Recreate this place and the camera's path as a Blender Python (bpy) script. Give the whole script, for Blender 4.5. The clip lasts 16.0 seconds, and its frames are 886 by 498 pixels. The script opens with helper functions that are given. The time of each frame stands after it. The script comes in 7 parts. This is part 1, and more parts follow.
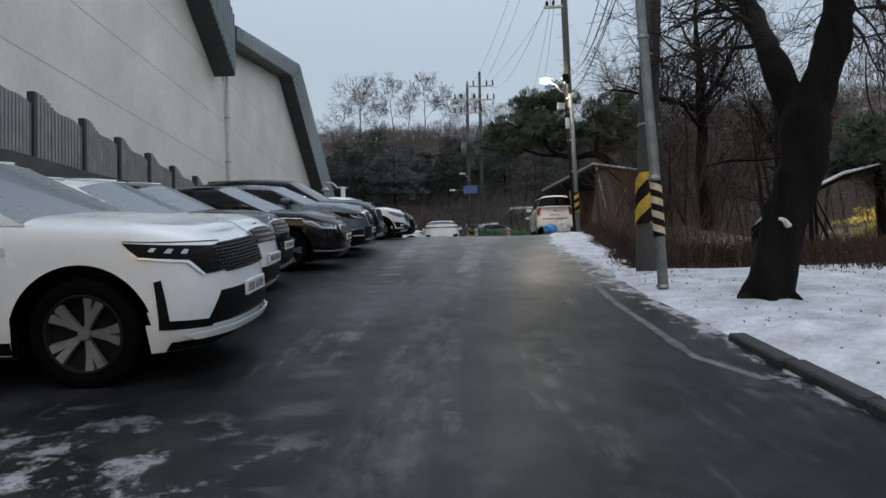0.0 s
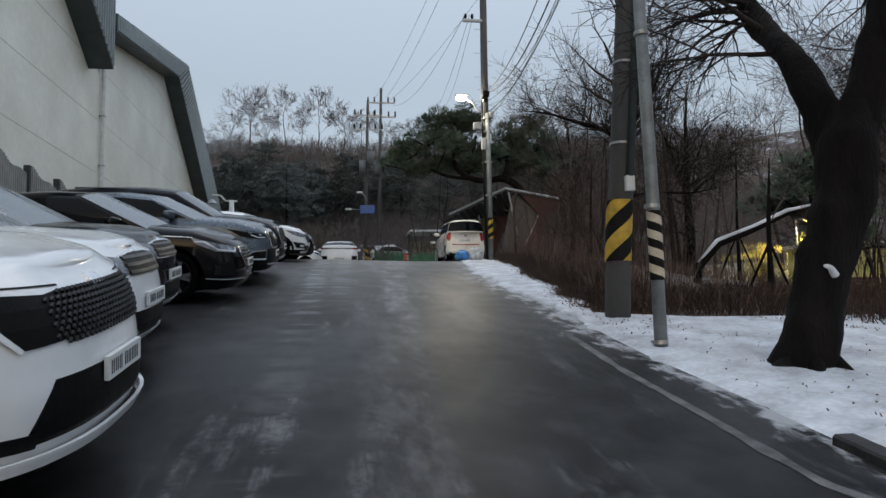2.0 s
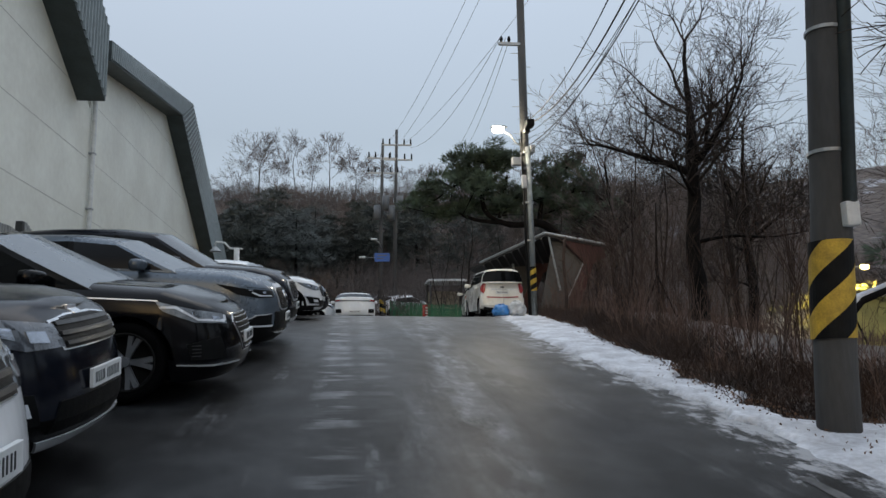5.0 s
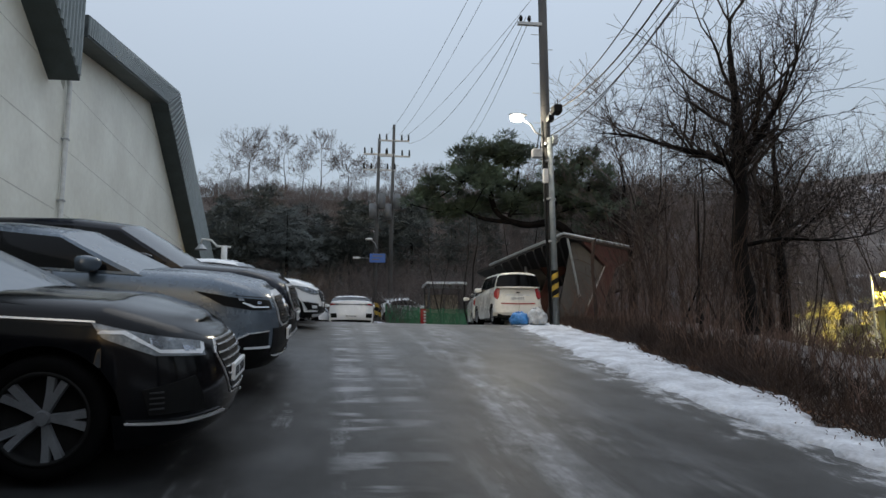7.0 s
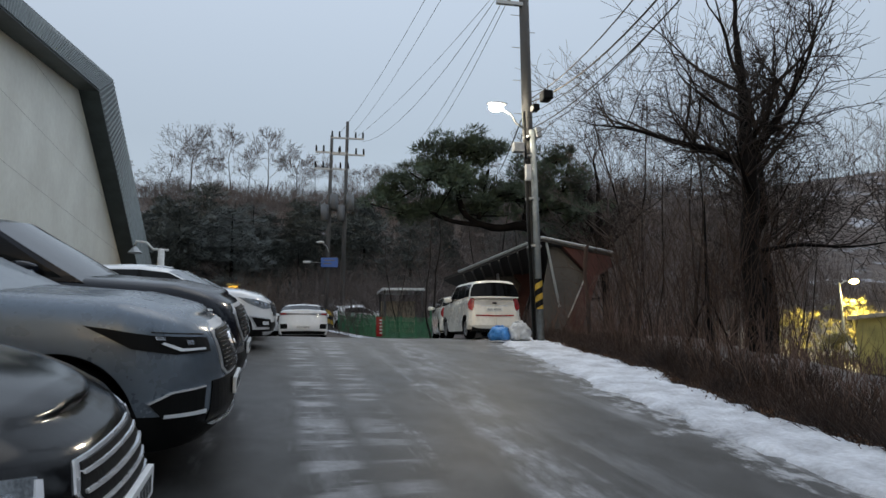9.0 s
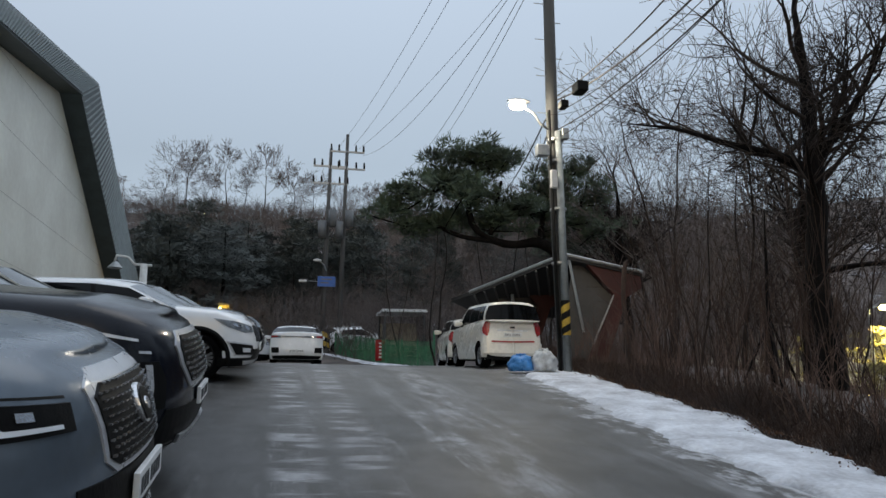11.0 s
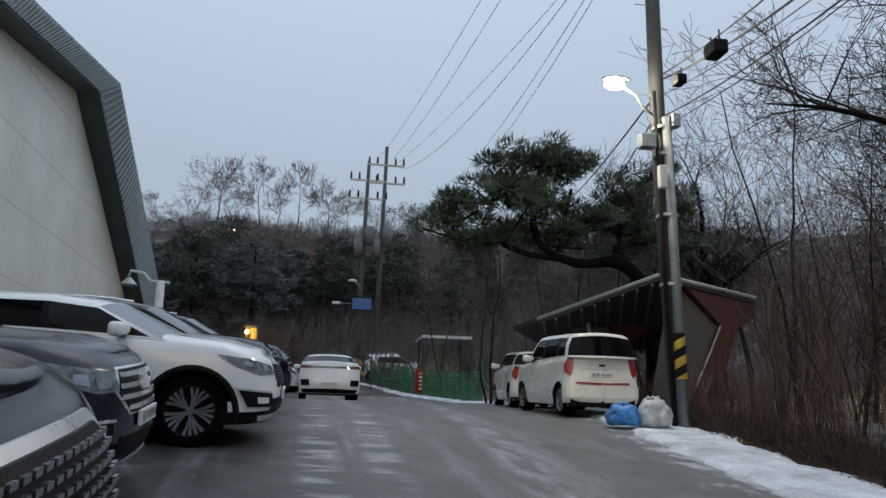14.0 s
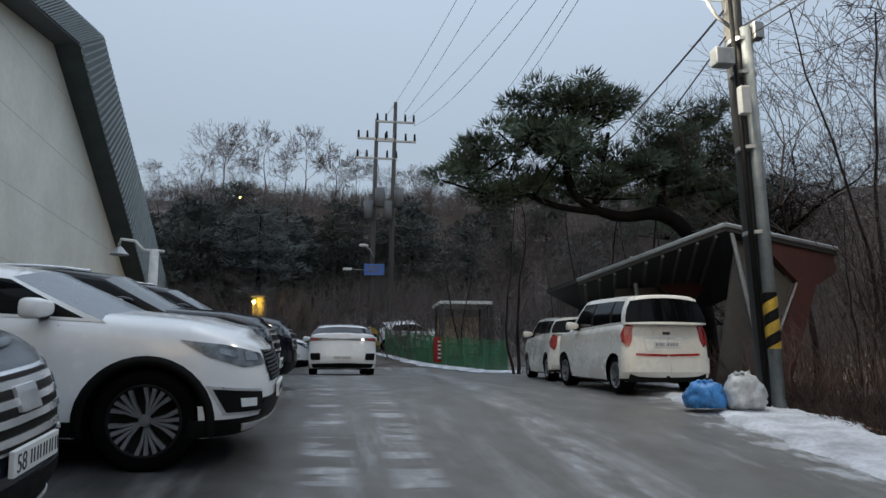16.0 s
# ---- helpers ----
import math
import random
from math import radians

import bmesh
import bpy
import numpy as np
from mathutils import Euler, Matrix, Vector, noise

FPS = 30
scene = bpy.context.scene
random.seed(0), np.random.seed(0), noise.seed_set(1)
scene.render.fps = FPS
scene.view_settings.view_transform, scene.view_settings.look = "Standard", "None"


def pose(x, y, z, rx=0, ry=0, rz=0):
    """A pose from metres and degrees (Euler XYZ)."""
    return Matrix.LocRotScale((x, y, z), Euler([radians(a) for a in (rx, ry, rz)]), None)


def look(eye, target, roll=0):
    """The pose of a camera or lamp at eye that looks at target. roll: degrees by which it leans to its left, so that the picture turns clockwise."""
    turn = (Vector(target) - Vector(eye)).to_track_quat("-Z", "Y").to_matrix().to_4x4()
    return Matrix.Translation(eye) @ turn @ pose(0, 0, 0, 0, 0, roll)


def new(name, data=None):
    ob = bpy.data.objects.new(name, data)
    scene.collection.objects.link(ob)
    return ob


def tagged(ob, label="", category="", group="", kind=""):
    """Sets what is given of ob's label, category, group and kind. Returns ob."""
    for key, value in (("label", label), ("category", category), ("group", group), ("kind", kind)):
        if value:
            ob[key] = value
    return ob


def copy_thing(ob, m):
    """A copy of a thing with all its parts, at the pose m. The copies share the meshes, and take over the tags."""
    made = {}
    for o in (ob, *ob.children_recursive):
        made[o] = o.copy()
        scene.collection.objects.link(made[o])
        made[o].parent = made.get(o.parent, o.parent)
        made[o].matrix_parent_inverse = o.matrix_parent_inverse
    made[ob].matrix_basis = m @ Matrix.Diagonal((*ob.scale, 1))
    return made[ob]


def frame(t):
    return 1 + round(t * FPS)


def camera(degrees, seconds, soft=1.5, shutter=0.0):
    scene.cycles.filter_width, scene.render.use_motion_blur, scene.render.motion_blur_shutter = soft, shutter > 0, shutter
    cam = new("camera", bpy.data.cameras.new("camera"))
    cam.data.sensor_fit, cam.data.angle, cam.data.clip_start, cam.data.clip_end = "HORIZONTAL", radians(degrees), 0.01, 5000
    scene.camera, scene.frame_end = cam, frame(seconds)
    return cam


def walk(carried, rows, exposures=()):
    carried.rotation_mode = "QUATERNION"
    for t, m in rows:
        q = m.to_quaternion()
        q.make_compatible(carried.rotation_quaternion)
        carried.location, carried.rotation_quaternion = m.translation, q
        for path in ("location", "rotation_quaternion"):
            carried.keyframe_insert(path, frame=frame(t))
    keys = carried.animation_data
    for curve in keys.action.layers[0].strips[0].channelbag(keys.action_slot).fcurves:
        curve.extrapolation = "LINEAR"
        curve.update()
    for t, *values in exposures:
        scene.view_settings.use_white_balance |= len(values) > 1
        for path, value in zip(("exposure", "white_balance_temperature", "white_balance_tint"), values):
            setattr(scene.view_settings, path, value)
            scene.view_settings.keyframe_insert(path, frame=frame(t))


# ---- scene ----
cam = camera(61.6, 16.0)
PATH = [
    (0, (1.405, -8.511, 0.387), (1.386, -6.516, 0.53), -2.4),
    (0.5, (1.226, -7.956, 0.472), (1.282, -5.96, 0.587), -2.2),
    (1, (1.019, -7.422, 0.563), (1.141, -5.432, 0.716), -1.7),
    (1.5, (0.928, -6.816, 0.645), (1.149, -4.835, 0.813), -1.3),
    (2, (0.815, -6.249, 0.748), (1.101, -4.279, 0.937), -1.1),
    (2.5, (0.828, -5.64, 0.838), (1.197, -3.686, 1.049), -1.2),
    (3, (0.753, -5.017, 0.934), (1.118, -3.065, 1.171), -1.2),
    (3.5, (0.748, -4.437, 1.012), (1.102, -2.486, 1.275), -1.2),
    (4, (0.662, -3.786, 1.13), (0.974, -1.834, 1.428), -1.3),
    (4.5, (0.626, -3.19, 1.203), (0.916, -1.236, 1.516), -1.3),
    (4.7, (0.574, -2.96, 1.232), (0.843, -1.003, 1.549), -1.3),
    (6.8, (0.239, -0.502, 1.619), (0.515, 1.454, 1.936), -0.5),
    (7, (0.185, -0.244, 1.634), (0.48, 1.708, 1.955), -0.6),
    (7.5, (0.109, 0.295, 1.732), (0.458, 2.237, 2.056), -1.0),
    (8, (0.004, 0.911, 1.794), (0.389, 2.848, 2.107), -1.1),
    (8.2, (-0.022, 1.164, 1.847), (0.381, 3.1, 2.148), -1.3),
    (10.3, (0.172, 3.802, 2.27), (0.645, 5.707, 2.656), -0.5),
    (10.5, (0.195, 3.982, 2.249), (0.675, 5.885, 2.633), -0.6),
    (11, (0.204, 4.569, 2.337), (0.641, 6.482, 2.723), -0.4),
    (11.5, (0.222, 5.116, 2.42), (0.669, 7.031, 2.789), -0.3),
    (12, (0.206, 5.76, 2.492), (0.616, 7.682, 2.863), 0.3),
    (12.5, (0.193, 6.304, 2.58), (0.595, 8.226, 2.962), 0.8),
    (13, (0.215, 6.896, 2.675), (0.59, 8.814, 3.102), 1.1),
    (13.5, (0.213, 7.461, 2.783), (0.578, 9.377, 3.225), 1.2),
    (14, (0.218, 8.072, 2.851), (0.569, 9.989, 3.3), 0.9),
    (14.5, (0.239, 8.622, 2.933), (0.594, 10.543, 3.365), 0.4),
    (15, (0.242, 9.238, 2.993), (0.59, 11.165, 3.4), -0.0),
    (15.5, (0.293, 9.769, 3.08), (0.648, 11.7, 3.458), -0.5),
    (16, (0.317, 10.376, 3.149), (0.646, 12.316, 3.505), -0.5),
]
walk(cam, [(t, look(eye, target, roll)) for t, eye, target, roll in PATH],
     [(0, 0.02, 6830, 9), (8, 0.0, 6820, 9), (11, -0.05, 6720, 8), (14, -0.10, 6600, 8), (16, -0.10, 6600, 8)])

# ---- world, sun, exposure ----
world = bpy.data.worlds.new("dusk_sky")
scene.world = world
world.use_nodes = True
wn, wl = world.node_tree.nodes, world.node_tree.links
wn.clear()
sky = wn.new("ShaderNodeTexSky")
sky.sky_type, sky.sun_disc = "NISHITA", False
sky.sun_elevation, sky.sun_rotation, sky.air_density, sky.dust_density = radians(9), radians(200), 1.0, 3.0
sky_bg = wn.new("ShaderNodeBackground")
sky_bg.inputs[1].default_value = 0.05
cloud_bg = wn.new("ShaderNodeBackground")
cloud_bg.inputs[0].default_value, cloud_bg.inputs[1].default_value = (0.365, 0.425, 0.525, 1), 1.0
sky_add = wn.new("ShaderNodeAddShader")
sky_out = wn.new("ShaderNodeOutputWorld")
sky_co, sky_sep, sky_ramp = wn.new("ShaderNodeTexCoord"), wn.new("ShaderNodeSeparateXYZ"), wn.new("ShaderNodeMapRange")
sky_ramp.inputs[1].default_value, sky_ramp.inputs[2].default_value = 0.30, 1.0
sky_ramp.inputs[3].default_value, sky_ramp.inputs[4].default_value = 1.0, 2.3
wl.new(sky_co.outputs["Generated"], sky_sep.inputs[0])
wl.new(sky_sep.outputs[2], sky_ramp.inputs[0])
wl.new(sky_ramp.outputs[0], cloud_bg.inputs[1])
wl.new(sky.outputs[0], sky_bg.inputs[0])
wl.new(sky_bg.outputs[0], sky_add.inputs[0])
wl.new(cloud_bg.outputs[0], sky_add.inputs[1])
wl.new(sky_add.outputs[0], sky_out.inputs[0])
sun_data = bpy.data.lights.new("sun", "SUN")
sun_data.energy, sun_data.angle, sun_data.color = 0.25, radians(40), (1.0, 0.93, 0.86)
sun = new("sun", sun_data)
sun.matrix_world = look((0, 0, 60), (-18, -30, 0))
scene.view_settings.exposure = 0.0


def lamp(name, place, color, watts, size):
    d = bpy.data.lights.new(name, "POINT")
    d.color, d.energy, d.shadow_soft_size = color, watts, size
    o = new(name, d)
    o.location = place
    return o


lamp("street_light", (5.25, 19.3, 8.45), (1.0, 0.88, 0.70), 260, 0.25)
yard_data = bpy.data.lights.new("yard_light", "SPOT")
yard_data.color, yard_data.energy, yard_data.shadow_soft_size, yard_data.spot_size, yard_data.spot_blend = (1.0, 0.84, 0.36), 5200, 0.2, radians(164), 0.25
yard_light = new("yard_light", yard_data)
yard_light.location = (29.75, 35.5, 6.25)
lamp("hut_light", (-2.7, 47.4, 7.1), (1.0, 0.58, 0.14), 60, 0.08)


# ---- materials ----
def mat(name, color, rough=0.6, metal=0.0, var=0.15, scale=6.0, bump=0.0, bscale=40.0, spec=0.5, coat=0.0, emit=None, power=0.0, tint=None, stretch=(1, 1, 1)):
    """Principled material whose colour and roughness vary at two scales, with a fine relief."""
    m = bpy.data.materials.new(name)
    m.use_nodes = True
    n, l = m.node_tree.nodes, m.node_tree.links
    b = n["Principled BSDF"]
    b.inputs["Roughness"].default_value, b.inputs["Metallic"].default_value = rough, metal
    b.inputs["Specular IOR Level"].default_value, b.inputs["Coat Weight"].default_value = spec, coat
    b.inputs["Base Color"].default_value = (*color, 1)
    if emit:
        b.inputs["Emission Color"].default_value, b.inputs["Emission Strength"].default_value = (*emit, 1), power
    if var or bump:
        co = n.new("ShaderNodeTexCoord")
        mp = n.new("ShaderNodeMapping")
        mp.inputs["Scale"].default_value = stretch
        l.new(co.outputs["Object"], mp.inputs[0])
    if var:
        a, c = n.new("ShaderNodeTexNoise"), n.new("ShaderNodeTexNoise")
        a.inputs["Scale"].default_value, c.inputs["Scale"].default_value = scale, scale * 9
        a.inputs["Detail"].default_value = 4
        l.new(mp.outputs[0], a.inputs[0]), l.new(mp.outputs[0], c.inputs[0])
        mx = n.new("ShaderNodeMath")
        mx.operation = "MULTIPLY_ADD"
        mx.inputs[1].default_value = 0.4
        l.new(c.outputs[0], mx.inputs[0]), l.new(a.outputs[0], mx.inputs[2])
        ramp = n.new("ShaderNodeValToRGB")
        dark = tint or tuple(v * (1 - var * 1.6) for v in color)
        lite = tuple(min(1, v * (1 + var)) for v in color)
        ramp.color_ramp.elements[0].position, ramp.color_ramp.elements[1].position = 0.45, 0.95
        ramp.color_ramp.elements[0].color, ramp.color_ramp.elements[1].color = (*dark, 1), (*lite, 1)
        l.new(mx.outputs[0], ramp.inputs[0]), l.new(ramp.outputs[0], b.inputs["Base Color"])
        rr = n.new("ShaderNodeMapRange")
        rr.inputs[1].default_value, rr.inputs[2].default_value = 0.3, 1.0
        rr.inputs[3].default_value, rr.inputs[4].default_value = max(0.02, rough - 0.12), min(1, rough + 0.12)
        l.new(mx.outputs[0], rr.inputs[0])
        if rough > 0.12:
            l.new(rr.outputs[0], b.inputs["Roughness"])
    if bump:
        t, d = n.new("ShaderNodeTexNoise"), n.new("ShaderNodeBump")
        t.inputs["Scale"].default_value, t.inputs["Detail"].default_value = bscale, 5
        d.inputs["Strength"].default_value, d.inputs["Distance"].default_value = bump, 0.02
        l.new(mp.outputs[0], t.inputs[0]), l.new(t.outputs[0], d.inputs["Height"]), l.new(d.outputs[0], b.inputs["Normal"])
    return m


def road_material():
    """Wet asphalt with frozen slush dragged along the lane, wheel tracks and fine stones."""
    m = bpy.data.materials.new("wet_asphalt")
    m.use_nodes = True
    n, l = m.node_tree.nodes, m.node_tree.links
    b = n["Principled BSDF"]
    b.inputs["Specular IOR Level"].default_value = 0.10
    co = n.new("ShaderNodeTexCoord")

    def tex(scale, stretch=(1, 1, 1), detail=5, rough=0.6):
        mp, t = n.new("ShaderNodeMapping"), n.new("ShaderNodeTexNoise")
        mp.inputs["Scale"].default_value = stretch
        t.inputs["Scale"].default_value, t.inputs["Detail"].default_value, t.inputs["Roughness"].default_value = scale, detail, rough
        l.new(co.outputs["Object"], mp.inputs[0]), l.new(mp.outputs[0], t.inputs[0])
        return t.outputs[0]

    def ramp(v, stops):
        r = n.new("ShaderNodeValToRGB")
        while len(r.color_ramp.elements) < len(stops):
            r.color_ramp.elements.new(0.5)
        for e, (p, c) in zip(r.color_ramp.elements, stops):
            e.position, e.color = p, (c, c, c, 1)
        l.new(v, r.inputs[0])
        return r.outputs[0]

    def math2(op, a, c):
        k = n.new("ShaderNodeMath")
        k.operation = op
        for i, v in enumerate((a, c)):
            if isinstance(v, (int, float)):
                k.inputs[i].default_value = v
            else:
                l.new(v, k.inputs[i])
        return k.outputs[0]

    def blend(f, a, c):
        k = n.new("ShaderNodeMix")
        k.data_type = "RGBA"
        l.new(f, k.inputs[0])
        for i, v in ((6, a), (7, c)):
            if isinstance(v, tuple):
                k.inputs[i].default_value = (*v, 1)
            else:
                l.new(v, k.inputs[i])
        return k.outputs[2]

    grain = tex(160, detail=2)
    damp = ramp(tex(0.55, (1, 0.45, 1)), [(0.35, 0.0), (0.65, 1.0)])
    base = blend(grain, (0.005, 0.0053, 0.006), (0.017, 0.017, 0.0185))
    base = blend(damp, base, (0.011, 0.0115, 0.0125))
    # The base turns lighter up the lane.
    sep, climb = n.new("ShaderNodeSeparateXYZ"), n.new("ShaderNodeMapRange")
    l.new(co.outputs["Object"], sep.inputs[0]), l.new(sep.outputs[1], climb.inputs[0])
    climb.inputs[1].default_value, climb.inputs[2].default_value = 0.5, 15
    # That lightening is held back towards and under the parked cars.
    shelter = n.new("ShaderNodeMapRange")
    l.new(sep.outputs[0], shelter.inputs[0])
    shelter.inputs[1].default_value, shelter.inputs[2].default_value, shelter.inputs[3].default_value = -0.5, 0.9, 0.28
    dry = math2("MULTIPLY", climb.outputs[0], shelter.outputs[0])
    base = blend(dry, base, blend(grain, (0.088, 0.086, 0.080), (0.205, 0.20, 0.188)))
    streaks = ramp(tex(1.5, (2.0, 0.14, 1), 8, 0.68), [(0.55, 0.0), (0.66, 1.0)])
    lumps = ramp(tex(5.0, (1, 0.7, 1), 6, 0.7), [(0.42, 0.0), (0.62, 1.0)])
    wide = ramp(tex(0.33, (1.2, 0.5, 1), 3), [(0.42, 0.15), (0.60, 1.0)])
    frost = math2("MULTIPLY", math2("MULTIPLY", math2("MULTIPLY", streaks, lumps), wide), math2("ADD", math2("MULTIPLY", dry, 0.65), 0.35))
    thin = math2("MULTIPLY", ramp(tex(2.0, (1.1, 0.75, 1), 7), [(0.42, 0.0), (0.72, 1.0)]), math2("ADD", math2("MULTIPLY", dry, 0.10), 0.06))
    soft_lumps = math2("ADD", math2("MULTIPLY", lumps, 0.45), 0.55)
    wake = math2("MINIMUM", math2("MULTIPLY", dry, 2.2), 1.0)

    def band(slope, start, half):
        """One along a line of the lane, fading out to its sides."""
        off = math2("ABSOLUTE", math2("SUBTRACT", sep.outputs[0], math2("ADD", math2("MULTIPLY", sep.outputs[1], slope), start)), 0.0)
        r = n.new("ShaderNodeMapRange")
        l.new(off, r.inputs[0])
        r.inputs[1].default_value, r.inputs[2].default_value, r.inputs[3].default_value, r.inputs[4].default_value = half * 0.45, half, 1.0, 0.0
        return r.outputs[0]
    bars = ramp(tex(1.0, (0.9, 3.4, 1), 3, 0.55), [(0.50, 0.0), (0.58, 1.0)])
    tread = math2("MULTIPLY", math2("MAXIMUM", band(0.0, 0.42, 0.26), math2("MULTIPLY", band(0.02, 0.75, 0.24), dry)), bars)
    tread = math2("MULTIPLY", tread, math2("ADD", math2("MULTIPLY", wake, 0.75), 0.15))
    ridge = math2("MULTIPLY", band(0.075, 1.35, 0.34), ramp(tex(2.2, (1.8, 0.5, 1), 8, 0.7), [(0.44, 0.0), (0.62, 1.0)]))
    ridge = math2("MULTIPLY", ridge, math2("ADD", math2("MULTIPLY", wake, 0.6), 0.25))
    cross = math2("MULTIPLY", math2("MAXIMUM", tread, ridge), soft_lumps)
    drag = math2("MULTIPLY", ramp(tex(1.0, (1.9, 0.14, 1), 8, 0.66), [(0.55, 0.0), (0.70, 1.0)]), math2("MULTIPLY", math2("MULTIPLY", wake, 0.6), soft_lumps))
    frost = math2("MAXIMUM", frost, math2("MAXIMUM", math2("MULTIPLY", cross, 0.9), math2("MULTIPLY", drag, 0.95)))
    corner = n.new("ShaderNodeVectorMath")
    corner.operation = "DISTANCE"
    corner.inputs[1].default_value = (-0.9, -5.9, -0.6)
    l.new(co.outputs["Object"], corner.inputs[0])
    icy = n.new("ShaderNodeMapRange")
    l.new(corner.outputs[1], icy.inputs[0])
    icy.inputs[1].default_value, icy.inputs[2].default_value, icy.inputs[3].default_value, icy.inputs[4].default_value = 0.8, 2.3, 1.0, 0.0
    crust = math2("MULTIPLY", ramp(tex(3.2, (1, 0.8, 1), 8, 0.72), [(0.52, 0.0), (0.60, 1.0)]), icy.outputs[0])
    frost = math2("MAXIMUM", frost, crust)
    verge = n.new("ShaderNodeAttribute")
    verge.attribute_name = "verge"
    rim = math2("MULTIPLY", ramp(math2("ADD", tex(4.5, (1, 0.5, 1), 8, 0.7), math2("MULTIPLY", verge.outputs["Fac"], 0.22)), [(0.62, 0.0), (0.74, 1.0)]), math2("MINIMUM", math2("MULTIPLY", verge.outputs["Fac"], 3.0), 1.0))
    frost = math2("MAXIMUM", frost, rim)
    cover = math2("MINIMUM", math2("ADD", math2("MULTIPLY", frost, 0.85), thin), 0.90)
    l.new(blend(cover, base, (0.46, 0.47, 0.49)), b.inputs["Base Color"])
    wet = blend(damp, (0.30, 0.30, 0.30), (0.52, 0.52, 0.52))
    l.new(blend(cover, wet, (0.62, 0.62, 0.62)), b.inputs["Roughness"])
    bp = n.new("ShaderNodeBump")
    bp.inputs["Strength"].default_value, bp.inputs["Distance"].default_value = 0.45, 0.012
    hh = math2("ADD", math2("MULTIPLY", grain, 0.35), math2("MULTIPLY", cover, 0.8))
    l.new(hh, bp.inputs["Height"]), l.new(bp.outputs[0], b.inputs["Normal"])
    return m


def ground_material():
    """Leaf litter and soil with thin snow lying in patches."""
    # Litter base is raised to stand in for haze over the hillside.
    m = mat("leaf_litter", (0.105, 0.088, 0.080), 0.9, var=0.45, scale=1.3, bump=0.8, bscale=14)
    n, l = m.node_tree.nodes, m.node_tree.links
    b = n["Principled BSDF"]
    old = b.inputs["Base Color"].links[0].from_socket
    co, t, r, mx = n.new("ShaderNodeTexCoord"), n.new("ShaderNodeTexNoise"), n.new("ShaderNodeValToRGB"), n.new("ShaderNodeMix")
    t.inputs["Scale"].default_value, t.inputs["Detail"].default_value, t.inputs["Roughness"].default_value = 0.22, 8, 0.7
    r.color_ramp.elements[0].position, r.color_ramp.elements[1].position = 0.56, 0.63
    mx.data_type = "RGBA"
    mx.inputs[7].default_value = (0.34, 0.36, 0.40, 1)
    l.new(co.outputs["Object"], t.inputs[0]), l.new(t.outputs[0], r.inputs[0])
    sp, far, mu = n.new("ShaderNodeSeparateXYZ"), n.new("ShaderNodeMapRange"), n.new("ShaderNodeMath")
    mu.operation = "MULTIPLY"
    far.inputs[1].default_value, far.inputs[2].default_value, far.inputs[3].default_value = 34, 60, 0.06
    l.new(co.outputs["Object"], sp.inputs[0]), l.new(sp.outputs[1], far.inputs[0])
    l.new(r.outputs[0], mu.inputs[0]), l.new(far.outputs[0], mu.inputs[1]), l.new(mu.outputs[0], mx.inputs[0])
    l.new(old, mx.inputs[6]), l.new(mx.outputs[2], b.inputs["Base Color"])
    return m


M_ROAD = road_material()
M_GROUND = ground_material()
M_SNOW = mat("trodden_snow", (0.72, 0.75, 0.80), 0.75, var=0.10, scale=2.2, bump=0.9, bscale=20, tint=(0.36, 0.37, 0.40))
M_KERB = mat("kerb_concrete", (0.040, 0.040, 0.042), 0.85, var=0.4, scale=5, bump=0.4)
M_PANEL = mat("cream_wall_panel", (0.82, 0.825, 0.75), 0.5, var=0.05, scale=0.5, bump=0.04, bscale=3, tint=(0.70, 0.69, 0.61))
M_JOINT = mat("panel_joint", (0.56, 0.55, 0.49), 0.7, var=0.1)
M_ROOF = mat("dark_green_sheet_metal", (0.055, 0.070, 0.070), 0.5, metal=0.2, var=0.2, scale=2, bump=0.05)
M_ROOFL = mat("grey_ribbed_sheet", (0.21, 0.245, 0.25), 0.5, metal=0.3, var=0.18, scale=2, bump=0.05)
M_GALV = mat("galvanised_steel", (0.38, 0.40, 0.41), 0.42, metal=0.7, var=0.15, scale=8, bump=0.08)
M_WHITEPIPE = mat("white_painted_steel", (0.66, 0.67, 0.66), 0.45, var=0.12, scale=6)
M_CONC = mat("pole_concrete", (0.075, 0.076, 0.076), 0.85, var=0.22, scale=3, bump=0.3, bscale=30, stretch=(1, 1, 0.2))
M_STEELPOLE = mat("grey_painted_pole", (0.20, 0.225, 0.235), 0.5, metal=0.25, var=0.25, scale=5, bump=0.06)
M_FARBOX = mat("dull_grey_tank", (0.12, 0.13, 0.14), 0.6, var=0.2, scale=3)
M_YEL = mat("yellow_band", (0.55, 0.36, 0.045), 0.65, var=0.3, scale=7, bump=0.08)
M_CREAM = mat("faded_band", (0.52, 0.46, 0.36), 0.65, var=0.25, scale=7)
M_BLK = mat("black_band", (0.011, 0.011, 0.011), 0.6, var=0.3, scale=8, spec=0.12)
M_DARK = mat("dark_fence_paint", (0.035, 0.038, 0.040), 0.5, metal=0.2, var=0.2, scale=5)
M_MESHP = mat("grey_fence_sheet", (0.30, 0.305, 0.295), 0.6, metal=0.2, var=0.18, scale=3)
M_RETAIN = mat("retaining_wall", (0.10, 0.10, 0.095), 0.85, var=0.25, scale=2, bump=0.3)
M_BARK = mat("wet_black_bark", (0.009, 0.0078, 0.0075), 0.85, spec=0.12, var=0.5, scale=5, bump=1.0, bscale=26, stretch=(1, 1, 0.25))
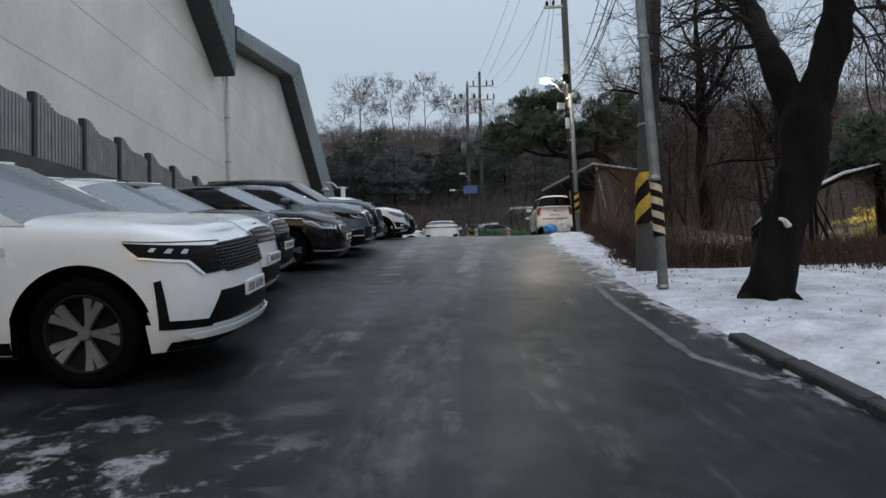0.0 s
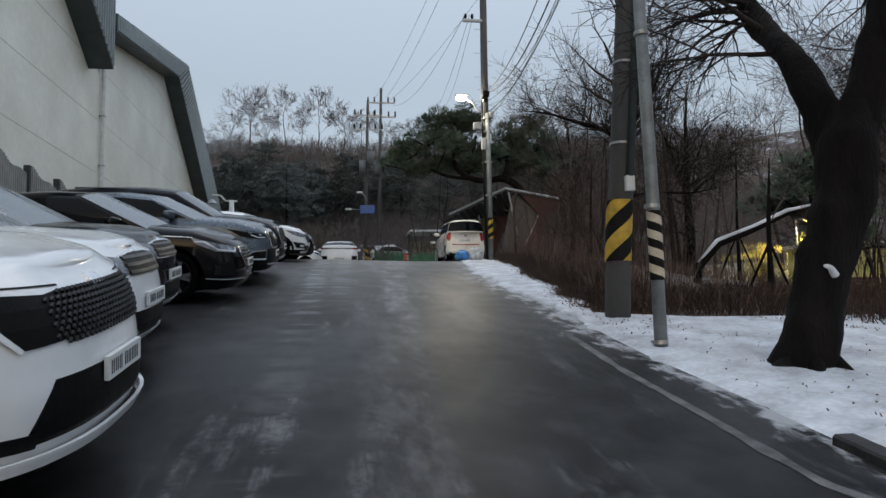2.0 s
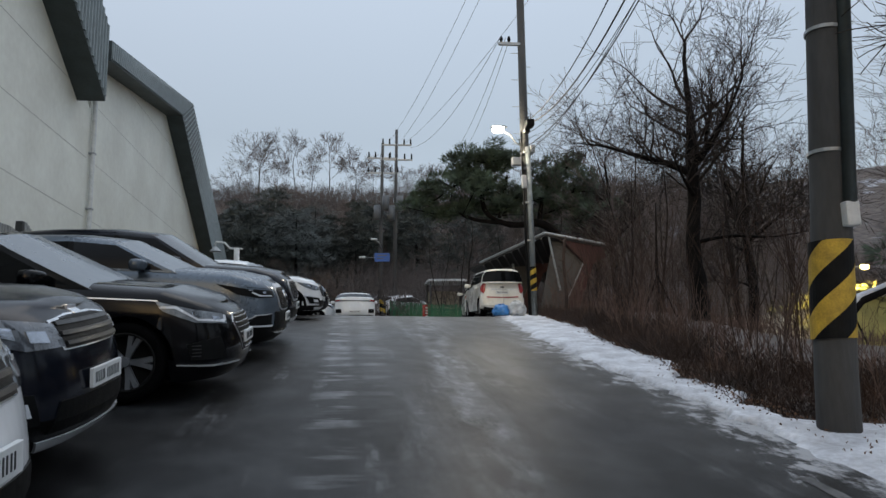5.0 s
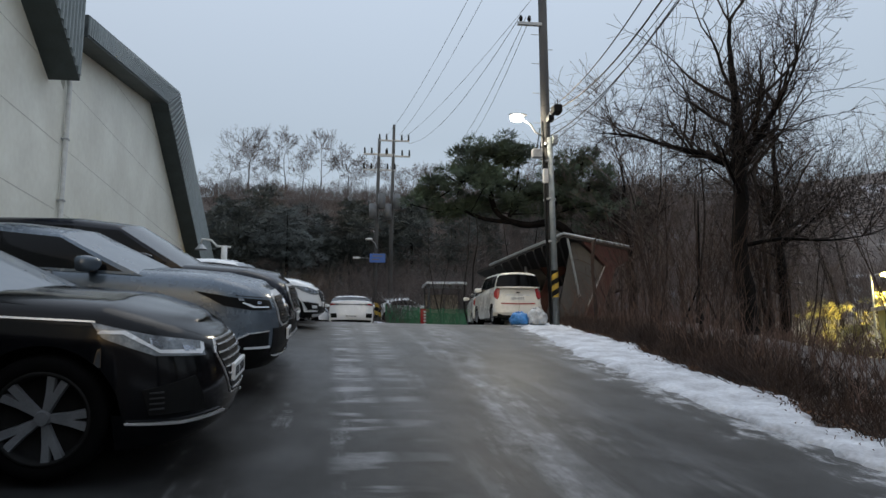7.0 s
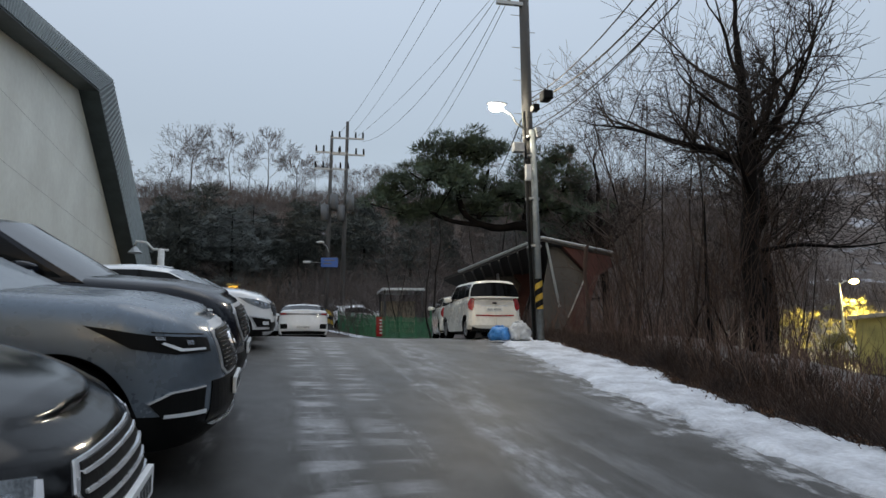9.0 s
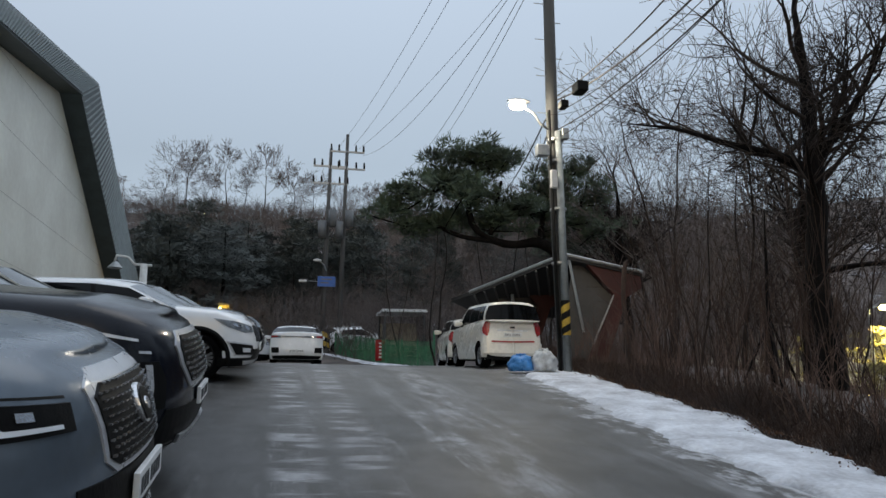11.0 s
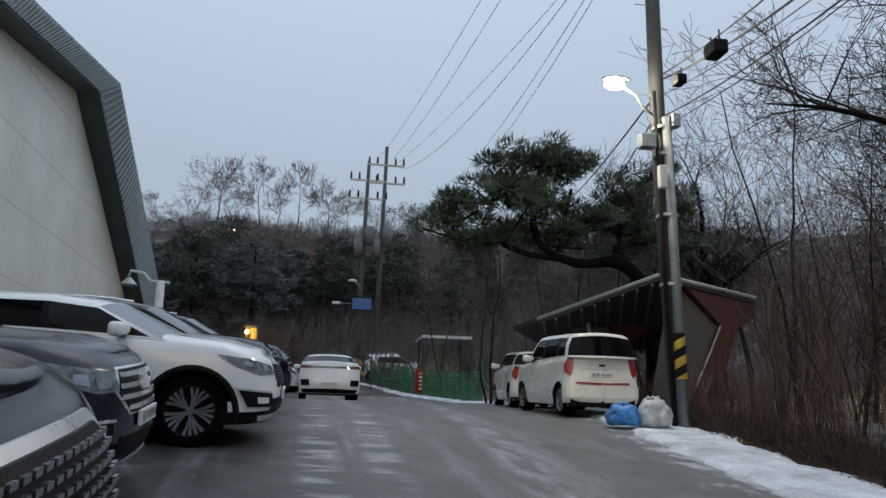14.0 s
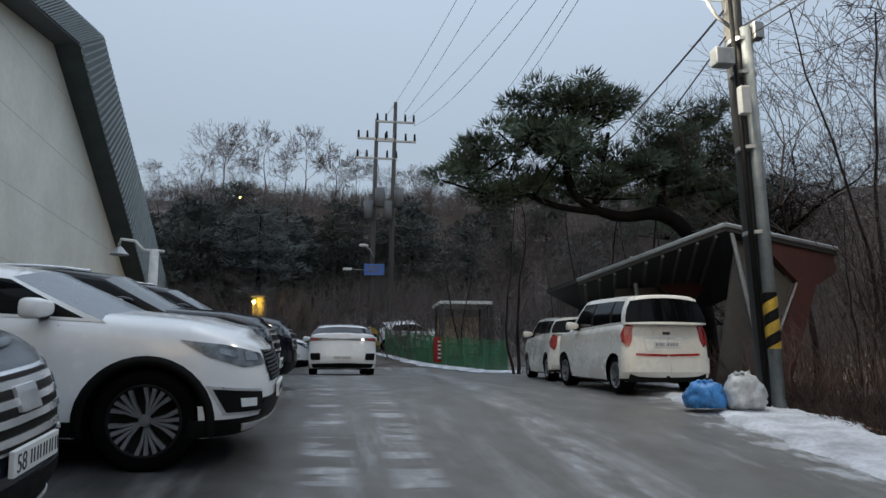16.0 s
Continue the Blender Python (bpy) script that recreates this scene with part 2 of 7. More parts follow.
# Wood bark, twig and reddish brush colours are lifted to carry haze.
M_WBARK = mat("grey_brown_bark", (0.040, 0.033, 0.030), 0.9, var=0.5, scale=4, bump=0.8, bscale=24, spec=0.15, stretch=(1, 1, 0.25))
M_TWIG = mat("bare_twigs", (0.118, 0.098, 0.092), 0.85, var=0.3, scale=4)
M_FARTWIG = mat("hazed_far_twigs", (0.105, 0.100, 0.108), 0.9, var=0.25, scale=2)
M_REDTWIG = mat("reddish_brush", (0.130, 0.086, 0.070), 0.9, var=0.4, scale=1.2)
M_DRY = mat("dry_brown_stems", (0.056, 0.035, 0.026), 0.9, var=0.4, scale=1.5)
M_LEAF = mat("fallen_brown_leaves", (0.12, 0.06, 0.032), 0.85, var=0.5, scale=4)
# Haze over the conifers is mixed into both needle colours.
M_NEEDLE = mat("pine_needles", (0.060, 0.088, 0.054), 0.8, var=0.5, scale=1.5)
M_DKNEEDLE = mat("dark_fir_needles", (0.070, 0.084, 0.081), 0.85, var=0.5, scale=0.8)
M_WHITE = mat("white_car_paint", (0.83, 0.85, 0.87), 0.2, var=0.03, scale=1.2, coat=0.6, tint=(0.74, 0.76, 0.78))
M_RAYW = mat("ivory_car_paint", (0.78, 0.77, 0.71), 0.25, var=0.03, scale=1.2, coat=0.6, tint=(0.68, 0.67, 0.62))
M_GREY = mat("graphite_car_paint", (0.115, 0.145, 0.180), 0.24, metal=0.35, var=0.15, scale=1.6, coat=0.15)
M_BLACK = mat("black_car_paint", (0.003, 0.0034, 0.0045), 0.12, var=0.2, scale=1.6, spec=0.22)
M_NAVY = mat("navy_car_paint", (0.005, 0.007, 0.013), 0.15, var=0.2, scale=1.6, spec=0.28)
M_SLATE = mat("slate_blue_car_paint", (0.020, 0.026, 0.042), 0.22, metal=0.3, var=0.2, scale=1.6, coat=0.1)
M_GLASS = mat("tinted_car_glass", (0.0035, 0.004, 0.0045), 0.04, var=0.0, spec=0.14)
# Pale blue-grey base paints the sky's reflection on the windscreens.
M_SKYSCREEN = mat("sky_toned_windscreen", (0.085, 0.11, 0.135), 0.28, var=0.10, scale=1.2, spec=0.8, coat=0.3)
M_TYRE = mat("tyre_rubber", (0.0035, 0.0035, 0.0038), 0.85, var=0.3, scale=8, bump=0.2, bscale=60, spec=0.05)
M_RIM = mat("alloy_rim", (0.20, 0.21, 0.225), 0.35, metal=0.35, var=0.15, scale=10)
M_DKRIM = mat("dark_alloy", (0.05, 0.052, 0.056), 0.4, metal=0.7, var=0.15, scale=10)
M_SATIN = mat("satin_chrome", (0.52, 0.54, 0.57), 0.3, metal=0.5, var=0.1, scale=6)
M_LENS = mat("grey_lamp_glass", (0.19, 0.215, 0.24), 0.12, metal=0.1, var=0.45, scale=9, spec=0.5, coat=0.4)
M_CHROME = mat("chrome", (0.80, 0.82, 0.85), 0.18, metal=0.65, var=0.08, scale=6)
M_STUD = mat("dark_chrome_studs", (0.24, 0.25, 0.27), 0.22, metal=0.9, var=0.15, scale=6)
M_PLAST = mat("black_plastic", (0.0055, 0.0058, 0.006), 0.5, spec=0.12, var=0.25, scale=6, bump=0.1, bscale=80)
M_LAMP = mat("headlamp_lens", (0.085, 0.095, 0.11), 0.10, metal=0.2, var=0.4, scale=9, spec=0.8, coat=1.0)
M_REFL = mat("lamp_reflector", (0.74, 0.77, 0.81), 0.22, metal=0.2, var=0.04, scale=3)
M_BEAD = mat("lamp_bowl", (0.42, 0.45, 0.50), 0.12, metal=0.85, var=0.1, scale=5)
M_SCREEN = mat("windscreen_glass", (0.014, 0.017, 0.020), 0.06, var=0.0, spec=0.55, coat=0.12)
M_RED = mat("tail_lamp_red", (0.30, 0.012, 0.014), 0.15, var=0.25, scale=10, coat=0.6)
M_PLATE = mat("number_plate", (0.70, 0.72, 0.72), 0.4, var=0.06, scale=6)
M_INK = mat("black_lettering", (0.05, 0.055, 0.06), 0.5, var=0.0)
M_RUST = mat("rust_red_panel", (0.060, 0.016, 0.012), 0.6, var=0.22, scale=1.5, bump=0.1)
M_ROOFGREY = mat("grey_roof_sheet", (0.030, 0.030, 0.032), 0.85, var=0.2, scale=1.2)
M_INFILL = mat("grey_infill_panel", (0.075, 0.073, 0.071), 0.55, var=0.2, scale=1.2)
M_GREEN = mat("green_fence_mesh", (0.045, 0.19, 0.095), 0.55, var=0.3, scale=2)
M_BLUEBAG = mat("blue_plastic_bag", (0.055, 0.24, 0.58), 0.28, var=0.25, scale=6, bump=0.5, bscale=12)
M_CLEARBAG = mat("translucent_white_bag", (0.52, 0.54, 0.55), 0.3, var=0.3, scale=7, bump=0.6, bscale=12)
M_BLUESIGN = mat("blue_sign_face", (0.035, 0.12, 0.40), 0.4, var=0.1)
M_WIRE = mat("black_cable", (0.02, 0.02, 0.022), 0.6, var=0.0)
M_LED = mat("lit_lamp_glass", (1, 1, 1), 0.3, var=0, emit=(1.0, 0.93, 0.78), power=80)
M_YLED = mat("lit_yellow_lamp", (1, 0.9, 0.5), 0.3, var=0, emit=(1.0, 0.72, 0.16), power=40)
M_SHRUB = mat("yellowish_leaves", (0.20, 0.17, 0.045), 0.7, var=0.3, scale=2)
M_HUT = mat("yellow_hut_wall", (0.50, 0.44, 0.16), 0.7, var=0.2, scale=1.5)


# ---- building blocks ----
def obj(name, bm, material, parent=None, label="", smooth=False):
    """Links a bmesh as one mesh object, under a parent where one is given."""
    me = bpy.data.meshes.new(name)
    bm.to_mesh(me)
    bm.free()
    me.materials.append(material)
    if smooth:
        me.polygons.foreach_set("use_smooth", [True] * len(me.polygons))
    ob = new(name, me)
    if parent is not None:
        ob.parent = parent
    if label:
        ob["label"] = label
    return ob


def part(name, bm, material, parent, label="", smooth=False):
    return obj(name, bm, material, parent, label, smooth)


def thing(name, m, label, category, group="", kind=""):
    e = new(name)
    e.matrix_world = m
    return tagged(e, label, category, group, kind)


def quick(name, verts, faces, material, parent=None, smooth=False):
    me = bpy.data.meshes.new(name)
    me.from_pydata(verts, [], faces)
    me.materials.append(material)
    if smooth:
        me.polygons.foreach_set("use_smooth", [True] * len(me.polygons))
    me.update()
    ob = new(name, me)
    if parent is not None:
        ob.parent = parent
    return ob


def box(bm, lo, hi, m=None, bevel=0.0):
    m = m or Matrix()
    c = [(a + b) / 2 for a, b in zip(lo, hi)]
    d = [abs(b - a) for a, b in zip(lo, hi)]
    r = bmesh.ops.create_cube(bm, size=1, matrix=m @ Matrix.Translation(c) @ Matrix.Diagonal((*d, 1)))
    if bevel:
        es = {e for v in r["verts"] for e in v.link_edges}
        bmesh.ops.bevel(bm, geom=list(es), offset=bevel, segments=2, affect="EDGES", profile=0.5)


def tube(bm, pts, radii, sides=8, cap=True):
    """A tube along points with a radius at each."""
    rings, pts = [], [Vector(p) for p in pts]
    up = Vector((0.13, 0.31, 0.94))
    for i, p in enumerate(pts):
        d = (pts[min(i + 1, len(pts) - 1)] - pts[max(i - 1, 0)]).normalized()
        a = d.cross(up)
        a = a.normalized() if a.length > 1e-3 else Vector((1, 0, 0))
        b = d.cross(a)
        r = radii[i] if isinstance(radii, (list, tuple)) else radii
        rings.append([bm.verts.new(p + a * (r * math.cos(k * math.tau / sides)) + b * (r * math.sin(k * math.tau / sides))) for k in range(sides)])
    for q, w in zip(rings, rings[1:]):
        for k in range(sides):
            bm.faces.new((q[k], q[(k + 1) % sides], w[(k + 1) % sides], w[k]))
    if cap:
        bm.faces.new(rings[0][::-1]), bm.faces.new(rings[-1])


def prism(bm, poly, ax, lo, hi):
    """A flat polygon of (a, b) pairs thickened along axis ax from lo to hi."""
    def at(p, v):
        q = list(p)
        q.insert(ax, v)
        return bm.verts.new(q)
    A, B = [at(p, lo) for p in poly], [at(p, hi) for p in poly]
    bm.faces.new(A), bm.faces.new(B[::-1])
    for i in range(len(poly)):
        j = (i + 1) % len(poly)
        bm.faces.new((A[j], A[i], B[i], B[j]))
    bmesh.ops.recalc_face_normals(bm, faces=bm.faces[:])


# ---- ground, road, snow ----
GY = (-90, -30, -8.5, -0.5, 3.9, 10.4, 15, 19.5, 22, 26, 30.5, 38, 42, 49, 60, 80, 95, 130, 400)
GZ = (-12, -4.1, -1.02, 0.19, 0.83, 1.72, 2.28, 2.78, 2.98, 3.18, 3.36, 3.52, 3.9, 5.0, 8.0, 17.0, 23.5, 29.0, 34.0)
EDGE_Y = (-30, -12, -4, -2, 1.2, 2.6, 4.3, 7.4, 10, 12, 14.4, 16, 18.4, 19.3, 23, 28, 34, 40)
EDGE_X = (3.75, 3.75, 3.78, 3.72, 3.68, 3.78, 3.88, 3.88, 4.0, 4.15, 4.5, 4.7, 5.0, 5.25, 5.7, 6.9, 8.8, 11.0)
GRASS_Y = (1.0, 2.4, 3.0, 3.3, 5.0, 6.2, 7.4, 10, 12.7, 15.8, 18, 19.5, 23, 28, 34)
GRASS_X = (7.2, 6.4, 5.2, 4.28, 4.30, 4.58, 4.85, 5.0, 5.6, 5.95, 6.2, 6.5, 6.9, 7.6, 9.4)


def gz(x, y):
    c = 0.027 * max(0.0, min(6.0, 4 - x)) * float(np.interp(y, (20, 32), (1, 0.3)))
    side = float(np.interp(x, (-60, -25, 0, 20, 60, 140), (5, 0, 0, 0, 3, 16)))
    dip = 2.1 * float(np.interp(x, (10, 21), (0, 1))) * float(np.interp(y, (5, 14, 42, 56), (0, 1, 1, 0)))
    return float(np.interp(y, GY, GZ)) + c + side * float(np.interp(y, (0, 60), (0.5, 1))) - dip


def edge(y):
    return float(np.interp(y, EDGE_Y, EDGE_X))


def grass(y):
    return float(np.interp(y, GRASS_Y, GRASS_X))


def steps(lo, hi, n):
    return [lo + (hi - lo) * i / n for i in range(n + 1)]


def sheet(name, xs, ys, zf, material, kind="structure", label="", category=""):
    verts = [(x, y, zf(x, y)) for y in ys for x in xs]
    w = len(xs)
    faces = [(j * w + i, j * w + i + 1, (j + 1) * w + i + 1, (j + 1) * w + i) for j in range(len(ys) - 1) for i in range(w - 1)]
    ob = quick(name, verts, faces, material, smooth=True)
    return tagged(ob, label, category, "", kind)


def build_ground():
    xs = [-1500, -600, -250, -120] + steps(-80, 80, 80) + [120, 250, 600, 1500]
    ys = [-1500, -500, -200, -90] + steps(-60, 140, 130) + [180, 260, 400, 900, 2500]

    def z(x, y):
        lump = 0.25 * noise.noise((x * 0.15, y * 0.15, 3)) + 0.06 * noise.noise((x * 0.8, y * 0.8, 5))
        near = -9 < x < edge(y) + 3 and -40 < y < 41
        return gz(x, y) + (-0.09 if near else lump - 0.05)
    sheet("ground", xs, ys, z, M_GROUND, label="dark leaf litter and soil with patches of snow", category="ground")
    verts, faces, us = [], [], steps(0, 1, 36)
    ys = steps(-30, 41, 142)
    for y in ys:
        x0, x1 = -10.5, edge(y) + 0.12
        for u in us:
            x = x0 + (x1 - x0) * u
            verts.append((x, y, gz(x, y) + 0.012 * noise.noise((x * 0.7, y * 0.7, 0))))
    w = len(us)
    for j in range(len(ys) - 1):
        for i in range(w - 1):
            faces.append((j * w + i, j * w + i + 1, (j + 1) * w + i + 1, (j + 1) * w + i))
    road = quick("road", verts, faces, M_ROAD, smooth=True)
    near = road.data.attributes.new("verge", "FLOAT", "POINT")
    near.data.foreach_set("value", [max(0.0, 1 - (edge(v[1]) + 0.12 - v[0]) / (0.45 if v[1] < 1.5 else 0.75)) for v in verts])
    tagged(road, "wet dark asphalt lane with frozen slush streaks", "road", "", "structure")


def build_snow():
    """Snow on the verge and round the tree, ragged on both sides."""
    verts, faces, ys, us = [], [], steps(-14, 37, 520), steps(0, 1, 30)
    for y in ys:
        rag = 0.20 * noise.noise((7, y * 1.1, 1)) + 0.13 * noise.noise((3, y * 4.0, 2)) + 0.06 * noise.noise((5, y * 11, 2))
        x0 = edge(y) + rag + float(np.interp(y, (-4, -2, 0), (0.2, 0.12, 0.05)))
        if y < 2.7:
            x1 = 9.5
        else:
            x1 = grass(y) + 0.10 + 0.40 * noise.noise((9, y * 0.9, 4)) + 0.22 * noise.noise((2, y * 4.2, 4)) + 0.1 * noise.noise((2, y * 12, 4))
        for u in us:
            x = x0 + (x1 - x0) * u
            rise = min(1, u * 9) * min(1, (1 - u) * 9 + 0.0)
            z = gz(x, y) + 0.006 + rise * (0.045 + 0.022 * noise.noise((x * 2.2, y * 2.2, 8)) + 0.024 * noise.noise((x * 7, y * 7, 9)))
            if y < -2:
                z += 0.09 * min(1, u * 12)
            verts.append((x, y, z - (0.03 if u in (0, 1) else 0)))
    w = len(us)
    for j in range(len(ys) - 1):
        for i in range(w - 1):
            faces.append((j * w + i, j * w + i + 1, (j + 1) * w + i + 1, (j + 1) * w + i))
    tagged(quick("snow_verge", verts, faces, M_SNOW, smooth=True), "thin trodden snow lying on the road verge", "snow", "", "stuff")
    bm = bmesh.new()
    for y0, y1 in [(-2.05 - 1.0 * i - 1.0, -2.05 - 1.0 * i) for i in range(12)]:
        x = edge((y0 + y1) / 2) + 0.02
        za, zb = gz(x, y0), gz(x, y1)
        r = bmesh.ops.create_cube(bm, size=1, matrix=Matrix.Translation((x + 0.07, (y0 + y1) / 2, (za + zb) / 2 - 0.045)) @ Matrix.Rotation(math.atan2(zb - za, y1 - y0), 4, "X") @ Matrix.Diagonal((0.15, y1 - y0 - 0.012, 0.22, 1)))
    bmesh.ops.bevel(bm, geom=bm.edges[:], offset=0.015, segments=1, affect="EDGES")
    tagged(obj("kerb", bm, M_KERB), "low grey concrete kerb stones", "kerb", "", "structure")
    verts, faces = [], []
    for i, y in enumerate(steps(-3.4, 1.9, 60)):
        x = 3.27 + 0.06 * max(0, y) + 0.35 * max(0, -2.7 - y)
        w = 0.055 * (0.75 + 0.5 * noise.noise((1, y * 3, 6)))
        zl = gz(x, y) + 0.012 * noise.noise((x * 0.7, y * 0.7, 0)) + 0.005
        verts += [(x - w, y, zl), (x + w, y, zl)]
        if i:
            faces.append((2 * i - 2, 2 * i - 1, 2 * i + 1, 2 * i))
    M_LINE = mat("worn_white_line", (0.11, 0.11, 0.112), 0.7, var=0.6, scale=5, tint=(0.03, 0.03, 0.03))
    tagged(quick("edge_line", verts, faces, M_LINE), "worn faded white edge line on asphalt", "road marking", "", "structure")


build_ground()
build_snow()


# ---- gymnasium with two gables along the lane ----
def build_hall():
    X0, X1 = -8.4, -8.75
    # wall outline in (y, z)
    profile = [(-25, -2), (60, 2.5), (58, 3.2), (40.0, 16.0), (39.2, 16.2), (24.4, 13.0), (24.0, 10.6), (6.0, 21.4), (-25, 6)]
    bm = bmesh.new()
    prism(bm, profile, 0, X1, X0)
    wall = tagged(obj("wall_hall", bm, M_PANEL), "cream sandwich-panel gable wall of a sports hall", "building wall", "", "structure")
    for z in (4.6, 6.7, 8.8, 10.9, 13.0, 15.1):
        bm = bmesh.new()
        ymax = min(23.9, 24.0 - (z - 10.6) / 0.6) if z > 10.6 else 23.9
        box(bm, (X0, -25, z - 0.012), (X0 + 0.006, ymax, z + 0.012))
        part("panel_joint", bm, M_JOINT, wall)
    for z in (6.7, 8.8, 10.9, 13.0):
        bm = bmesh.new()
        y1 = 58 - (z - 3.2) / 0.712
        box(bm, (X0, 24.6, z - 0.010), (X0 + 0.004, y1 - 0.3, z + 0.010))
        part("panel_joint", bm, M_JOINT, wall)
    # roof bands: (outer y, z) top and bottom lines
    def band(name, a_top, b_top, a_bot, b_bot, x_out, ribs):
        bm = bmesh.new()
        prism(bm, [a_bot, b_bot, b_top, a_top], 0, X1 - 6, x_out)
        f = part(name, bm, M_ROOF, wall, "dark green sheet-metal roof edge")
        bm = bmesh.new()
        for i in range(ribs):
            u = (i + 0.5) / ribs
            y = a_top[0] + (b_top[0] - a_top[0]) * u
            zt = a_top[1] + (b_top[1] - a_top[1]) * u - 0.06
            zb = a_bot[1] + (b_bot[1] - a_bot[1]) * u + 0.06
            yb = a_bot[0] + (b_bot[0] - a_bot[0]) * u
            wv = abs(b_top[0] - a_top[0]) / ribs * 0.30
            q = [bm.verts.new(p) for p in ((x_out - 0.01, yb - wv, zb), (x_out - 0.01, yb + wv, zb), (x_out - 0.01, y + wv, zt), (x_out - 0.01, y - wv, zt),
                                           (x_out + 0.05, yb - wv * 0.6, zb), (x_out + 0.05, yb + wv * 0.6, zb), (x_out + 0.05, y + wv * 0.6, zt), (x_out + 0.05, y - wv * 0.6, zt))]
            for ids in ((4, 5, 6, 7), (0, 4, 7, 3), (5, 1, 2, 6), (3, 7, 6, 2), (0, 1, 5, 4)):
                bm.faces.new([q[k] for k in ids])
        g = part("ribbed_sheet", bm, M_ROOFL, f, "grey ribbed metal sheet")
        g["kind"] = "stuff"
    band("roof_edge", (6.0, 23.6), (22.7, 13.1), (6.0, 20.2), (22.7, 10.45), -7.5, 60)
    band("roof_edge", (23.4, 12.95), (37.4, 15.75), (23.4, 12.2), (34.9, 14.2), -7.6, 56)
    band("roof_edge", (37.4, 15.75), (52.0, 8.2), (34.9, 14.2), (51.5, 5.0), -7.6, 60)
    bm = bmesh.new()
    prism(bm, [(51.5, 5.0), (52.0, 8.2), (58, 5.0), (58, 2)], 0, X1 - 6, -7.6)
    part("roof_edge", bm, M_ROOF, wall)
    bm = bmesh.new()
    tube(bm, [(-8.28, 24.15, 2.5), (-8.28, 24.15, 10.8), (-8.28, 24.0, 11.2)], 0.075, 10)
    part("downpipe", bm, M_WHITEPIPE, wall, "white downpipe in the valley of the roofs")
    for z in (5, 7, 9):
        bm = bmesh.new()
        box(bm, (-8.4, 24.05, z), (-8.19, 24.25, z + 0.05))
        part("pipe_clamp", bm, M_GALV, wall)
    bm = bmesh.new()
    box(bm, (-34, -25, -2), (X1, -24.7, 14)), box(bm, (-34, 57, 2), (X1, 57.3, 4)), box(bm, (-34, -25, -2), (-33.7, 57, 10))
    part("back_wall", bm, M_PANEL, wall)
    # low porch with a dark flat roof
    porch = thing("porch", Matrix(), "low dark flat-roofed porch against the hall", "porch")
    bm = bmesh.new()
    prism(bm, [(21.6, 5.5), (21.6, 5.72), (22.6, 5.88), (24.6, 5.75), (24.6, 5.4)], 0, -8.4, -6.5)
    part("roof", bm, M_ROOF, porch)
    bm = bmesh.new()
    box(bm, (-8.4, 21.8, 2.4), (-6.7, 24.3, 5.52))
    part("wall", bm, M_RETAIN, porch)


build_hall()


def build_panel_fence():
    """Stepped fence of ribbed sheets with wavy tops between dark posts, on a retaining wall."""
    X = -6.3
    bm = bmesh.new()
    prism(bm, [(-14, -3), (17.5, 2), (17.5, 3.95), (12, 3.75), (7, 3.42), (4, 3.3), (-14, 1.6)], 0, X - 0.5, X + 0.25)
    tagged(obj("wall_retaining", bm, M_RETAIN), "dark concrete retaining wall behind the parked cars", "retaining wall", "", "structure")
    ys = [-4.0, -2.0, -0.1, 1.65, 3.4, 5.08, 6.99, 8.65, 10.38, 12.05, 13.9, 15.6]
    fence = thing("panel_fence", Matrix(), "grey sheet fence with wavy top and dark posts", "fence")
    for i, y in enumerate(ys):
        zt = float(np.interp(y, (-4, 4, 5, 12, 16), (4.25, 4.58, 4.56, 4.44, 4.5)))
        zb = float(np.interp(y, (-14, 4, 7, 12, 17.5), (1.6, 3.3, 3.42, 3.75, 3.95)))
        bm = bmesh.new()
        box(bm, (X - 0.07, y - 0.06, zb - 0.05), (X + 0.07, y + 0.06, zt + 0.08), bevel=0.008)
        part("post", bm, M_DARK, fence)
        if i + 1 < len(ys):
            y2, zb2 = ys[i + 1], zb + 0.05
            bm, n = bmesh.new(), 15
            box(bm, (X - 0.012, y + 0.06, zb2 + 0.05), (X + 0.0, y2 - 0.06, zt - 0.22))
            panel = part("sheet", bm, M_MESHP, fence)
            for k in range(n):
                u = (k + 0.5) / n
                yy = y + (y2 - y) * u
                top = zt + 0.10 * math.sin(u * math.pi * 3) * (1 - u) + 0.06 * (1 - u) - 0.16 * u
                bm = bmesh.new()
                box(bm, (X - 0.02, yy - 0.042, zb2 + 0.02), (X + 0.02, yy + 0.042, top))
                part("slat", bm, M_MESHP, panel)


build_panel_fence()


# ---- cars ----
FS = (0.0, 0.10, 0.26, 0.44, 0.60, 0.74, 0.86, 0.95, 1.0)
NOSE = (-0.14, -0.045, 0.0, -0.004, -0.02, -0.045, -0.085, -0.14, -0.21)
WID = (0.955, 0.985, 1.0, 0.998, 0.99, 0.982, 0.970, 0.945, 0.90)


def inside(p, poly):
    hit = False
    for (ax, ay), (bx, by) in zip(poly, poly[1:] + poly[:1]):
        if (ay > p[1]) != (by > p[1]) and p[0] < (bx - ax) * (p[1] - ay) / (by - ay) + ax:
            hit = not hit
    return hit


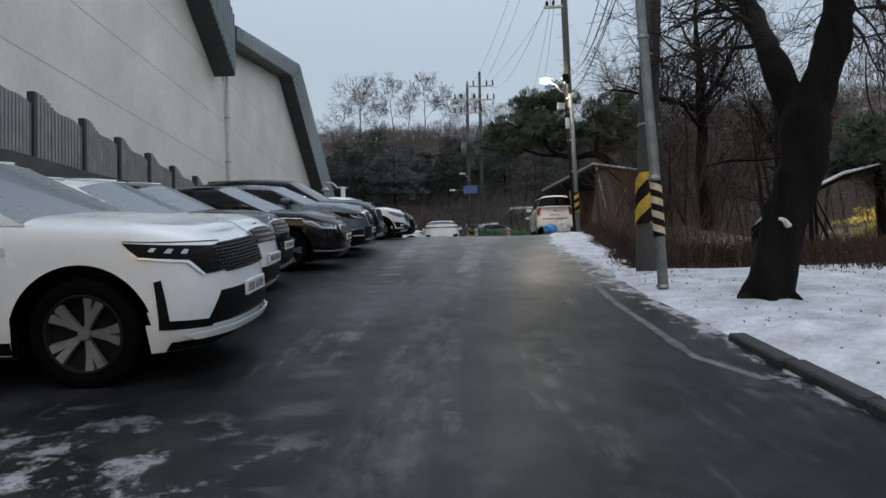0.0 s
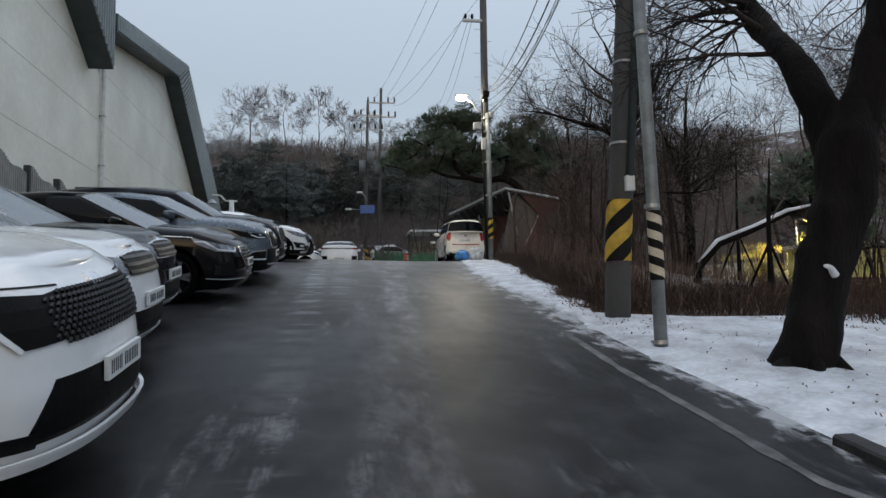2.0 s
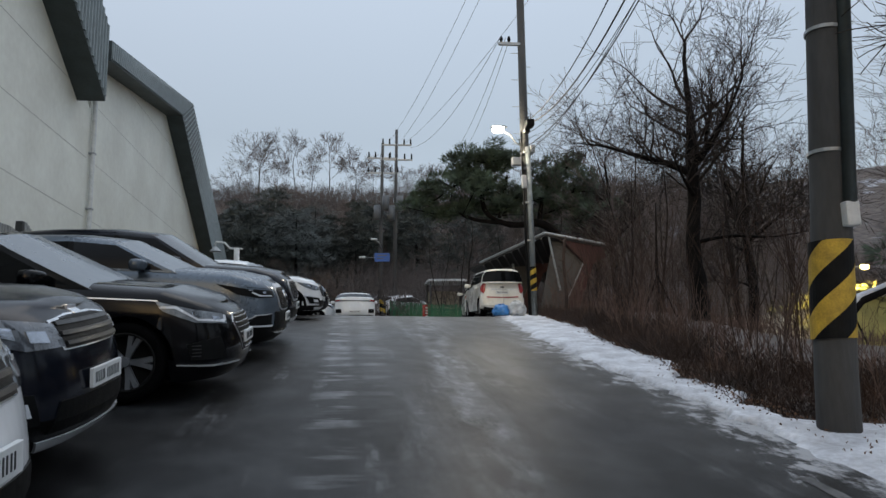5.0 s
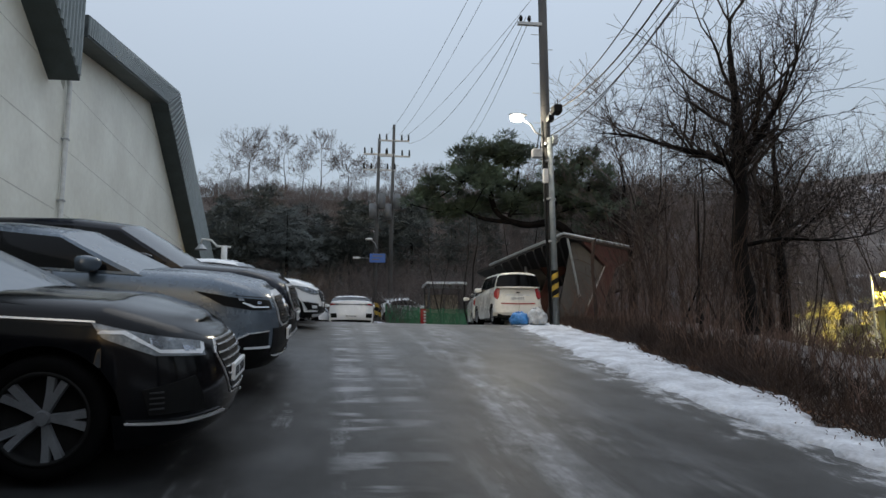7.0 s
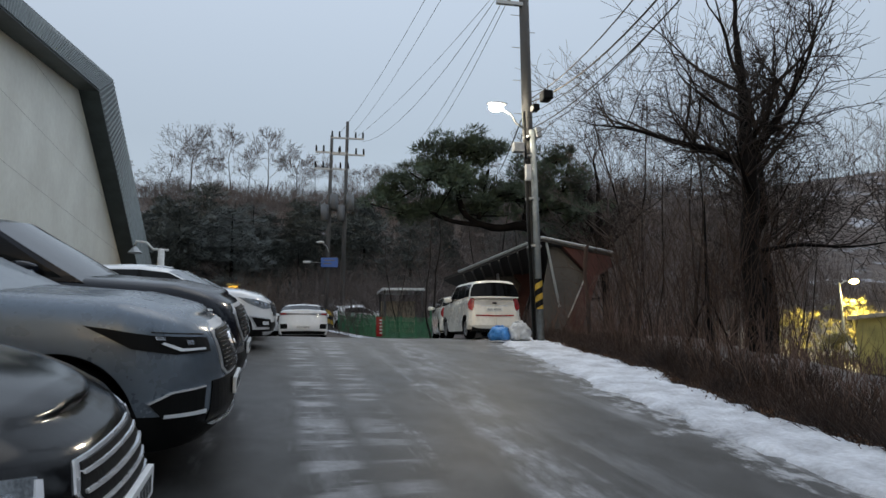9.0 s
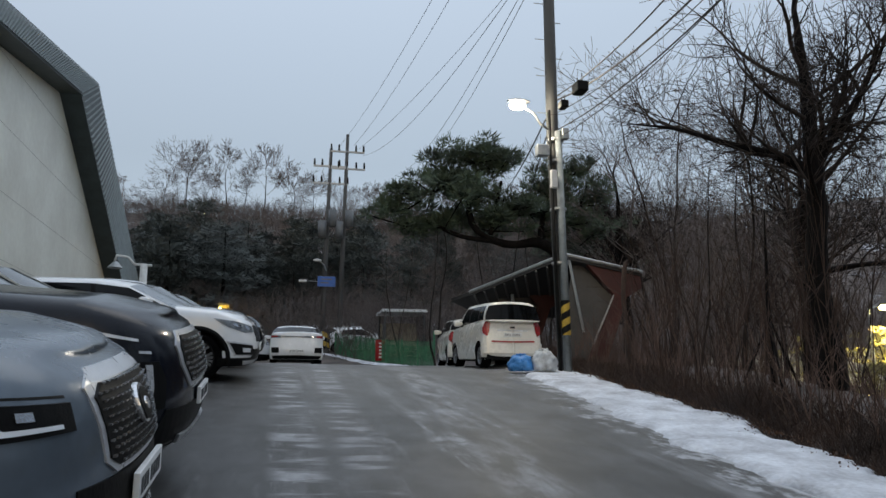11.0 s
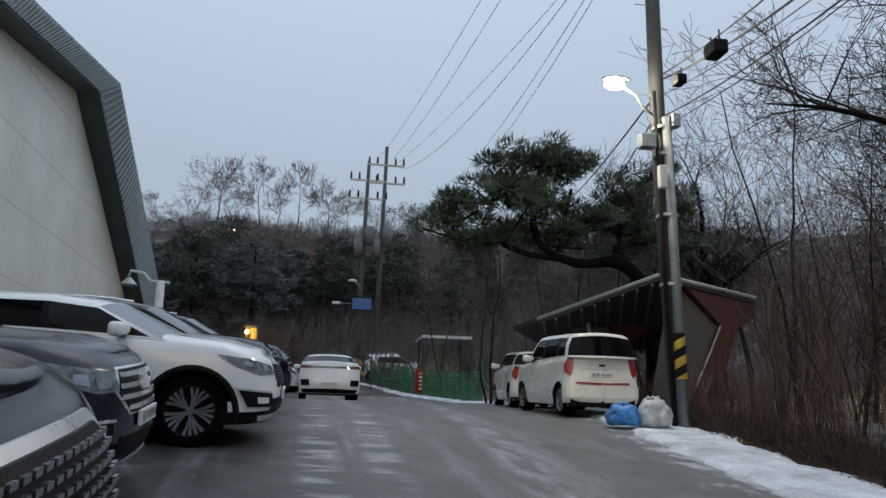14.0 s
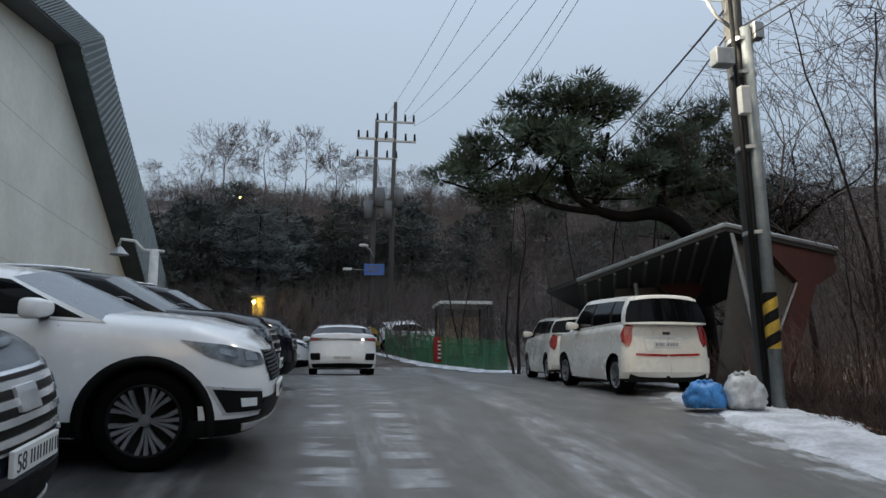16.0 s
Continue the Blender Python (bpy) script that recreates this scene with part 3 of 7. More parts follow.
def wheel_meshes(radius, width, rim, spokes, twin, m_spoke, m_dish, broad=False, triple=False):
    """Tyre, dish and spoke meshes of one wheel, its axle along y, its outer face towards -y."""
    def lathe(profile, n=36):
        bm = bmesh.new()
        rings = []
        for r, y in profile:
            rings.append([bm.verts.new((r * math.cos(k * math.tau / n), y, r * math.sin(k * math.tau / n))) for k in range(n)])
        for a, b in zip(rings, rings[1:]):
            for k in range(n):
                bm.faces.new((a[k], a[(k + 1) % n], b[(k + 1) % n], b[k]))
        return bm
    h = width / 2
    tyre = lathe([(rim, -h * 0.86), (rim + 0.012, -h * 0.96), (radius * 0.90, -h), (radius * 0.965, -h * 0.9), (radius, -h * 0.68), (radius, h * 0.68), (radius * 0.95, h), (rim, h)])
    dish = lathe([(0.001, -h * 0.15), (rim * 0.3, -h * 0.15), (rim * 0.82, -h * 0.1), (rim * 0.90, -h * 0.5), (rim * 0.93, -h * 0.9), (rim, -h * 0.98), (rim + 0.006, -h * 0.86)])
    sp = bmesh.new()
    for s in range(spokes):
        base = s * math.tau / spokes
        for off in ((-0.40, -0.135, 0.135, 0.40) if triple else (-0.16, 0.16) if twin else (0,)):
            w0, w1 = (0.007, 0.021) if triple else (0.016, 0.040) if broad else (0.020, 0.028) if twin else ((0.026, 0.040) if spokes < 7 else (0.009, 0.018))
            a0, a1 = base + off * 0.5, base + off * ((1.12 if broad else 1.0) if twin else 0)
            q = []
            for r, a, w, y in ((rim * 0.14, a0, w0, -h * 0.62), (rim * 0.55, (a0 + a1) / 2, (w0 + w1) / 2, -h * 0.72), (rim * 0.93, a1, w1, -h * 0.86)):
                c, sn = math.cos(a), math.sin(a)
                row = []
                for ww, yy in ((-w, y + 0.03), (-w * 0.75, y), (w * 0.75, y), (w, y + 0.03)):
                    row.append(sp.verts.new((r * c - ww * sn, yy, r * sn + ww * c)))
                q.append(row)
            for a, b in zip(q, q[1:]):
                for k in range(3):
                    sp.faces.new((a[k], a[k + 1], b[k + 1], b[k]))
    bmesh.ops.create_cone(sp, segments=14, radius1=rim * 0.18, radius2=rim * 0.15, depth=0.03, cap_ends=True, matrix=Matrix.Translation((0, -h * 0.70, 0)) @ Matrix.Rotation(radians(90), 4, "X"))
    bmesh.ops.recalc_face_normals(sp, faces=sp.faces[:])
    out = []
    for nm, bm, m in (("tyre", tyre, M_TYRE), ("rim", dish, m_dish), ("spokes", sp, m_spoke)):
        me = bpy.data.meshes.new(nm)
        bm.to_mesh(me)
        bm.free()
        me.materials.append(m)
        me.polygons.foreach_set("use_smooth", [nm != "spokes"] * len(me.polygons))
        out.append(me)
    return out


class Car:
    """A car in its own axes: nose at x = 0 facing +x, ground at z = 0."""

    def __init__(self, name, m, label, paint, L, W, H, nose_z, cowl, cowl_z, tail_z, pillars, wheel_x, wheel_r, rim, low=0.22, corner=0.62, power=2.5, crown=0.06,
                 clad=None, spokes=5, twin=False, m_spoke=M_RIM, m_dish=M_BLK, category="car", roof=None, tail_corner=0.35, rails=False, glass=M_GLASS, screen=None, tail_slope=0.0, broad=False, triple=False, gap=0.075):
        self.root = thing(name, m, label, category)
        self.gap = gap
        self.L, self.W, self.H, self.low, self.corner, self.power = L, W, H, low, corner, power
        self.zx, self.zz = [-L, -L + 0.3, -cowl - 0.9, -cowl, -cowl * 0.45, 0], [tail_z, tail_z + 0.02, cowl_z + 0.03, cowl_z, nose_z + (cowl_z - nose_z) * 0.68, nose_z]
        self.paint, self.wheels, self.wr, self.tail_corner, self.tail_slope = paint, [-w for w in wheel_x], wheel_r, tail_corner, tail_slope
        self.outline()
        self.body(crown, clad)
        self.cabin(pillars, roof, glass, screen or M_SCREEN, rails)
        tyre, dish, sp = wheel_meshes(wheel_r, 0.225, rim, spokes, twin, m_spoke, m_dish, broad, triple)
        for x in self.wheels:
            for side in (-1, 1):
                t = new("wheel", tyre)
                t.parent, t.location = self.root, (x, side * (W / 2 - 0.135), wheel_r)
                t.rotation_euler = (0, 0.3 * side + x, 0 if side < 0 else math.pi)
                for nm, me in (("rim", dish), ("spokes", sp)):
                    o = new(nm, me)
                    o.parent = t

    def top(self, x):
        return float(np.interp(x, self.zx, self.zz))

    def outline(self):
        w, cf, p, pts = self.W / 2, self.corner, self.power, []
        for k in range(19):
            y = w * math.sin(k / 18 * math.pi / 2)
            pts.append((-cf * (1 - (max(0.0, 1 - (y / w) ** p)) ** (1 / p)), y))
        xs = [-cf - 0.03]
        step = 0.045
        while xs[-1] - step > -self.L + self.tail_corner:
            xs.append(xs[-1] - step)
        pts += [(x, w) for x in xs]
        for k in range(1, 13):
            a = k / 12 * math.pi / 2
            y = w * max(0.0, math.cos(a)) ** (2 / 3.6)
            pts.append((-self.L + self.tail_corner * (1 - math.sin(a) ** (2 / 2.6)), y))
        fine = [pts[0]]
        for a, b in zip(pts, pts[1:]):
            n = max(1, math.ceil(math.dist(a, b) / 0.026))
            fine += [(a[0] + (b[0] - a[0]) * k / n, a[1] + (b[1] - a[1]) * k / n) for k in range(1, n + 1)]
        self.pts = pts = fine
        self.us = [0.0]
        for a, b in zip(pts, pts[1:]):
            self.us.append(self.us[-1] + math.dist(a, b))

    def skin(self, x0, y0, f):
        """The point of the body side above the plan point, at the height share f."""
        zl, zt = self.low, self.top(x0)
        nose = max(0.0, 1 + x0 / self.corner) ** 0.8 if x0 > -self.corner else 0.0
        tail = max(0.0, 1 - (x0 + self.L) / 0.35) if x0 < -self.L + 0.35 else 0.0
        dx = nose * float(np.interp(f, FS, NOSE)) + tail * (float(np.interp(f, (0, 0.15, 0.45, 1), (0.12, 0, 0.02, 0.10 + self.tail_slope))))
        side = 1 - 0.6 * nose
        wd = 1 - (1 - float(np.interp(f, FS, WID))) * side
        return Vector((x0 + dx, y0 * wd, zl + (zt - zl) * f))

    def S(self, u, z, off=0.0):
        """The skin at u metres round the nose from its middle and z above the ground, off metres proud of it."""
        s, u = (1 if u >= 0 else -1), abs(u)
        x0, y0 = float(np.interp(u, self.us, [p[0] for p in self.pts])), float(np.interp(u, self.us, [p[1] for p in self.pts]))
        f = max(0.0, min(1.0, (z - self.low) / (self.top(x0) - self.low)))
        p = self.skin(x0, y0, f)
        x1, y1 = float(np.interp(u + 0.02, self.us, [q[0] for q in self.pts])), float(np.interp(u + 0.02, self.us, [q[1] for q in self.pts]))
        nrm = Vector((y1 - y0, -(x1 - x0), 0))
        nrm = nrm.normalized() if nrm.length > 1e-6 else Vector((0, 1, 0))
        p += nrm * off
        return Vector((p.x, s * p.y, z))

    def arch(self, x):
        """How high the side is cut open above the ground at x."""
        z, R = self.low, self.wr + self.gap
        for w in self.wheels:
            d = abs(x - w)
            if d < R:
                z = max(z, self.wr - 0.02 + math.sqrt(R * R - d * d))
        return z

    def body(self, crown, clad):
        bm, low_bm = bmesh.new(), bmesh.new()
        for s in (-1, 1):
            grid = []
            for x0, y0 in self.pts:
                a = self.arch(x0) if y0 > self.W / 2 * 0.9 else self.low
                col = []
                for f in FS:
                    p = self.skin(x0, y0, f)
                    if p.z < a:
                        q = self.skin(x0, y0, (a - self.low) / (self.top(x0) - self.low))
                        p = Vector((p.x, q.y, a))
                    col.append(Vector((p.x, s * p.y, p.z)))
                grid.append(col)
            made = {}

            def vert(b, key, p):
                k = (id(b), key)
                if k not in made:
                    made[k] = b.verts.new(p)
                return made[k]
            for i in range(len(grid) - 1):
                for k in range(len(FS) - 1):
                    q = [(i, k), (i + 1, k), (i + 1, k + 1), (i, k + 1)]
                    if grid[i][k + 1].z - grid[i][k].z < 1e-4 and grid[i + 1][k + 1].z - grid[i + 1][k].z < 1e-4:
                        continue
                    b = low_bm if clad and k < 2 else bm
                    vs = [vert(b, c, grid[c[0]][c[1]]) for c in q]
                    try:
                        b.faces.new(vs if s > 0 else vs[::-1])
                    except ValueError:
                        pass
                for j in range(6):
                    def tp(ii, jj):
                        e = grid[ii][-1]
                        y = e.y * (1 - jj / 6)
                        share = 1 - (1 - jj / 6) ** 2
                        z = e.z + crown * share * min(1.0, abs(e.y) / (self.W * 0.3))
                        return Vector((e.x, y, z + 0.012 * math.sin(min(1, jj / 3) * math.pi) * min(1.0, abs(e.y) / (self.W * 0.4))))
                    vs = [vert(bm, ("t", ii, jj) if jj else (ii, len(FS) - 1), tp(ii, jj)) for ii, jj in ((i, j), (i + 1, j), (i + 1, j + 1), (i, j + 1))]
                    try:
                        bm.faces.new(vs if s > 0 else vs[::-1])
                    except ValueError:
                        pass
        for b in (bm, low_bm):
            bmesh.ops.remove_doubles(b, verts=b.verts[:], dist=0.0008)
            bmesh.ops.dissolve_degenerate(b, edges=b.edges[:], dist=0.0005)
            bmesh.ops.recalc_face_normals(b, faces=b.faces[:])
        part("body", bm, self.paint, self.root, smooth=True)
        if clad:
            part("cladding", low_bm, clad, self.root, "black plastic cladding", smooth=True)
        else:
            low_bm.free()
        b = bmesh.new()
        box(b, (-self.L + 0.25, -self.W / 2 + 0.30, self.low - 0.02), (-0.35, self.W / 2 - 0.30, self.low + 0.42))
        box(b, (-self.L + 0.25, -self.W / 2 + 0.1, self.low + 0.0), (self.wheels[1] - self.wr - 0.12, self.W / 2 - 0.1, self.low + 0.12))
        box(b, (self.wheels[1] + self.wr + 0.1, -self.W / 2 + 0.08, self.low - 0.03), (self.wheels[0] - self.wr - 0.1, self.W / 2 - 0.08, self.low + 0.2))
        for x in self.wheels:
            box(b, (x - self.wr - 0.1, -self.W / 2 + 0.28, 0.3), (x + self.wr + 0.1, self.W / 2 - 0.28, self.wr * 2 + 0.12))
        part("underbody", b, M_PLAST, self.root)

    def cabin(self, pillars, roof, glass, screen, rails):
        W = self.W / 2
        roof = roof or [(-self.L, self.H - 0.17), (-self.L * 0.78, self.H - 0.04), (-self.L * 0.62, self.H), (-self.L * 0.53, self.H - 0.008), (-self.L * 0.46, self.H - 0.035), (-self.L * 0.40, self.H - 0.085), (0, self.H - 0.4)]
        rx, rz = [r[0] for r in roof], [r[1] for r in roof]
        cols = []
        for xb, xt, kind in pillars:
            zb, zr = self.top(xb) - 0.015, float(np.interp(xt, rx, rz))
            yb, yr = W * 0.925, W * 0.70
            base, edge_p = Vector((xb, yb, zb)), Vector((xt, yr + 0.03, zr - 0.055))
            def on(t):
                p = base.lerp(edge_p, t)
                p.y += 0.035 * math.sin(t * math.pi)
                return p
            cols.append((kind, [on(0), on(0.07), on(0.30), on(0.60), on(0.90), on(1.0), Vector((xt, yr * 0.86, zr - 0.015)), Vector((xt, yr * 0.5, zr + 0.004)), Vector((xt, 0, zr + 0.012))]))
        body, nwin = bmesh.new(), 0
        for s in (-1, 1):
            for i, ((kind, a), (_, b)) in enumerate(zip(cols, cols[1:])):
                mid = kind == "p" and 0 < i < len(cols) - 2 and cols[i + 1][0] == "w"
                win = bmesh.new() if kind == "w" or mid else None
                for k in range(8):
                    tgt = win if win is not None and 1 <= k <= 3 else body
                    vs = [tgt.verts.new((p.x, s * p.y, p.z)) for p in (a[k], b[k], b[k + 1], a[k + 1])]
                    tgt.faces.new(vs if s < 0 else vs[::-1])
                if win is not None:
                    bmesh.ops.remove_doubles(win, verts=win.verts[:], dist=0.001)
                    part("window_pillar" if mid else "side_window", win, M_PLAST if mid else glass, self.root, smooth=True)
        for end, bow, nm, g, lo, hi in ((cols[0][1], 0.16, "windscreen", screen, 0, 5), (cols[-1][1], -0.10, "rear_window", glass, 1, 4)):
            win = bmesh.new()
            for k in range(5):
                tgt = win if lo <= k < hi else body
                for j in range(10):
                    def q(kk, jj):
                        t = -1 + 2 * jj / 10
                        p = end[kk]
                        return tgt.verts.new((p.x + bow * (1 - kk * 0.1) * (1 - t * t), p.y * t, p.z + (0.06 - 0.0 * kk) * (1 - t * t) * (kk / 5)))
                    vs = [q(k, j), q(k, j + 1), q(k + 1, j + 1), q(k + 1, j)]
                    tgt.faces.new(vs if bow > 0 else vs[::-1])
            bmesh.ops.remove_doubles(win, verts=win.verts[:], dist=0.001)
            part(nm, win, g, self.root, smooth=True)
            for j in range(10):
                def r(kk, jj):
                    t = -1 + 2 * jj / 10
                    p = end[5]
                    if kk == 0:
                        return body.verts.new((p.x + bow * 0.5 * (1 - t * t), p.y * t, p.z + 0.06 * (1 - t * t)))
                    q8 = end[8]
                    return body.verts.new((q8.x - 0.02 * bow, p.y * t, float(np.interp(abs(p.y * t), (0, end[7].y, end[6].y, end[5].y), (end[8].z, end[7].z, end[6].z, end[5].z)))))
                body.faces.new((r(0, j), r(0, j + 1), r(1, j + 1), r(1, j)))
        bmesh.ops.remove_doubles(body, verts=body.verts[:], dist=0.001)
        bmesh.ops.recalc_face_normals(body, faces=body.faces[:])
        part("roof", body, self.paint, self.root, smooth=True)
        for s in (-1, 1):
            a = cols[0][1][0]
            b = bmesh.new()
            bmesh.ops.create_uvsphere(b, u_segments=20, v_segments=12, radius=1)
            for v in b.verts:
                q = Vector([math.copysign(abs(k) ** 0.6, k) for k in v.co])
                q.z *= 1.0 + 0.22 * q.y * s
                v.co = (a.x - 0.42 + 0.075 * q.x - 0.03 * q.y * s, s * (W + 0.08) + 0.125 * q.y, a.z + 0.095 + 0.068 * q.z)
            mir = part("mirror", b, self.paint, self.root, smooth=True)
            b = bmesh.new()
            box(b, (a.x - 0.46, min(s * (W - 0.08), s * (W + 0.05)), a.z + 0.02), (a.x - 0.38, max(s * (W - 0.08), s * (W + 0.05)), a.z + 0.06), bevel=0.01)
            part("mirror_arm", b, M_PLAST, mir)
            if rails:
                b = bmesh.new()
                xs = steps(cols[1][1][5].x - 0.1, cols[-2][1][5].x, 6)
                tube(b, [(x, s * (W * 0.68), float(np.interp(x, rx, rz)) + 0.004) for x in xs], 0.016, 6)
                part("roof_rail", b, M_CHROME, self.root)

    def patch(self, name, poly, material, off=0.008, label="", parent=None, mirror=False, thick=0.02, both=False):
        """A plate that follows the skin, outlined by (u, z) pairs."""
        for s in ((-1, 1) if both else ((-1,) if mirror else (1,))):
            bm = bmesh.new()
            bm.faces.new([bm.verts.new((u, z, 0)) for u, z in poly])
            us = [u for u, z in poly]
            c = math.ceil(min(us) / 0.06) * 0.06
            while c < max(us):
                bmesh.ops.bisect_plane(bm, geom=bm.verts[:] + bm.edges[:] + bm.faces[:], plane_co=(c, 0, 0), plane_no=(1, 0, 0))
                c += 0.06
            zs_ = [z for u, z in poly]
            c = math.ceil(min(zs_) / 0.07) * 0.07
            while c < max(zs_):
                bmesh.ops.bisect_plane(bm, geom=bm.verts[:] + bm.edges[:] + bm.faces[:], plane_co=(0, c, 0), plane_no=(0, 1, 0))
                c += 0.07
            flat = [(v.co.x, v.co.y) for v in bm.verts]
            rim_e = [e for e in bm.edges if e.is_boundary]
            back = {}
            for v, (u, z) in zip(list(bm.verts), flat):
                v.co = self.S(u * s, z, off)
                back[v] = (u * s, z)
            for e in rim_e:
                a, b = e.verts
                va, vb = bm.verts.new(self.S(*back[a], off - thick)), bm.verts.new(self.S(*back[b], off - thick))
                bm.faces.new((a, b, vb, va))
            bmesh.ops.remove_doubles(bm, verts=bm.verts[:], dist=0.0005)
            bmesh.ops.recalc_face_normals(bm, faces=bm.faces[:])
            part(name, bm, material, parent or self.root, label)

    def mesh_fill(self, name, poly, material, du, dz, size, off=0.02, diamond=True):
        """Small raised pieces laid over an outline, staggered row by row."""
        bm = bmesh.new()
        us, zs_ = [p[0] for p in poly], [p[1] for p in poly]
        z, row = min(zs_) + dz / 2, 0
        while z < max(zs_):
            u = min(us) + (du / 2 if row % 2 else 0)
            while u < max(us):
                if inside((u, z), poly):
                    p = self.S(u, z, off)
                    r = 45 if diamond else 0
                    bmesh.ops.create_cube(bm, size=1, matrix=Matrix.Translation(p) @ Matrix.Rotation(radians(r), 4, "X") @ Matrix.Diagonal((0.012, size[0], size[1], 1)))
                u += du
            z, row = z + dz, row + 1
        o = part(name, bm, material, self.root)
        o["kind"] = "stuff"

    def slats(self, poly, material, n, h=0.025, off=0.022):
        zs_, us = [p[1] for p in poly], [p[0] for p in poly]
        for i in range(n):
            z = min(zs_) + (max(zs_) - min(zs_)) * (i + 0.5) / n
            row = [u for u in steps(min(us), max(us), 60) if inside((u, z), poly)]
            if len(row) > 2:
                self.patch("grille_slat", [(row[0], z - h / 2), (row[-1], z - h / 2), (row[-1], z + h / 2), (row[0], z + h / 2)], material, off)

    def plate(self, z, text="", w=0.52, h=0.11, rear=False):
        b = bmesh.new()
        x = -self.L - 0.012 if rear else self.S(0, z).x + 0.018
        if rear:
            x = self.skin(-self.L, 0, (z - self.low) / (self.top(-self.L) - self.low)).x - 0.012
        box(b, (x - 0.012, -w / 2, z - h / 2), (x + 0.012, w / 2, z + h / 2), bevel=0.004)
        pl = part("number_plate", b, M_PLATE, self.root, "white number plate with dark figures")
        face = x - 0.0135 if rear else x + 0.0135
        sx = 1 if not rear else -1
        if text:
            cu = bpy.data.curves.new("plate_text", "FONT")
            cu.body, cu.size, cu.extrude = text, h * 1.0, 0.0008
            cu.materials.append(M_INK)
            o = new("plate_text", cu)
            o.parent = pl
            o.matrix_local = Matrix.Translation((face, -w / 2 * 0.9 * sx, z - h * 0.36)) @ Euler((radians(90), 0, radians(90 * sx))).to_matrix().to_4x4()
            bars = [(0.16, 0.14)] + [(0.36 + 0.16 * k, 0.12) for k in range(4)]
            bars = [(0.34 + 0.14 * k, 0.10) for k in range(5)]
        else:
            bars = [(0.06 + 0.115 * k + (0.05 if k > 2 else 0), 0.085) for k in range(7)]
        b = bmesh.new()
        for u, wd in bars:
            for k in (0.0, 0.62):
                y = (-w / 2 + w * (u + wd * k)) * sx
                e = y + w * wd * 0.26 * sx
                box(b, (face - 0.0008, min(y, e), z - h * 0.28), (face + 0.0008, max(y, e), z + h * 0.28))
        part("plate_figures", b, M_INK, pl)["kind"] = "stuff"

    def side(self, name, x0, x1, z0, z1, material, off=0.004, both=True):
        """A strip on the body side between two stations."""
        for s in (-1, 1) if both else (-1,):
            bm, n = bmesh.new(), max(2, int(abs(x1 - x0) / 0.12))
            rows = []
            for x in steps(x0, x1, n):
                fa = lambda z: (z - self.low) / (self.top(x) - self.low)
                a, b = self.skin(x, self.W / 2, fa(z0)), self.skin(x, self.W / 2, fa(z1))
                rows.append([bm.verts.new((x, s * (a.y + off), z0)), bm.verts.new((x, s * (b.y + off), z1)), bm.verts.new((x, s * (b.y - 0.01), z1)), bm.verts.new((x, s * (a.y - 0.01), z0))])
            for p, q in zip(rows, rows[1:]):
                for k in range(4):
                    bm.faces.new((p[k], p[(k + 1) % 4], q[(k + 1) % 4], q[k]))
            bmesh.ops.recalc_face_normals(bm, faces=bm.faces[:])
            part(name, bm, material, self.root)

    def arch_trim(self, material, wide=0.055):
        for x in self.wheels:
            for s in (-1, 1):
                bm, rows, R = bmesh.new(), [], self.wr + 0.07
                for k in range(21):
                    a = radians(-12 + 204 * k / 20)
                    row = []
                    for r, o in ((R - 0.01, -0.05), (R - 0.01, 0.012), (R + wide, 0.010), (R + wide, -0.02)):
                        px, pz = x + r * math.cos(a), self.wr - 0.02 + r * math.sin(a)
                        f = max(0, min(1, (pz - self.low) / (self.top(px) - self.low)))
                        y = self.skin(max(px, -self.L + 0.4) if px < -self.corner else px, self.W / 2 if px < -self.corner else float(np.interp(-px, [-p[0] for p in self.pts if p[0] > -self.corner - 0.01], [p[1] for p in self.pts if p[0] > -self.corner - 0.01])), f).y
                        row.append(bm.verts.new((px, s * (y + o), pz)))
                    rows.append(row)
                for p, q in zip(rows, rows[1:]):
                    for k in range(3):
                        bm.faces.new((p[k], p[k + 1], q[k + 1], q[k]))
                bmesh.ops.recalc_face_normals(bm, faces=bm.faces[:])
                part("arch_trim", bm, material, self.root, smooth=True)

    def doors(self, xs, z0, zh):
        for x in xs:
            self.side("door_gap", x - 0.005, x + 0.005, z0, self.top(x) - 0.05, M_BLK, 0.0015)
        for x in xs[1:]:
            self.side("door_handle", x + 0.12, x + 0.30, zh, zh + 0.03, self.paint, 0.03)


def on_ground(x, y, turn=0.0, lift=0.0):
    """A pose on the sloping ground, its nose turned that many degrees from +x."""
    dy = (gz(x, y + 0.8) - gz(x, y - 0.8)) / 1.6
    dx = (gz(x + 0.5, y) - gz(x - 2.5, y)) / 3.0
    return Matrix.Translation((x, y, gz(x, y) + lift)) @ Euler((math.atan(dy), -math.atan(dx), 0)).to_matrix().to_4x4() @ Matrix.Rotation(radians(turn), 4, "Z")


SUV_P = [(-1.25, -2.00, "p"), (-1.36, -2.07, "w"), (-2.42, -2.50, "p"), (-2.50, -2.56, "w"), (-3.42, -3.34, "p"), (-3.52, -3.44, "w"), (-4.22, -3.98, "p"), (-4.52, -4.22, "p")]


def shift(p, k, d=0.0):
    return [(a * k + d, b * k + d, c) for a, b, c in p]


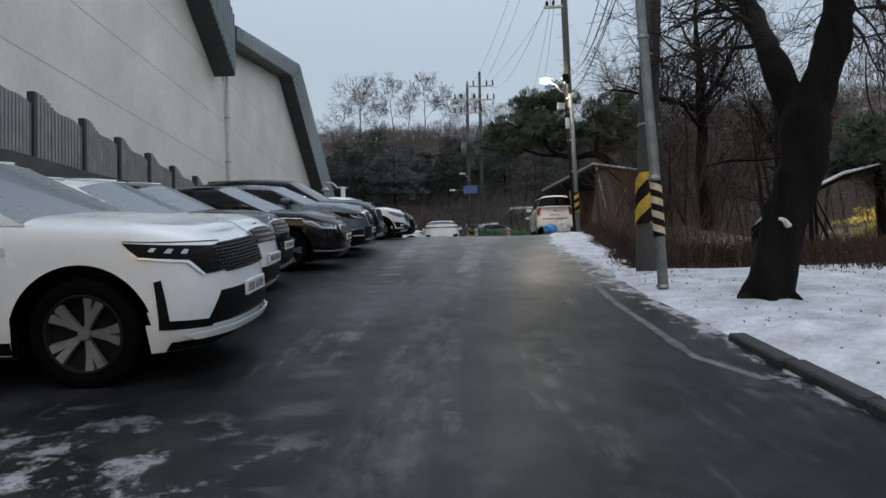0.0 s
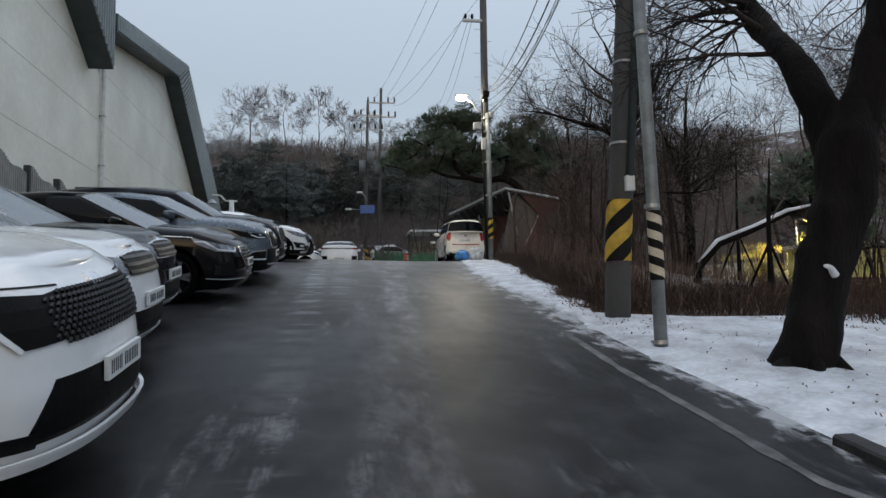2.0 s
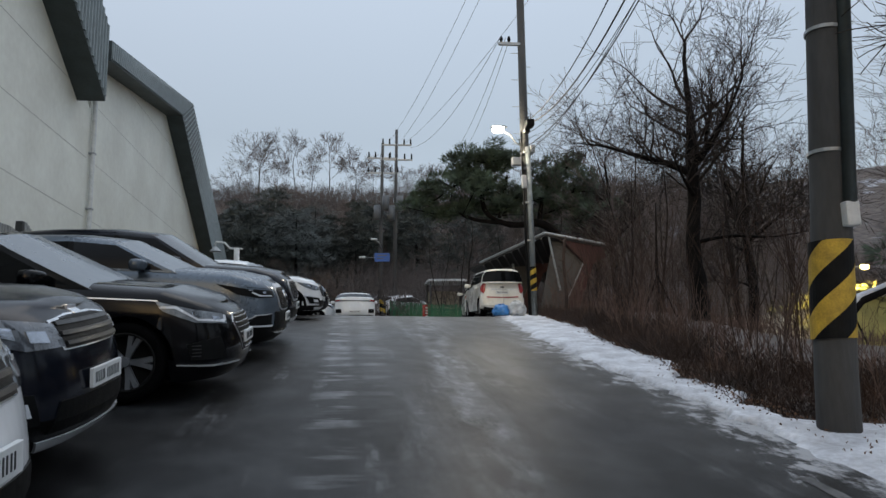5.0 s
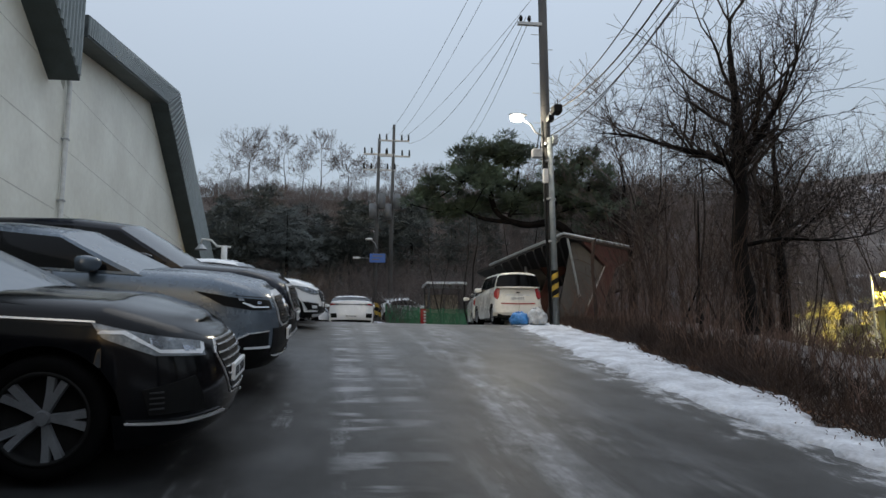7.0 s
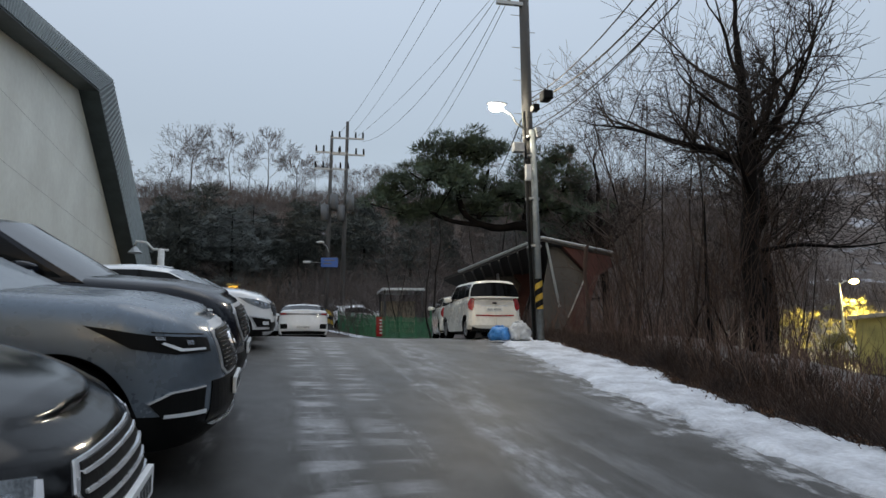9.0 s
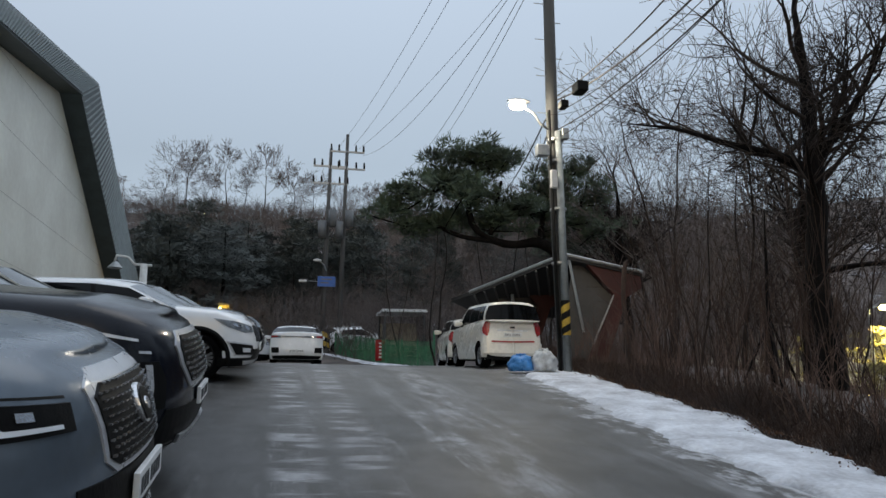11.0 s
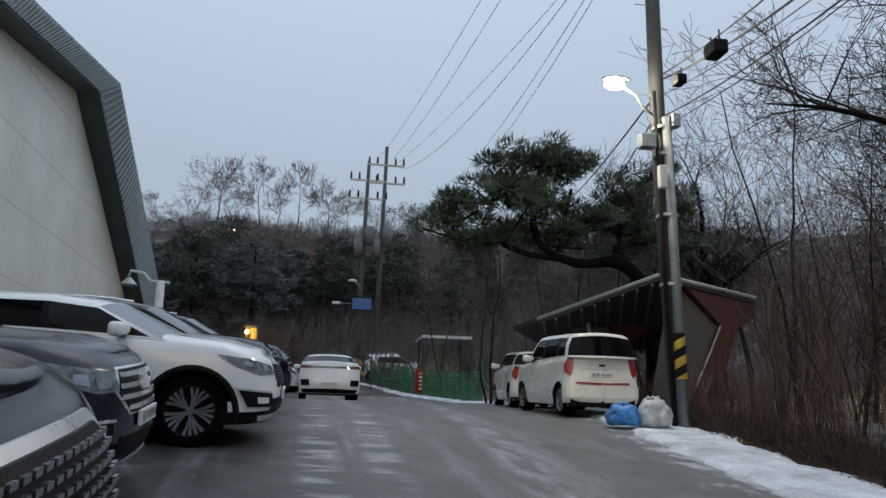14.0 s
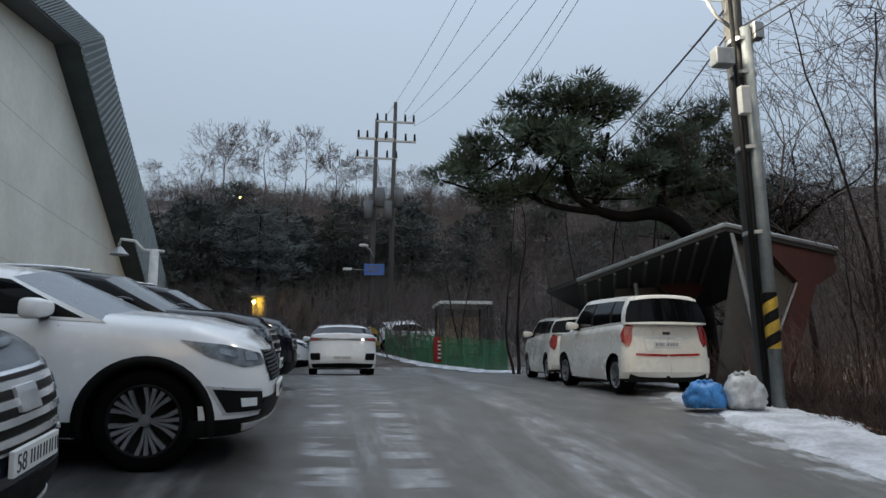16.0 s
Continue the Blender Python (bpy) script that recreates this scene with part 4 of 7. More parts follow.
def lamp_set(c, poly, beads, material=M_LAMP):
    """A pair of headlamps with bright reflectors inside."""
    c.patch("headlamp", poly, material, 0.010, "clear headlamp lens", both=True)
    for b in beads:
        c.patch("lamp_reflector", b, M_REFL if len(b) > 4 else M_BEAD, 0.016, both=True, thick=0.008)


def white_suv_a():
    c = Car("suv", on_ground(-0.20, -2.45), "white large suv with slim dark headlamp band", M_WHITE, 4.81, 1.95, 1.66, 1.03, 1.32, 1.15, 1.16, shift(SUV_P, 1.03, -0.02), (0.93, 3.75), 0.385, 0.275,
            low=0.24, clad=None, spokes=5, twin=True, broad=True, rails=True, corner=0.66, power=2.7, screen=M_SKYSCREEN, gap=0.115)
    lamp_set(c, [(0.47, 0.775), (0.55, 0.955), (1.32, 1.005), (1.20, 0.905), (0.86, 0.862), (0.76, 0.762)], [[(0.85, 0.915), (0.90, 0.92), (0.86, 0.95), (0.82, 0.945)], [(0.97, 0.925), (1.02, 0.93), (0.98, 0.96), (0.94, 0.955)], [(1.09, 0.94), (1.13, 0.945), (1.10, 0.97), (1.06, 0.966)]], M_PLAST)
    c.patch("lamp_strip", [(0.74, 0.765), (0.76, 0.755), (0.87, 0.855), (1.20, 0.895), (1.22, 0.91), (0.85, 0.872)], M_CHROME, 0.016, both=True)
    c.patch("hood_line", [(0.40, 0.978), (1.32, 1.012), (1.32, 1.018), (0.40, 0.985)], M_BLK, 0.004, both=True)
    g = [(-0.46, 0.755), (0.46, 0.755), (0.56, 0.79), (0.58, 0.95), (0.42, 0.965), (-0.42, 0.965), (-0.58, 0.95), (-0.56, 0.79)]
    c.patch("grille", g, M_PLAST, 0.006, "black patterned grille")
    c.mesh_fill("grille_mesh", g, M_DKRIM, 0.045, 0.024, (0.018, 0.018), 0.012)
    c.patch("badge", [(-0.08, 0.955), (0.08, 0.955), (0.08, 1.0), (-0.08, 1.0)], M_CHROME, 0.014)
    c.patch("air_dam", [(-0.78, 0.40), (0.78, 0.40), (0.60, 0.63), (-0.60, 0.63)], M_PLAST, 0.008, "black lower air intake")
    c.patch("side_vent", [(1.03, 0.43), (1.10, 0.41), (1.12, 0.735), (1.07, 0.745)], M_PLAST, 0.010, both=True)
    c.patch("vent_foot", [(0.70, 0.385), (1.10, 0.405), (1.08, 0.465), (0.70, 0.445)], M_PLAST, 0.009, both=True)
    c.patch("skid_plate", [(-0.85, 0.315), (0.85, 0.315), (0.95, 0.365), (-0.95, 0.365)], M_WHITE, 0.05, "white lower bumper lip")
    c.patch("lower_valance", [(-1.0, 0.245), (1.0, 0.245), (1.0, 0.31), (-1.0, 0.31)], M_PLAST, 0.012)
    c.plate(0.60)
    c.doors([-1.50, -2.62, -3.55], 0.42, 0.92)
    c.side("sill", -1.42, -3.28, 0.25, 0.34, M_PLAST, 0.01)
    c.side("fender_vent", -1.42, -1.62, 0.93, 0.99, M_REFL, 0.008)


def mid_suv(name, x, y, paint, label, spec):
    c = Car(name, on_ground(x, y), label, paint, 4.45, 1.84, 1.56, 0.98, 1.18, 1.08, 1.08, shift(SUV_P, 0.93, 0.0), (0.88, 3.50), 0.35, 0.245, low=0.24, clad=M_PLAST, spokes=5, twin=True, rails=True, corner=0.60, screen=M_SKYSCREEN)
    lamp_set(c, [(0.42, 0.80), (0.42, 0.92), (0.95, 0.985), (1.12, 0.985), (0.95, 0.86), (0.72, 0.80)], [[(0.55, 0.83), (0.68, 0.84), (0.68, 0.90), (0.55, 0.89)], [(0.76, 0.86), (0.88, 0.89), (0.86, 0.93), (0.76, 0.92)]])
    g = [(-0.42, 0.79), (0.42, 0.79), (0.44, 0.93), (0.2, 0.95), (-0.2, 0.95), (-0.44, 0.93)]
    c.patch("grille_frame", [(u * 1.06, 0.865 + (z - 0.865) * 1.14) for u, z in g], M_CHROME, 0.006)
    c.patch("grille", g, M_PLAST, 0.012, "black grille in a chrome frame")
    c.slats(g, M_DKRIM, 3, 0.02)
    c.patch("badge", [(-0.07, 0.955), (0.07, 0.955), (0.07, 1.0), (-0.07, 1.0)], M_CHROME, 0.014)
    c.patch("air_dam", [(-0.60, 0.36), (0.60, 0.36), (0.52, 0.52), (-0.52, 0.52)], M_PLAST, 0.010, "black lower air intake")
    c.patch("fog_pocket", [(0.66, 0.42), (0.90, 0.42), (0.93, 0.60), (0.70, 0.58)], M_PLAST, 0.010, both=True)
    c.patch("fog_lamp", [(0.72, 0.47), (0.84, 0.47), (0.85, 0.54), (0.74, 0.54)], M_REFL, 0.018, both=True)
    c.patch("skid_plate", [(-0.6, 0.265), (0.6, 0.265), (0.66, 0.33), (-0.66, 0.33)], M_REFL, 0.022, "silver skid plate")
    c.plate(0.60, spec)
    c.arch_trim(M_PLAST)
    c.doors([-1.38, -2.45, -3.30], 0.42, 0.86)


SEDAN_P = [(-1.22, -2.15, "p"), (-1.36, -2.24, "w"), (-2.48, -2.58, "p"), (-2.56, -2.64, "w"), (-3.40, -3.26, "p"), (-3.70, -3.40, "p"), (-4.25, -3.55, "p")]


def black_sedan():
    c = Car("sedan", on_ground(-0.45, 5.10, 0, 0.04), "black saloon with long swept headlamps and chrome lip", M_BLACK, 4.86, 1.88, 1.48, 0.83, 1.30, 0.99, 1.02, SEDAN_P, (0.92, 3.74), 0.345, 0.255, low=0.17, spokes=5,
            roof=[(-4.9, 1.34), (-3.5, 1.42), (-2.6, 1.475), (-2.1, 1.46), (0, 1.45)], corner=0.72, m_dish=M_BLK, tail_slope=0.1, screen=M_SKYSCREEN, twin=True)
    lamp_set(c, [(0.58, 0.665), (0.57, 0.75), (0.92, 0.80), (1.31, 0.878), (1.24, 0.79), (0.96, 0.69)], [[(0.66, 0.70), (0.76, 0.705), (0.76, 0.74), (0.68, 0.735)], [(0.90, 0.735), (0.97, 0.75), (0.97, 0.79), (0.91, 0.78)],
             [(1.27, 0.815), (1.12, 0.812), (0.97, 0.732), (0.93, 0.704), (0.62, 0.68), (0.58, 0.70), (0.56, 0.74), (0.585, 0.745), (0.61, 0.706), (0.92, 0.722), (1.10, 0.833), (1.25, 0.832)]], M_LENS)
    c.patch("hood_strip", [(1.28, 0.874), (1.80, 0.892), (2.40, 0.90), (2.40, 0.911), (1.80, 0.903), (1.28, 0.884)], M_CHROME, 0.008, both=True)
    g = [(-0.24, 0.40), (0.24, 0.40), (0.32, 0.52), (0.42, 0.66), (0.36, 0.735), (-0.36, 0.735), (-0.42, 0.66), (-0.32, 0.52)]
    c.patch("grille_frame", [(u * 1.06, 0.57 + (z - 0.57) * 1.06) for u, z in g], M_CHROME, 0.008, "chrome grille surround")
    c.patch("grille", g, M_PLAST, 0.014, "black grille with chrome slats")
    c.slats(g, M_CHROME, 7, 0.010)
    c.patch("side_vent", [(0.62, 0.36), (1.00, 0.36), (1.04, 0.50), (0.70, 0.56)], M_PLAST, 0.010, both=True)
    for z in (0.39, 0.42, 0.45, 0.48):
        c.patch("vent_fin", [(0.92, z), (1.0, z), (1.0, z + 0.008), (0.92, z + 0.008)], M_DKRIM, 0.018, both=True, thick=0.01)
    c.patch("lip", [(0.40, 0.300), (0.80, 0.295), (1.12, 0.318), (1.12, 0.330), (0.80, 0.312), (0.40, 0.318)], M_CHROME, 0.03, "chrome bumper lip", both=True)
    c.plate(0.52)
    c.doors([-1.52, -2.62, -3.60], 0.32, 0.80)


def grey_crossover():
    c = Car("crossover", on_ground(-0.28, 7.85, 0, 0.05), "graphite grey crossover with wide mesh grille", M_GREY, 4.72, 1.90, 1.55, 0.98, 1.34, 1.10, 1.12, shift(SUV_P, 1.02), (0.93, 3.72), 0.37, 0.27, low=0.22, clad=M_PLAST, spokes=5, twin=True, rails=False, corner=0.66, screen=M_SKYSCREEN)
    lamp_set(c, [(0.60, 0.785), (0.59, 0.87), (1.05, 0.90), (1.46, 0.955), (1.18, 0.825), (0.92, 0.785)], [[(0.66, 0.80), (0.88, 0.803), (1.0, 0.85), (0.98, 0.86), (0.86, 0.818), (0.66, 0.812)], [(0.76, 0.835), (0.82, 0.838), (0.82, 0.865), (0.76, 0.862)], [(0.97, 0.87), (1.03, 0.875), (1.03, 0.895), (0.97, 0.892)]], M_PLAST)
    c.patch("hood_line", [(0.60, 0.885), (1.05, 0.915), (1.05, 0.922), (0.60, 0.893)], M_BLK, 0.003, both=True)
    g = [(-0.36, 0.63), (0.36, 0.63), (0.43, 0.665), (0.44, 0.865), (0.36, 0.905), (-0.36, 0.905), (-0.44, 0.865), (-0.43, 0.665)]
    c.patch("grille_frame", [(-0.38, 0.61), (0.38, 0.61), (0.455, 0.655), (0.475, 0.90), (0.36, 0.955), (-0.36, 0.955), (-0.475, 0.90), (-0.455, 0.655)], M_SATIN, 0.010, "satin chrome grille surround")
    c.patch("grille", g, M_PLAST, 0.016, "black mesh grille")
    c.mesh_fill("grille_mesh", g, M_STUD, 0.052, 0.026, (0.026, 0.007), 0.020, diamond=False)
    for r0, m, o in ((0.095, M_CHROME, 0.035), (0.078, M_PLAST, 0.041), (0.03, M_CHROME, 0.046)):
        c.patch("badge", [(r0 * math.cos(k * math.tau / 16), 0.79 + r0 * 0.8 * math.sin(k * math.tau / 16)) for k in range(16)], m, o)
    c.patch("fog_pocket", [(0.72, 0.40), (1.0, 0.41), (1.08, 0.50), (0.97, 0.56), (0.70, 0.575)], M_PLAST, 0.010, both=True)
    c.patch("fog_trim", [(0.70, 0.575), (0.95, 0.56), (1.08, 0.505), (1.095, 0.512), (0.96, 0.570), (0.70, 0.585)], M_CHROME, 0.014, both=True)
    c.patch("fog_lamp", [(0.70, 0.415), (1.0, 0.42), (1.0, 0.440), (0.70, 0.440)], M_REFL, 0.016, both=True)
    c.patch("air_dam", [(-0.66, 0.36), (0.66, 0.36), (0.62, 0.60), (-0.62, 0.60)], M_PLAST, 0.008, "black lower bumper")
    c.patch("lip", [(-0.6, 0.325), (0.6, 0.325), (0.66, 0.345), (-0.66, 0.345)], M_CHROME, 0.03, "chrome bumper lip")
    c.plate(0.52)
    c.doors([-1.50, -2.58, -3.55], 0.40, 0.88)


def navy_large_suv():
    c = Car("suv", on_ground(-0.28, 10.05, 0, 0.05), "dark navy large suv with studded chrome grille", M_NAVY, 4.98, 1.96, 1.73, 1.04, 1.38, 1.16, 1.18, shift(SUV_P, 1.06, 0.0), (0.95, 3.85), 0.39, 0.28, low=0.24, spokes=5, twin=True, rails=False, corner=0.60, power=3.0)
    g = [(-0.42, 0.66), (0.42, 0.66), (0.53, 0.78), (0.54, 0.88), (0.46, 0.945), (-0.46, 0.945), (-0.54, 0.88), (-0.53, 0.78)]
    c.patch("grille_frame", [(-0.45, 0.63), (0.45, 0.63), (0.58, 0.77), (0.60, 0.89), (0.50, 0.975), (-0.50, 0.975), (-0.60, 0.89), (-0.58, 0.77)], M_SATIN, 0.010, "chrome grille surround")
    c.patch("grille", g, M_PLAST, 0.018, "studded chrome grille")
    c.mesh_fill("grille_mesh", g, M_STUD, 0.066, 0.034, (0.044, 0.017), 0.024, diamond=False)
    c.patch("day_lamp", [(0.95, 0.925), (1.20, 0.962), (1.38, 0.985), (1.37, 0.996), (1.18, 0.978), (0.95, 0.940)], M_REFL, 0.012, "slim daytime lamp", both=True)
    c.patch("headlamp", [(0.80, 0.54), (1.08, 0.54), (1.14, 0.62), (1.14, 0.79), (1.07, 0.815), (0.83, 0.81), (0.78, 0.70)], M_PLAST, 0.010, "tall black headlamp pocket", both=True)
    for z in (0.60, 0.67, 0.74):
        c.patch("lamp_reflector", [(1.0, z), (1.06, z), (1.06, z + 0.035), (1.0, z + 0.035)], M_DKRIM, 0.014, both=True, thick=0.008)
    c.patch("vertical_lamp", [(0.91, 0.555), (0.94, 0.57), (0.925, 0.68), (0.93, 0.795), (0.885, 0.795), (0.885, 0.66)], M_SATIN, 0.016, "vertical silver lamp strip", both=True, thick=0.012)
    c.patch("washer_cap", [(0.88, 0.855), (0.96, 0.86), (0.96, 0.875), (0.88, 0.87)], M_SATIN, 0.010, both=True)
    c.patch("lower_bumper", [(-0.95, 0.30), (0.95, 0.30), (0.78, 0.53), (-0.78, 0.53)], M_PLAST, 0.008, "black lower bumper")
    c.patch("skid_plate", [(-0.55, 0.30), (0.55, 0.30), (0.60, 0.36), (-0.60, 0.36)], M_SATIN, 0.03, "silver skid plate")
    c.plate(0.55)
    c.doors([-1.56, -2.72, -3.72], 0.42, 0.95)


def slate_suv():
    c = Car("suv", on_ground(-0.92, 14.08), "slate blue suv with broad chrome grille bars", M_SLATE, 4.70, 1.88, 1.56, 1.0, 1.22, 1.10, 1.12, shift(SUV_P, 0.98), (0.92, 3.62), 0.365, 0.26, low=0.23, clad=M_PLAST, spokes=5, twin=True, rails=False, corner=0.60)
    lamp_set(c, [(0.50, 0.77), (0.52, 0.90), (1.20, 0.985), (1.26, 0.97), (0.98, 0.83), (0.75, 0.77)], [[(0.60, 0.80), (0.74, 0.80), (0.74, 0.87), (0.60, 0.86)], [(0.80, 0.82), (0.92, 0.84), (0.90, 0.90), (0.80, 0.89)]], M_LENS)
    g = [(-0.36, 0.62), (0.36, 0.62), (0.52, 0.76), (0.44, 0.915), (-0.44, 0.915), (-0.52, 0.76)]
    c.patch("grille_frame", [(u * 1.07, 0.77 + (z - 0.77) * 1.10) for u, z in g], M_CHROME, 0.008)
    c.patch("grille", g, M_PLAST, 0.014, "grille of broad chrome bars")
    c.slats(g, M_CHROME, 4, 0.032)
    c.patch("badge", [(-0.11, 0.76), (0.11, 0.76), (0.11, 0.87), (-0.11, 0.87)], M_CHROME, 0.034)
    c.patch("fog_pocket", [(0.60, 0.44), (0.92, 0.46), (0.95, 0.58), (0.60, 0.57)], M_PLAST, 0.010, both=True)
    c.patch("fog_trim", [(0.58, 0.575), (0.98, 0.585), (0.98, 0.605), (0.58, 0.595)], M_CHROME, 0.016, both=True)
    c.patch("fog_lamp", [(0.68, 0.48), (0.86, 0.49), (0.86, 0.54), (0.68, 0.54)], M_REFL, 0.018, both=True)
    c.patch("air_dam", [(-0.55, 0.36), (0.55, 0.36), (0.50, 0.47), (-0.50, 0.47)], M_PLAST, 0.010)
    c.patch("lip", [(-0.75, 0.255), (0.75, 0.255), (0.85, 0.285), (-0.85, 0.285)], M_REFL, 0.03, "silver bumper lip")
    c.plate(0.57, "58")
    c.doors([-1.42, -2.50, -3.42], 0.40, 0.90)


def white_suv_c():
    c = Car("suv", on_ground(-0.02, 17.05), "white compact suv with dark wheel arches", M_WHITE, 4.44, 1.88, 1.49, 0.94, 1.25, 1.08, 1.12, shift(SUV_P, 0.95, 0.0), (0.88, 3.52), 0.365, 0.262, low=0.24, clad=None, spokes=5, twin=True, triple=True, rails=False, corner=0.66, screen=M_SKYSCREEN)
    lamp_set(c, [(0.48, 0.76), (0.50, 0.84), (0.92, 0.92), (1.32, 0.955), (1.08, 0.83), (0.80, 0.75)], [[(0.60, 0.79), (0.76, 0.80), (0.76, 0.86), (0.60, 0.84)], [(0.84, 0.82), (1.0, 0.86), (0.98, 0.90), (0.84, 0.87)]], M_LENS)
    g = [(-0.40, 0.62), (0.40, 0.62), (0.46, 0.76), (0.42, 0.86), (0.15, 0.835), (-0.15, 0.835), (-0.42, 0.86), (-0.46, 0.76)]
    c.patch("grille_frame", [(u * 1.05, 0.74 + (z - 0.74) * 1.08) for u, z in g], M_CHROME, 0.006)
    c.patch("grille", g, M_PLAST, 0.012, "black mesh grille")
    c.mesh_fill("grille_mesh", g, M_DKRIM, 0.05, 0.03, (0.022, 0.018), 0.018)
    c.patch("badge", [(-0.07, 0.87), (0.07, 0.87), (0.07, 0.91), (-0.07, 0.91)], M_CHROME, 0.014)
    c.patch("fog_frame", [(0.60, 0.395), (0.98, 0.405), (1.12, 0.625), (0.60, 0.575)], M_SATIN, 0.007, "silver frame of the fog lamp", both=True)
    c.patch("fog_pocket", [(0.58, 0.415), (0.96, 0.425), (1.07, 0.60), (0.60, 0.555)], M_PLAST, 0.012, both=True)
    c.patch("fog_lamp", [(0.68, 0.455), (0.84, 0.46), (0.85, 0.525), (0.68, 0.515)], M_REFL, 0.018, both=True)
    c.patch("air_dam", [(-0.60, 0.36), (0.60, 0.36), (0.56, 0.50), (-0.56, 0.50)], M_PLAST, 0.010)
    c.patch("skid_plate", [(-0.72, 0.265), (0.72, 0.265), (0.80, 0.33), (-0.80, 0.33)], M_REFL, 0.022, "silver skid plate")
    c.patch("lower_valance", [(-1.22, 0.245), (1.22, 0.245), (1.22, 0.375), (-1.22, 0.375)], M_PLAST, 0.012)
    c.side("sill", -1.35, -3.05, 0.25, 0.36, M_PLAST, 0.012)
    c.plate(0.53)
    c.arch_trim(M_PLAST)
    c.doors([-1.50, -2.58, -3.45], 0.42, 0.88)


def dark_car(name, x, y, paint, label):
    c = Car(name, on_ground(x, y), label, paint, 4.6, 1.88, 1.55, 0.98, 1.22, 1.08, 1.08, shift(SUV_P, 0.96), (0.92, 3.62), 0.355, 0.25, low=0.22, clad=M_PLAST, spokes=5, twin=True, rails=True)
    lamp_set(c, [(0.45, 0.78), (0.46, 0.90), (1.05, 0.97), (1.15, 0.95), (0.75, 0.78)], [[(0.55, 0.81), (0.75, 0.82), (0.75, 0.88), (0.55, 0.87)]])
    g = [(-0.42, 0.62), (0.42, 0.62), (0.45, 0.90), (-0.45, 0.90)]
    c.patch("grille_frame", [(u * 1.06, 0.76 + (z - 0.76) * 1.1) for u, z in g], M_CHROME, 0.006)
    c.patch("grille", g, M_PLAST, 0.012)
    c.slats(g, M_CHROME, 3, 0.025)
    c.plate(0.50)


VAN_P = [(-0.95, -1.45, "p"), (-1.05, -1.50, "w"), (-1.95, -1.98, "p"), (-2.03, -2.05, "w"), (-2.80, -2.78, "p"), (-2.88, -2.86, "w"), (-3.28, -3.20, "p"), (-3.44, -3.36, "p")]


def box_van():
    """The tall ivory hatch that stands with its tail towards the climb."""
    m = on_ground(5.68, 24.75, 90)
    c = Car("minivan", m, "ivory box-shaped mini van with red rear strip", M_RAYW, 3.50, 1.45, 1.58, 0.92, 0.92, 1.02, 1.09, VAN_P, (0.62, 3.05), 0.29, 0.20, low=0.20, spokes=8, corner=0.45, tail_corner=0.16,
            roof=[(-3.6, 1.53), (-2.6, 1.575), (-1.5, 1.58), (0, 1.54)], m_dish=M_RIM)
    tail(c, 0.78, 1.08, 0.62, True)


def small_hatch():
    m = on_ground(6.25, 28.9, 84)
    c = Car("hatchback", m, "ivory small hatchback parked ahead of the van", M_RAYW, 3.55, 1.52, 1.42, 0.86, 0.98, 0.96, 1.00, VAN_P, (0.65, 3.0), 0.28, 0.19, low=0.18, spokes=6, corner=0.5, tail_corner=0.25,
            roof=[(-3.6, 1.33), (-2.4, 1.41), (-1.5, 1.42), (0, 1.39)], m_dish=M_RIM)
    tail(c, 0.70, 0.98, 0.56, False)


def tail(c, lo, hi, plate_z, strip):
    """Lamps, plate and trim of a car's tail."""
    U = c.us[-1]
    w = c.W / 2
    for a, b, nm in ((U - w + 0.02, U - w + 0.16, "tail_lamp"),):
        c.patch(nm, [(a - 0.03, lo + 0.03), (b - 0.06, lo - 0.05), (b - 0.01, lo + 0.06), (b + 0.0, hi - 0.03), (a + 0.02, hi + 0.01), (a - 0.05, lo + 0.14)], M_RED, 0.018, "red tail lamp", both=True)
    c.patch("reflector", [(U - w + 0.05, 0.44), (U - w + 0.13, 0.44), (U - w + 0.13, 0.56), (U - w + 0.05, 0.56)], M_RED, 0.014, both=True)
    if strip:
        c.patch("red_strip", [(U - w + 0.20, 0.60), (U, 0.585), (U, 0.62), (U - w + 0.20, 0.635)], M_RED, 0.014, "red bumper strip", both=True)
    c.patch("bumper", [(U - w - 0.10, 0.24), (U, 0.24), (U, 0.56), (U - w - 0.10, 0.57)], c.paint, 0.022, both=True)
    c.patch("bumper_shade", [(U - w - 0.05, 0.205), (U, 0.205), (U, 0.245), (U - w - 0.05, 0.245)], M_PLAST, 0.03, both=True)
    c.patch("plate_recess", [(U - 0.34, plate_z + 0.05), (U, plate_z + 0.05), (U, plate_z + 0.26), (U - 0.40, plate_z + 0.26)], c.paint, 0.006, both=True)
    c.patch("trim_bar", [(U - 0.38, plate_z + 0.235), (U, plate_z + 0.235), (U, plate_z + 0.26), (U - 0.38, plate_z + 0.26)], M_REFL, 0.014, both=True)
    c.plate(plate_z + 0.15, rear=True, w=0.44, h=0.10)
    c.patch("badge", [(U - 0.06, plate_z + 0.30), (U, plate_z + 0.30), (U, plate_z + 0.345), (U - 0.06, plate_z + 0.345)], M_DKRIM, 0.012, both=True)


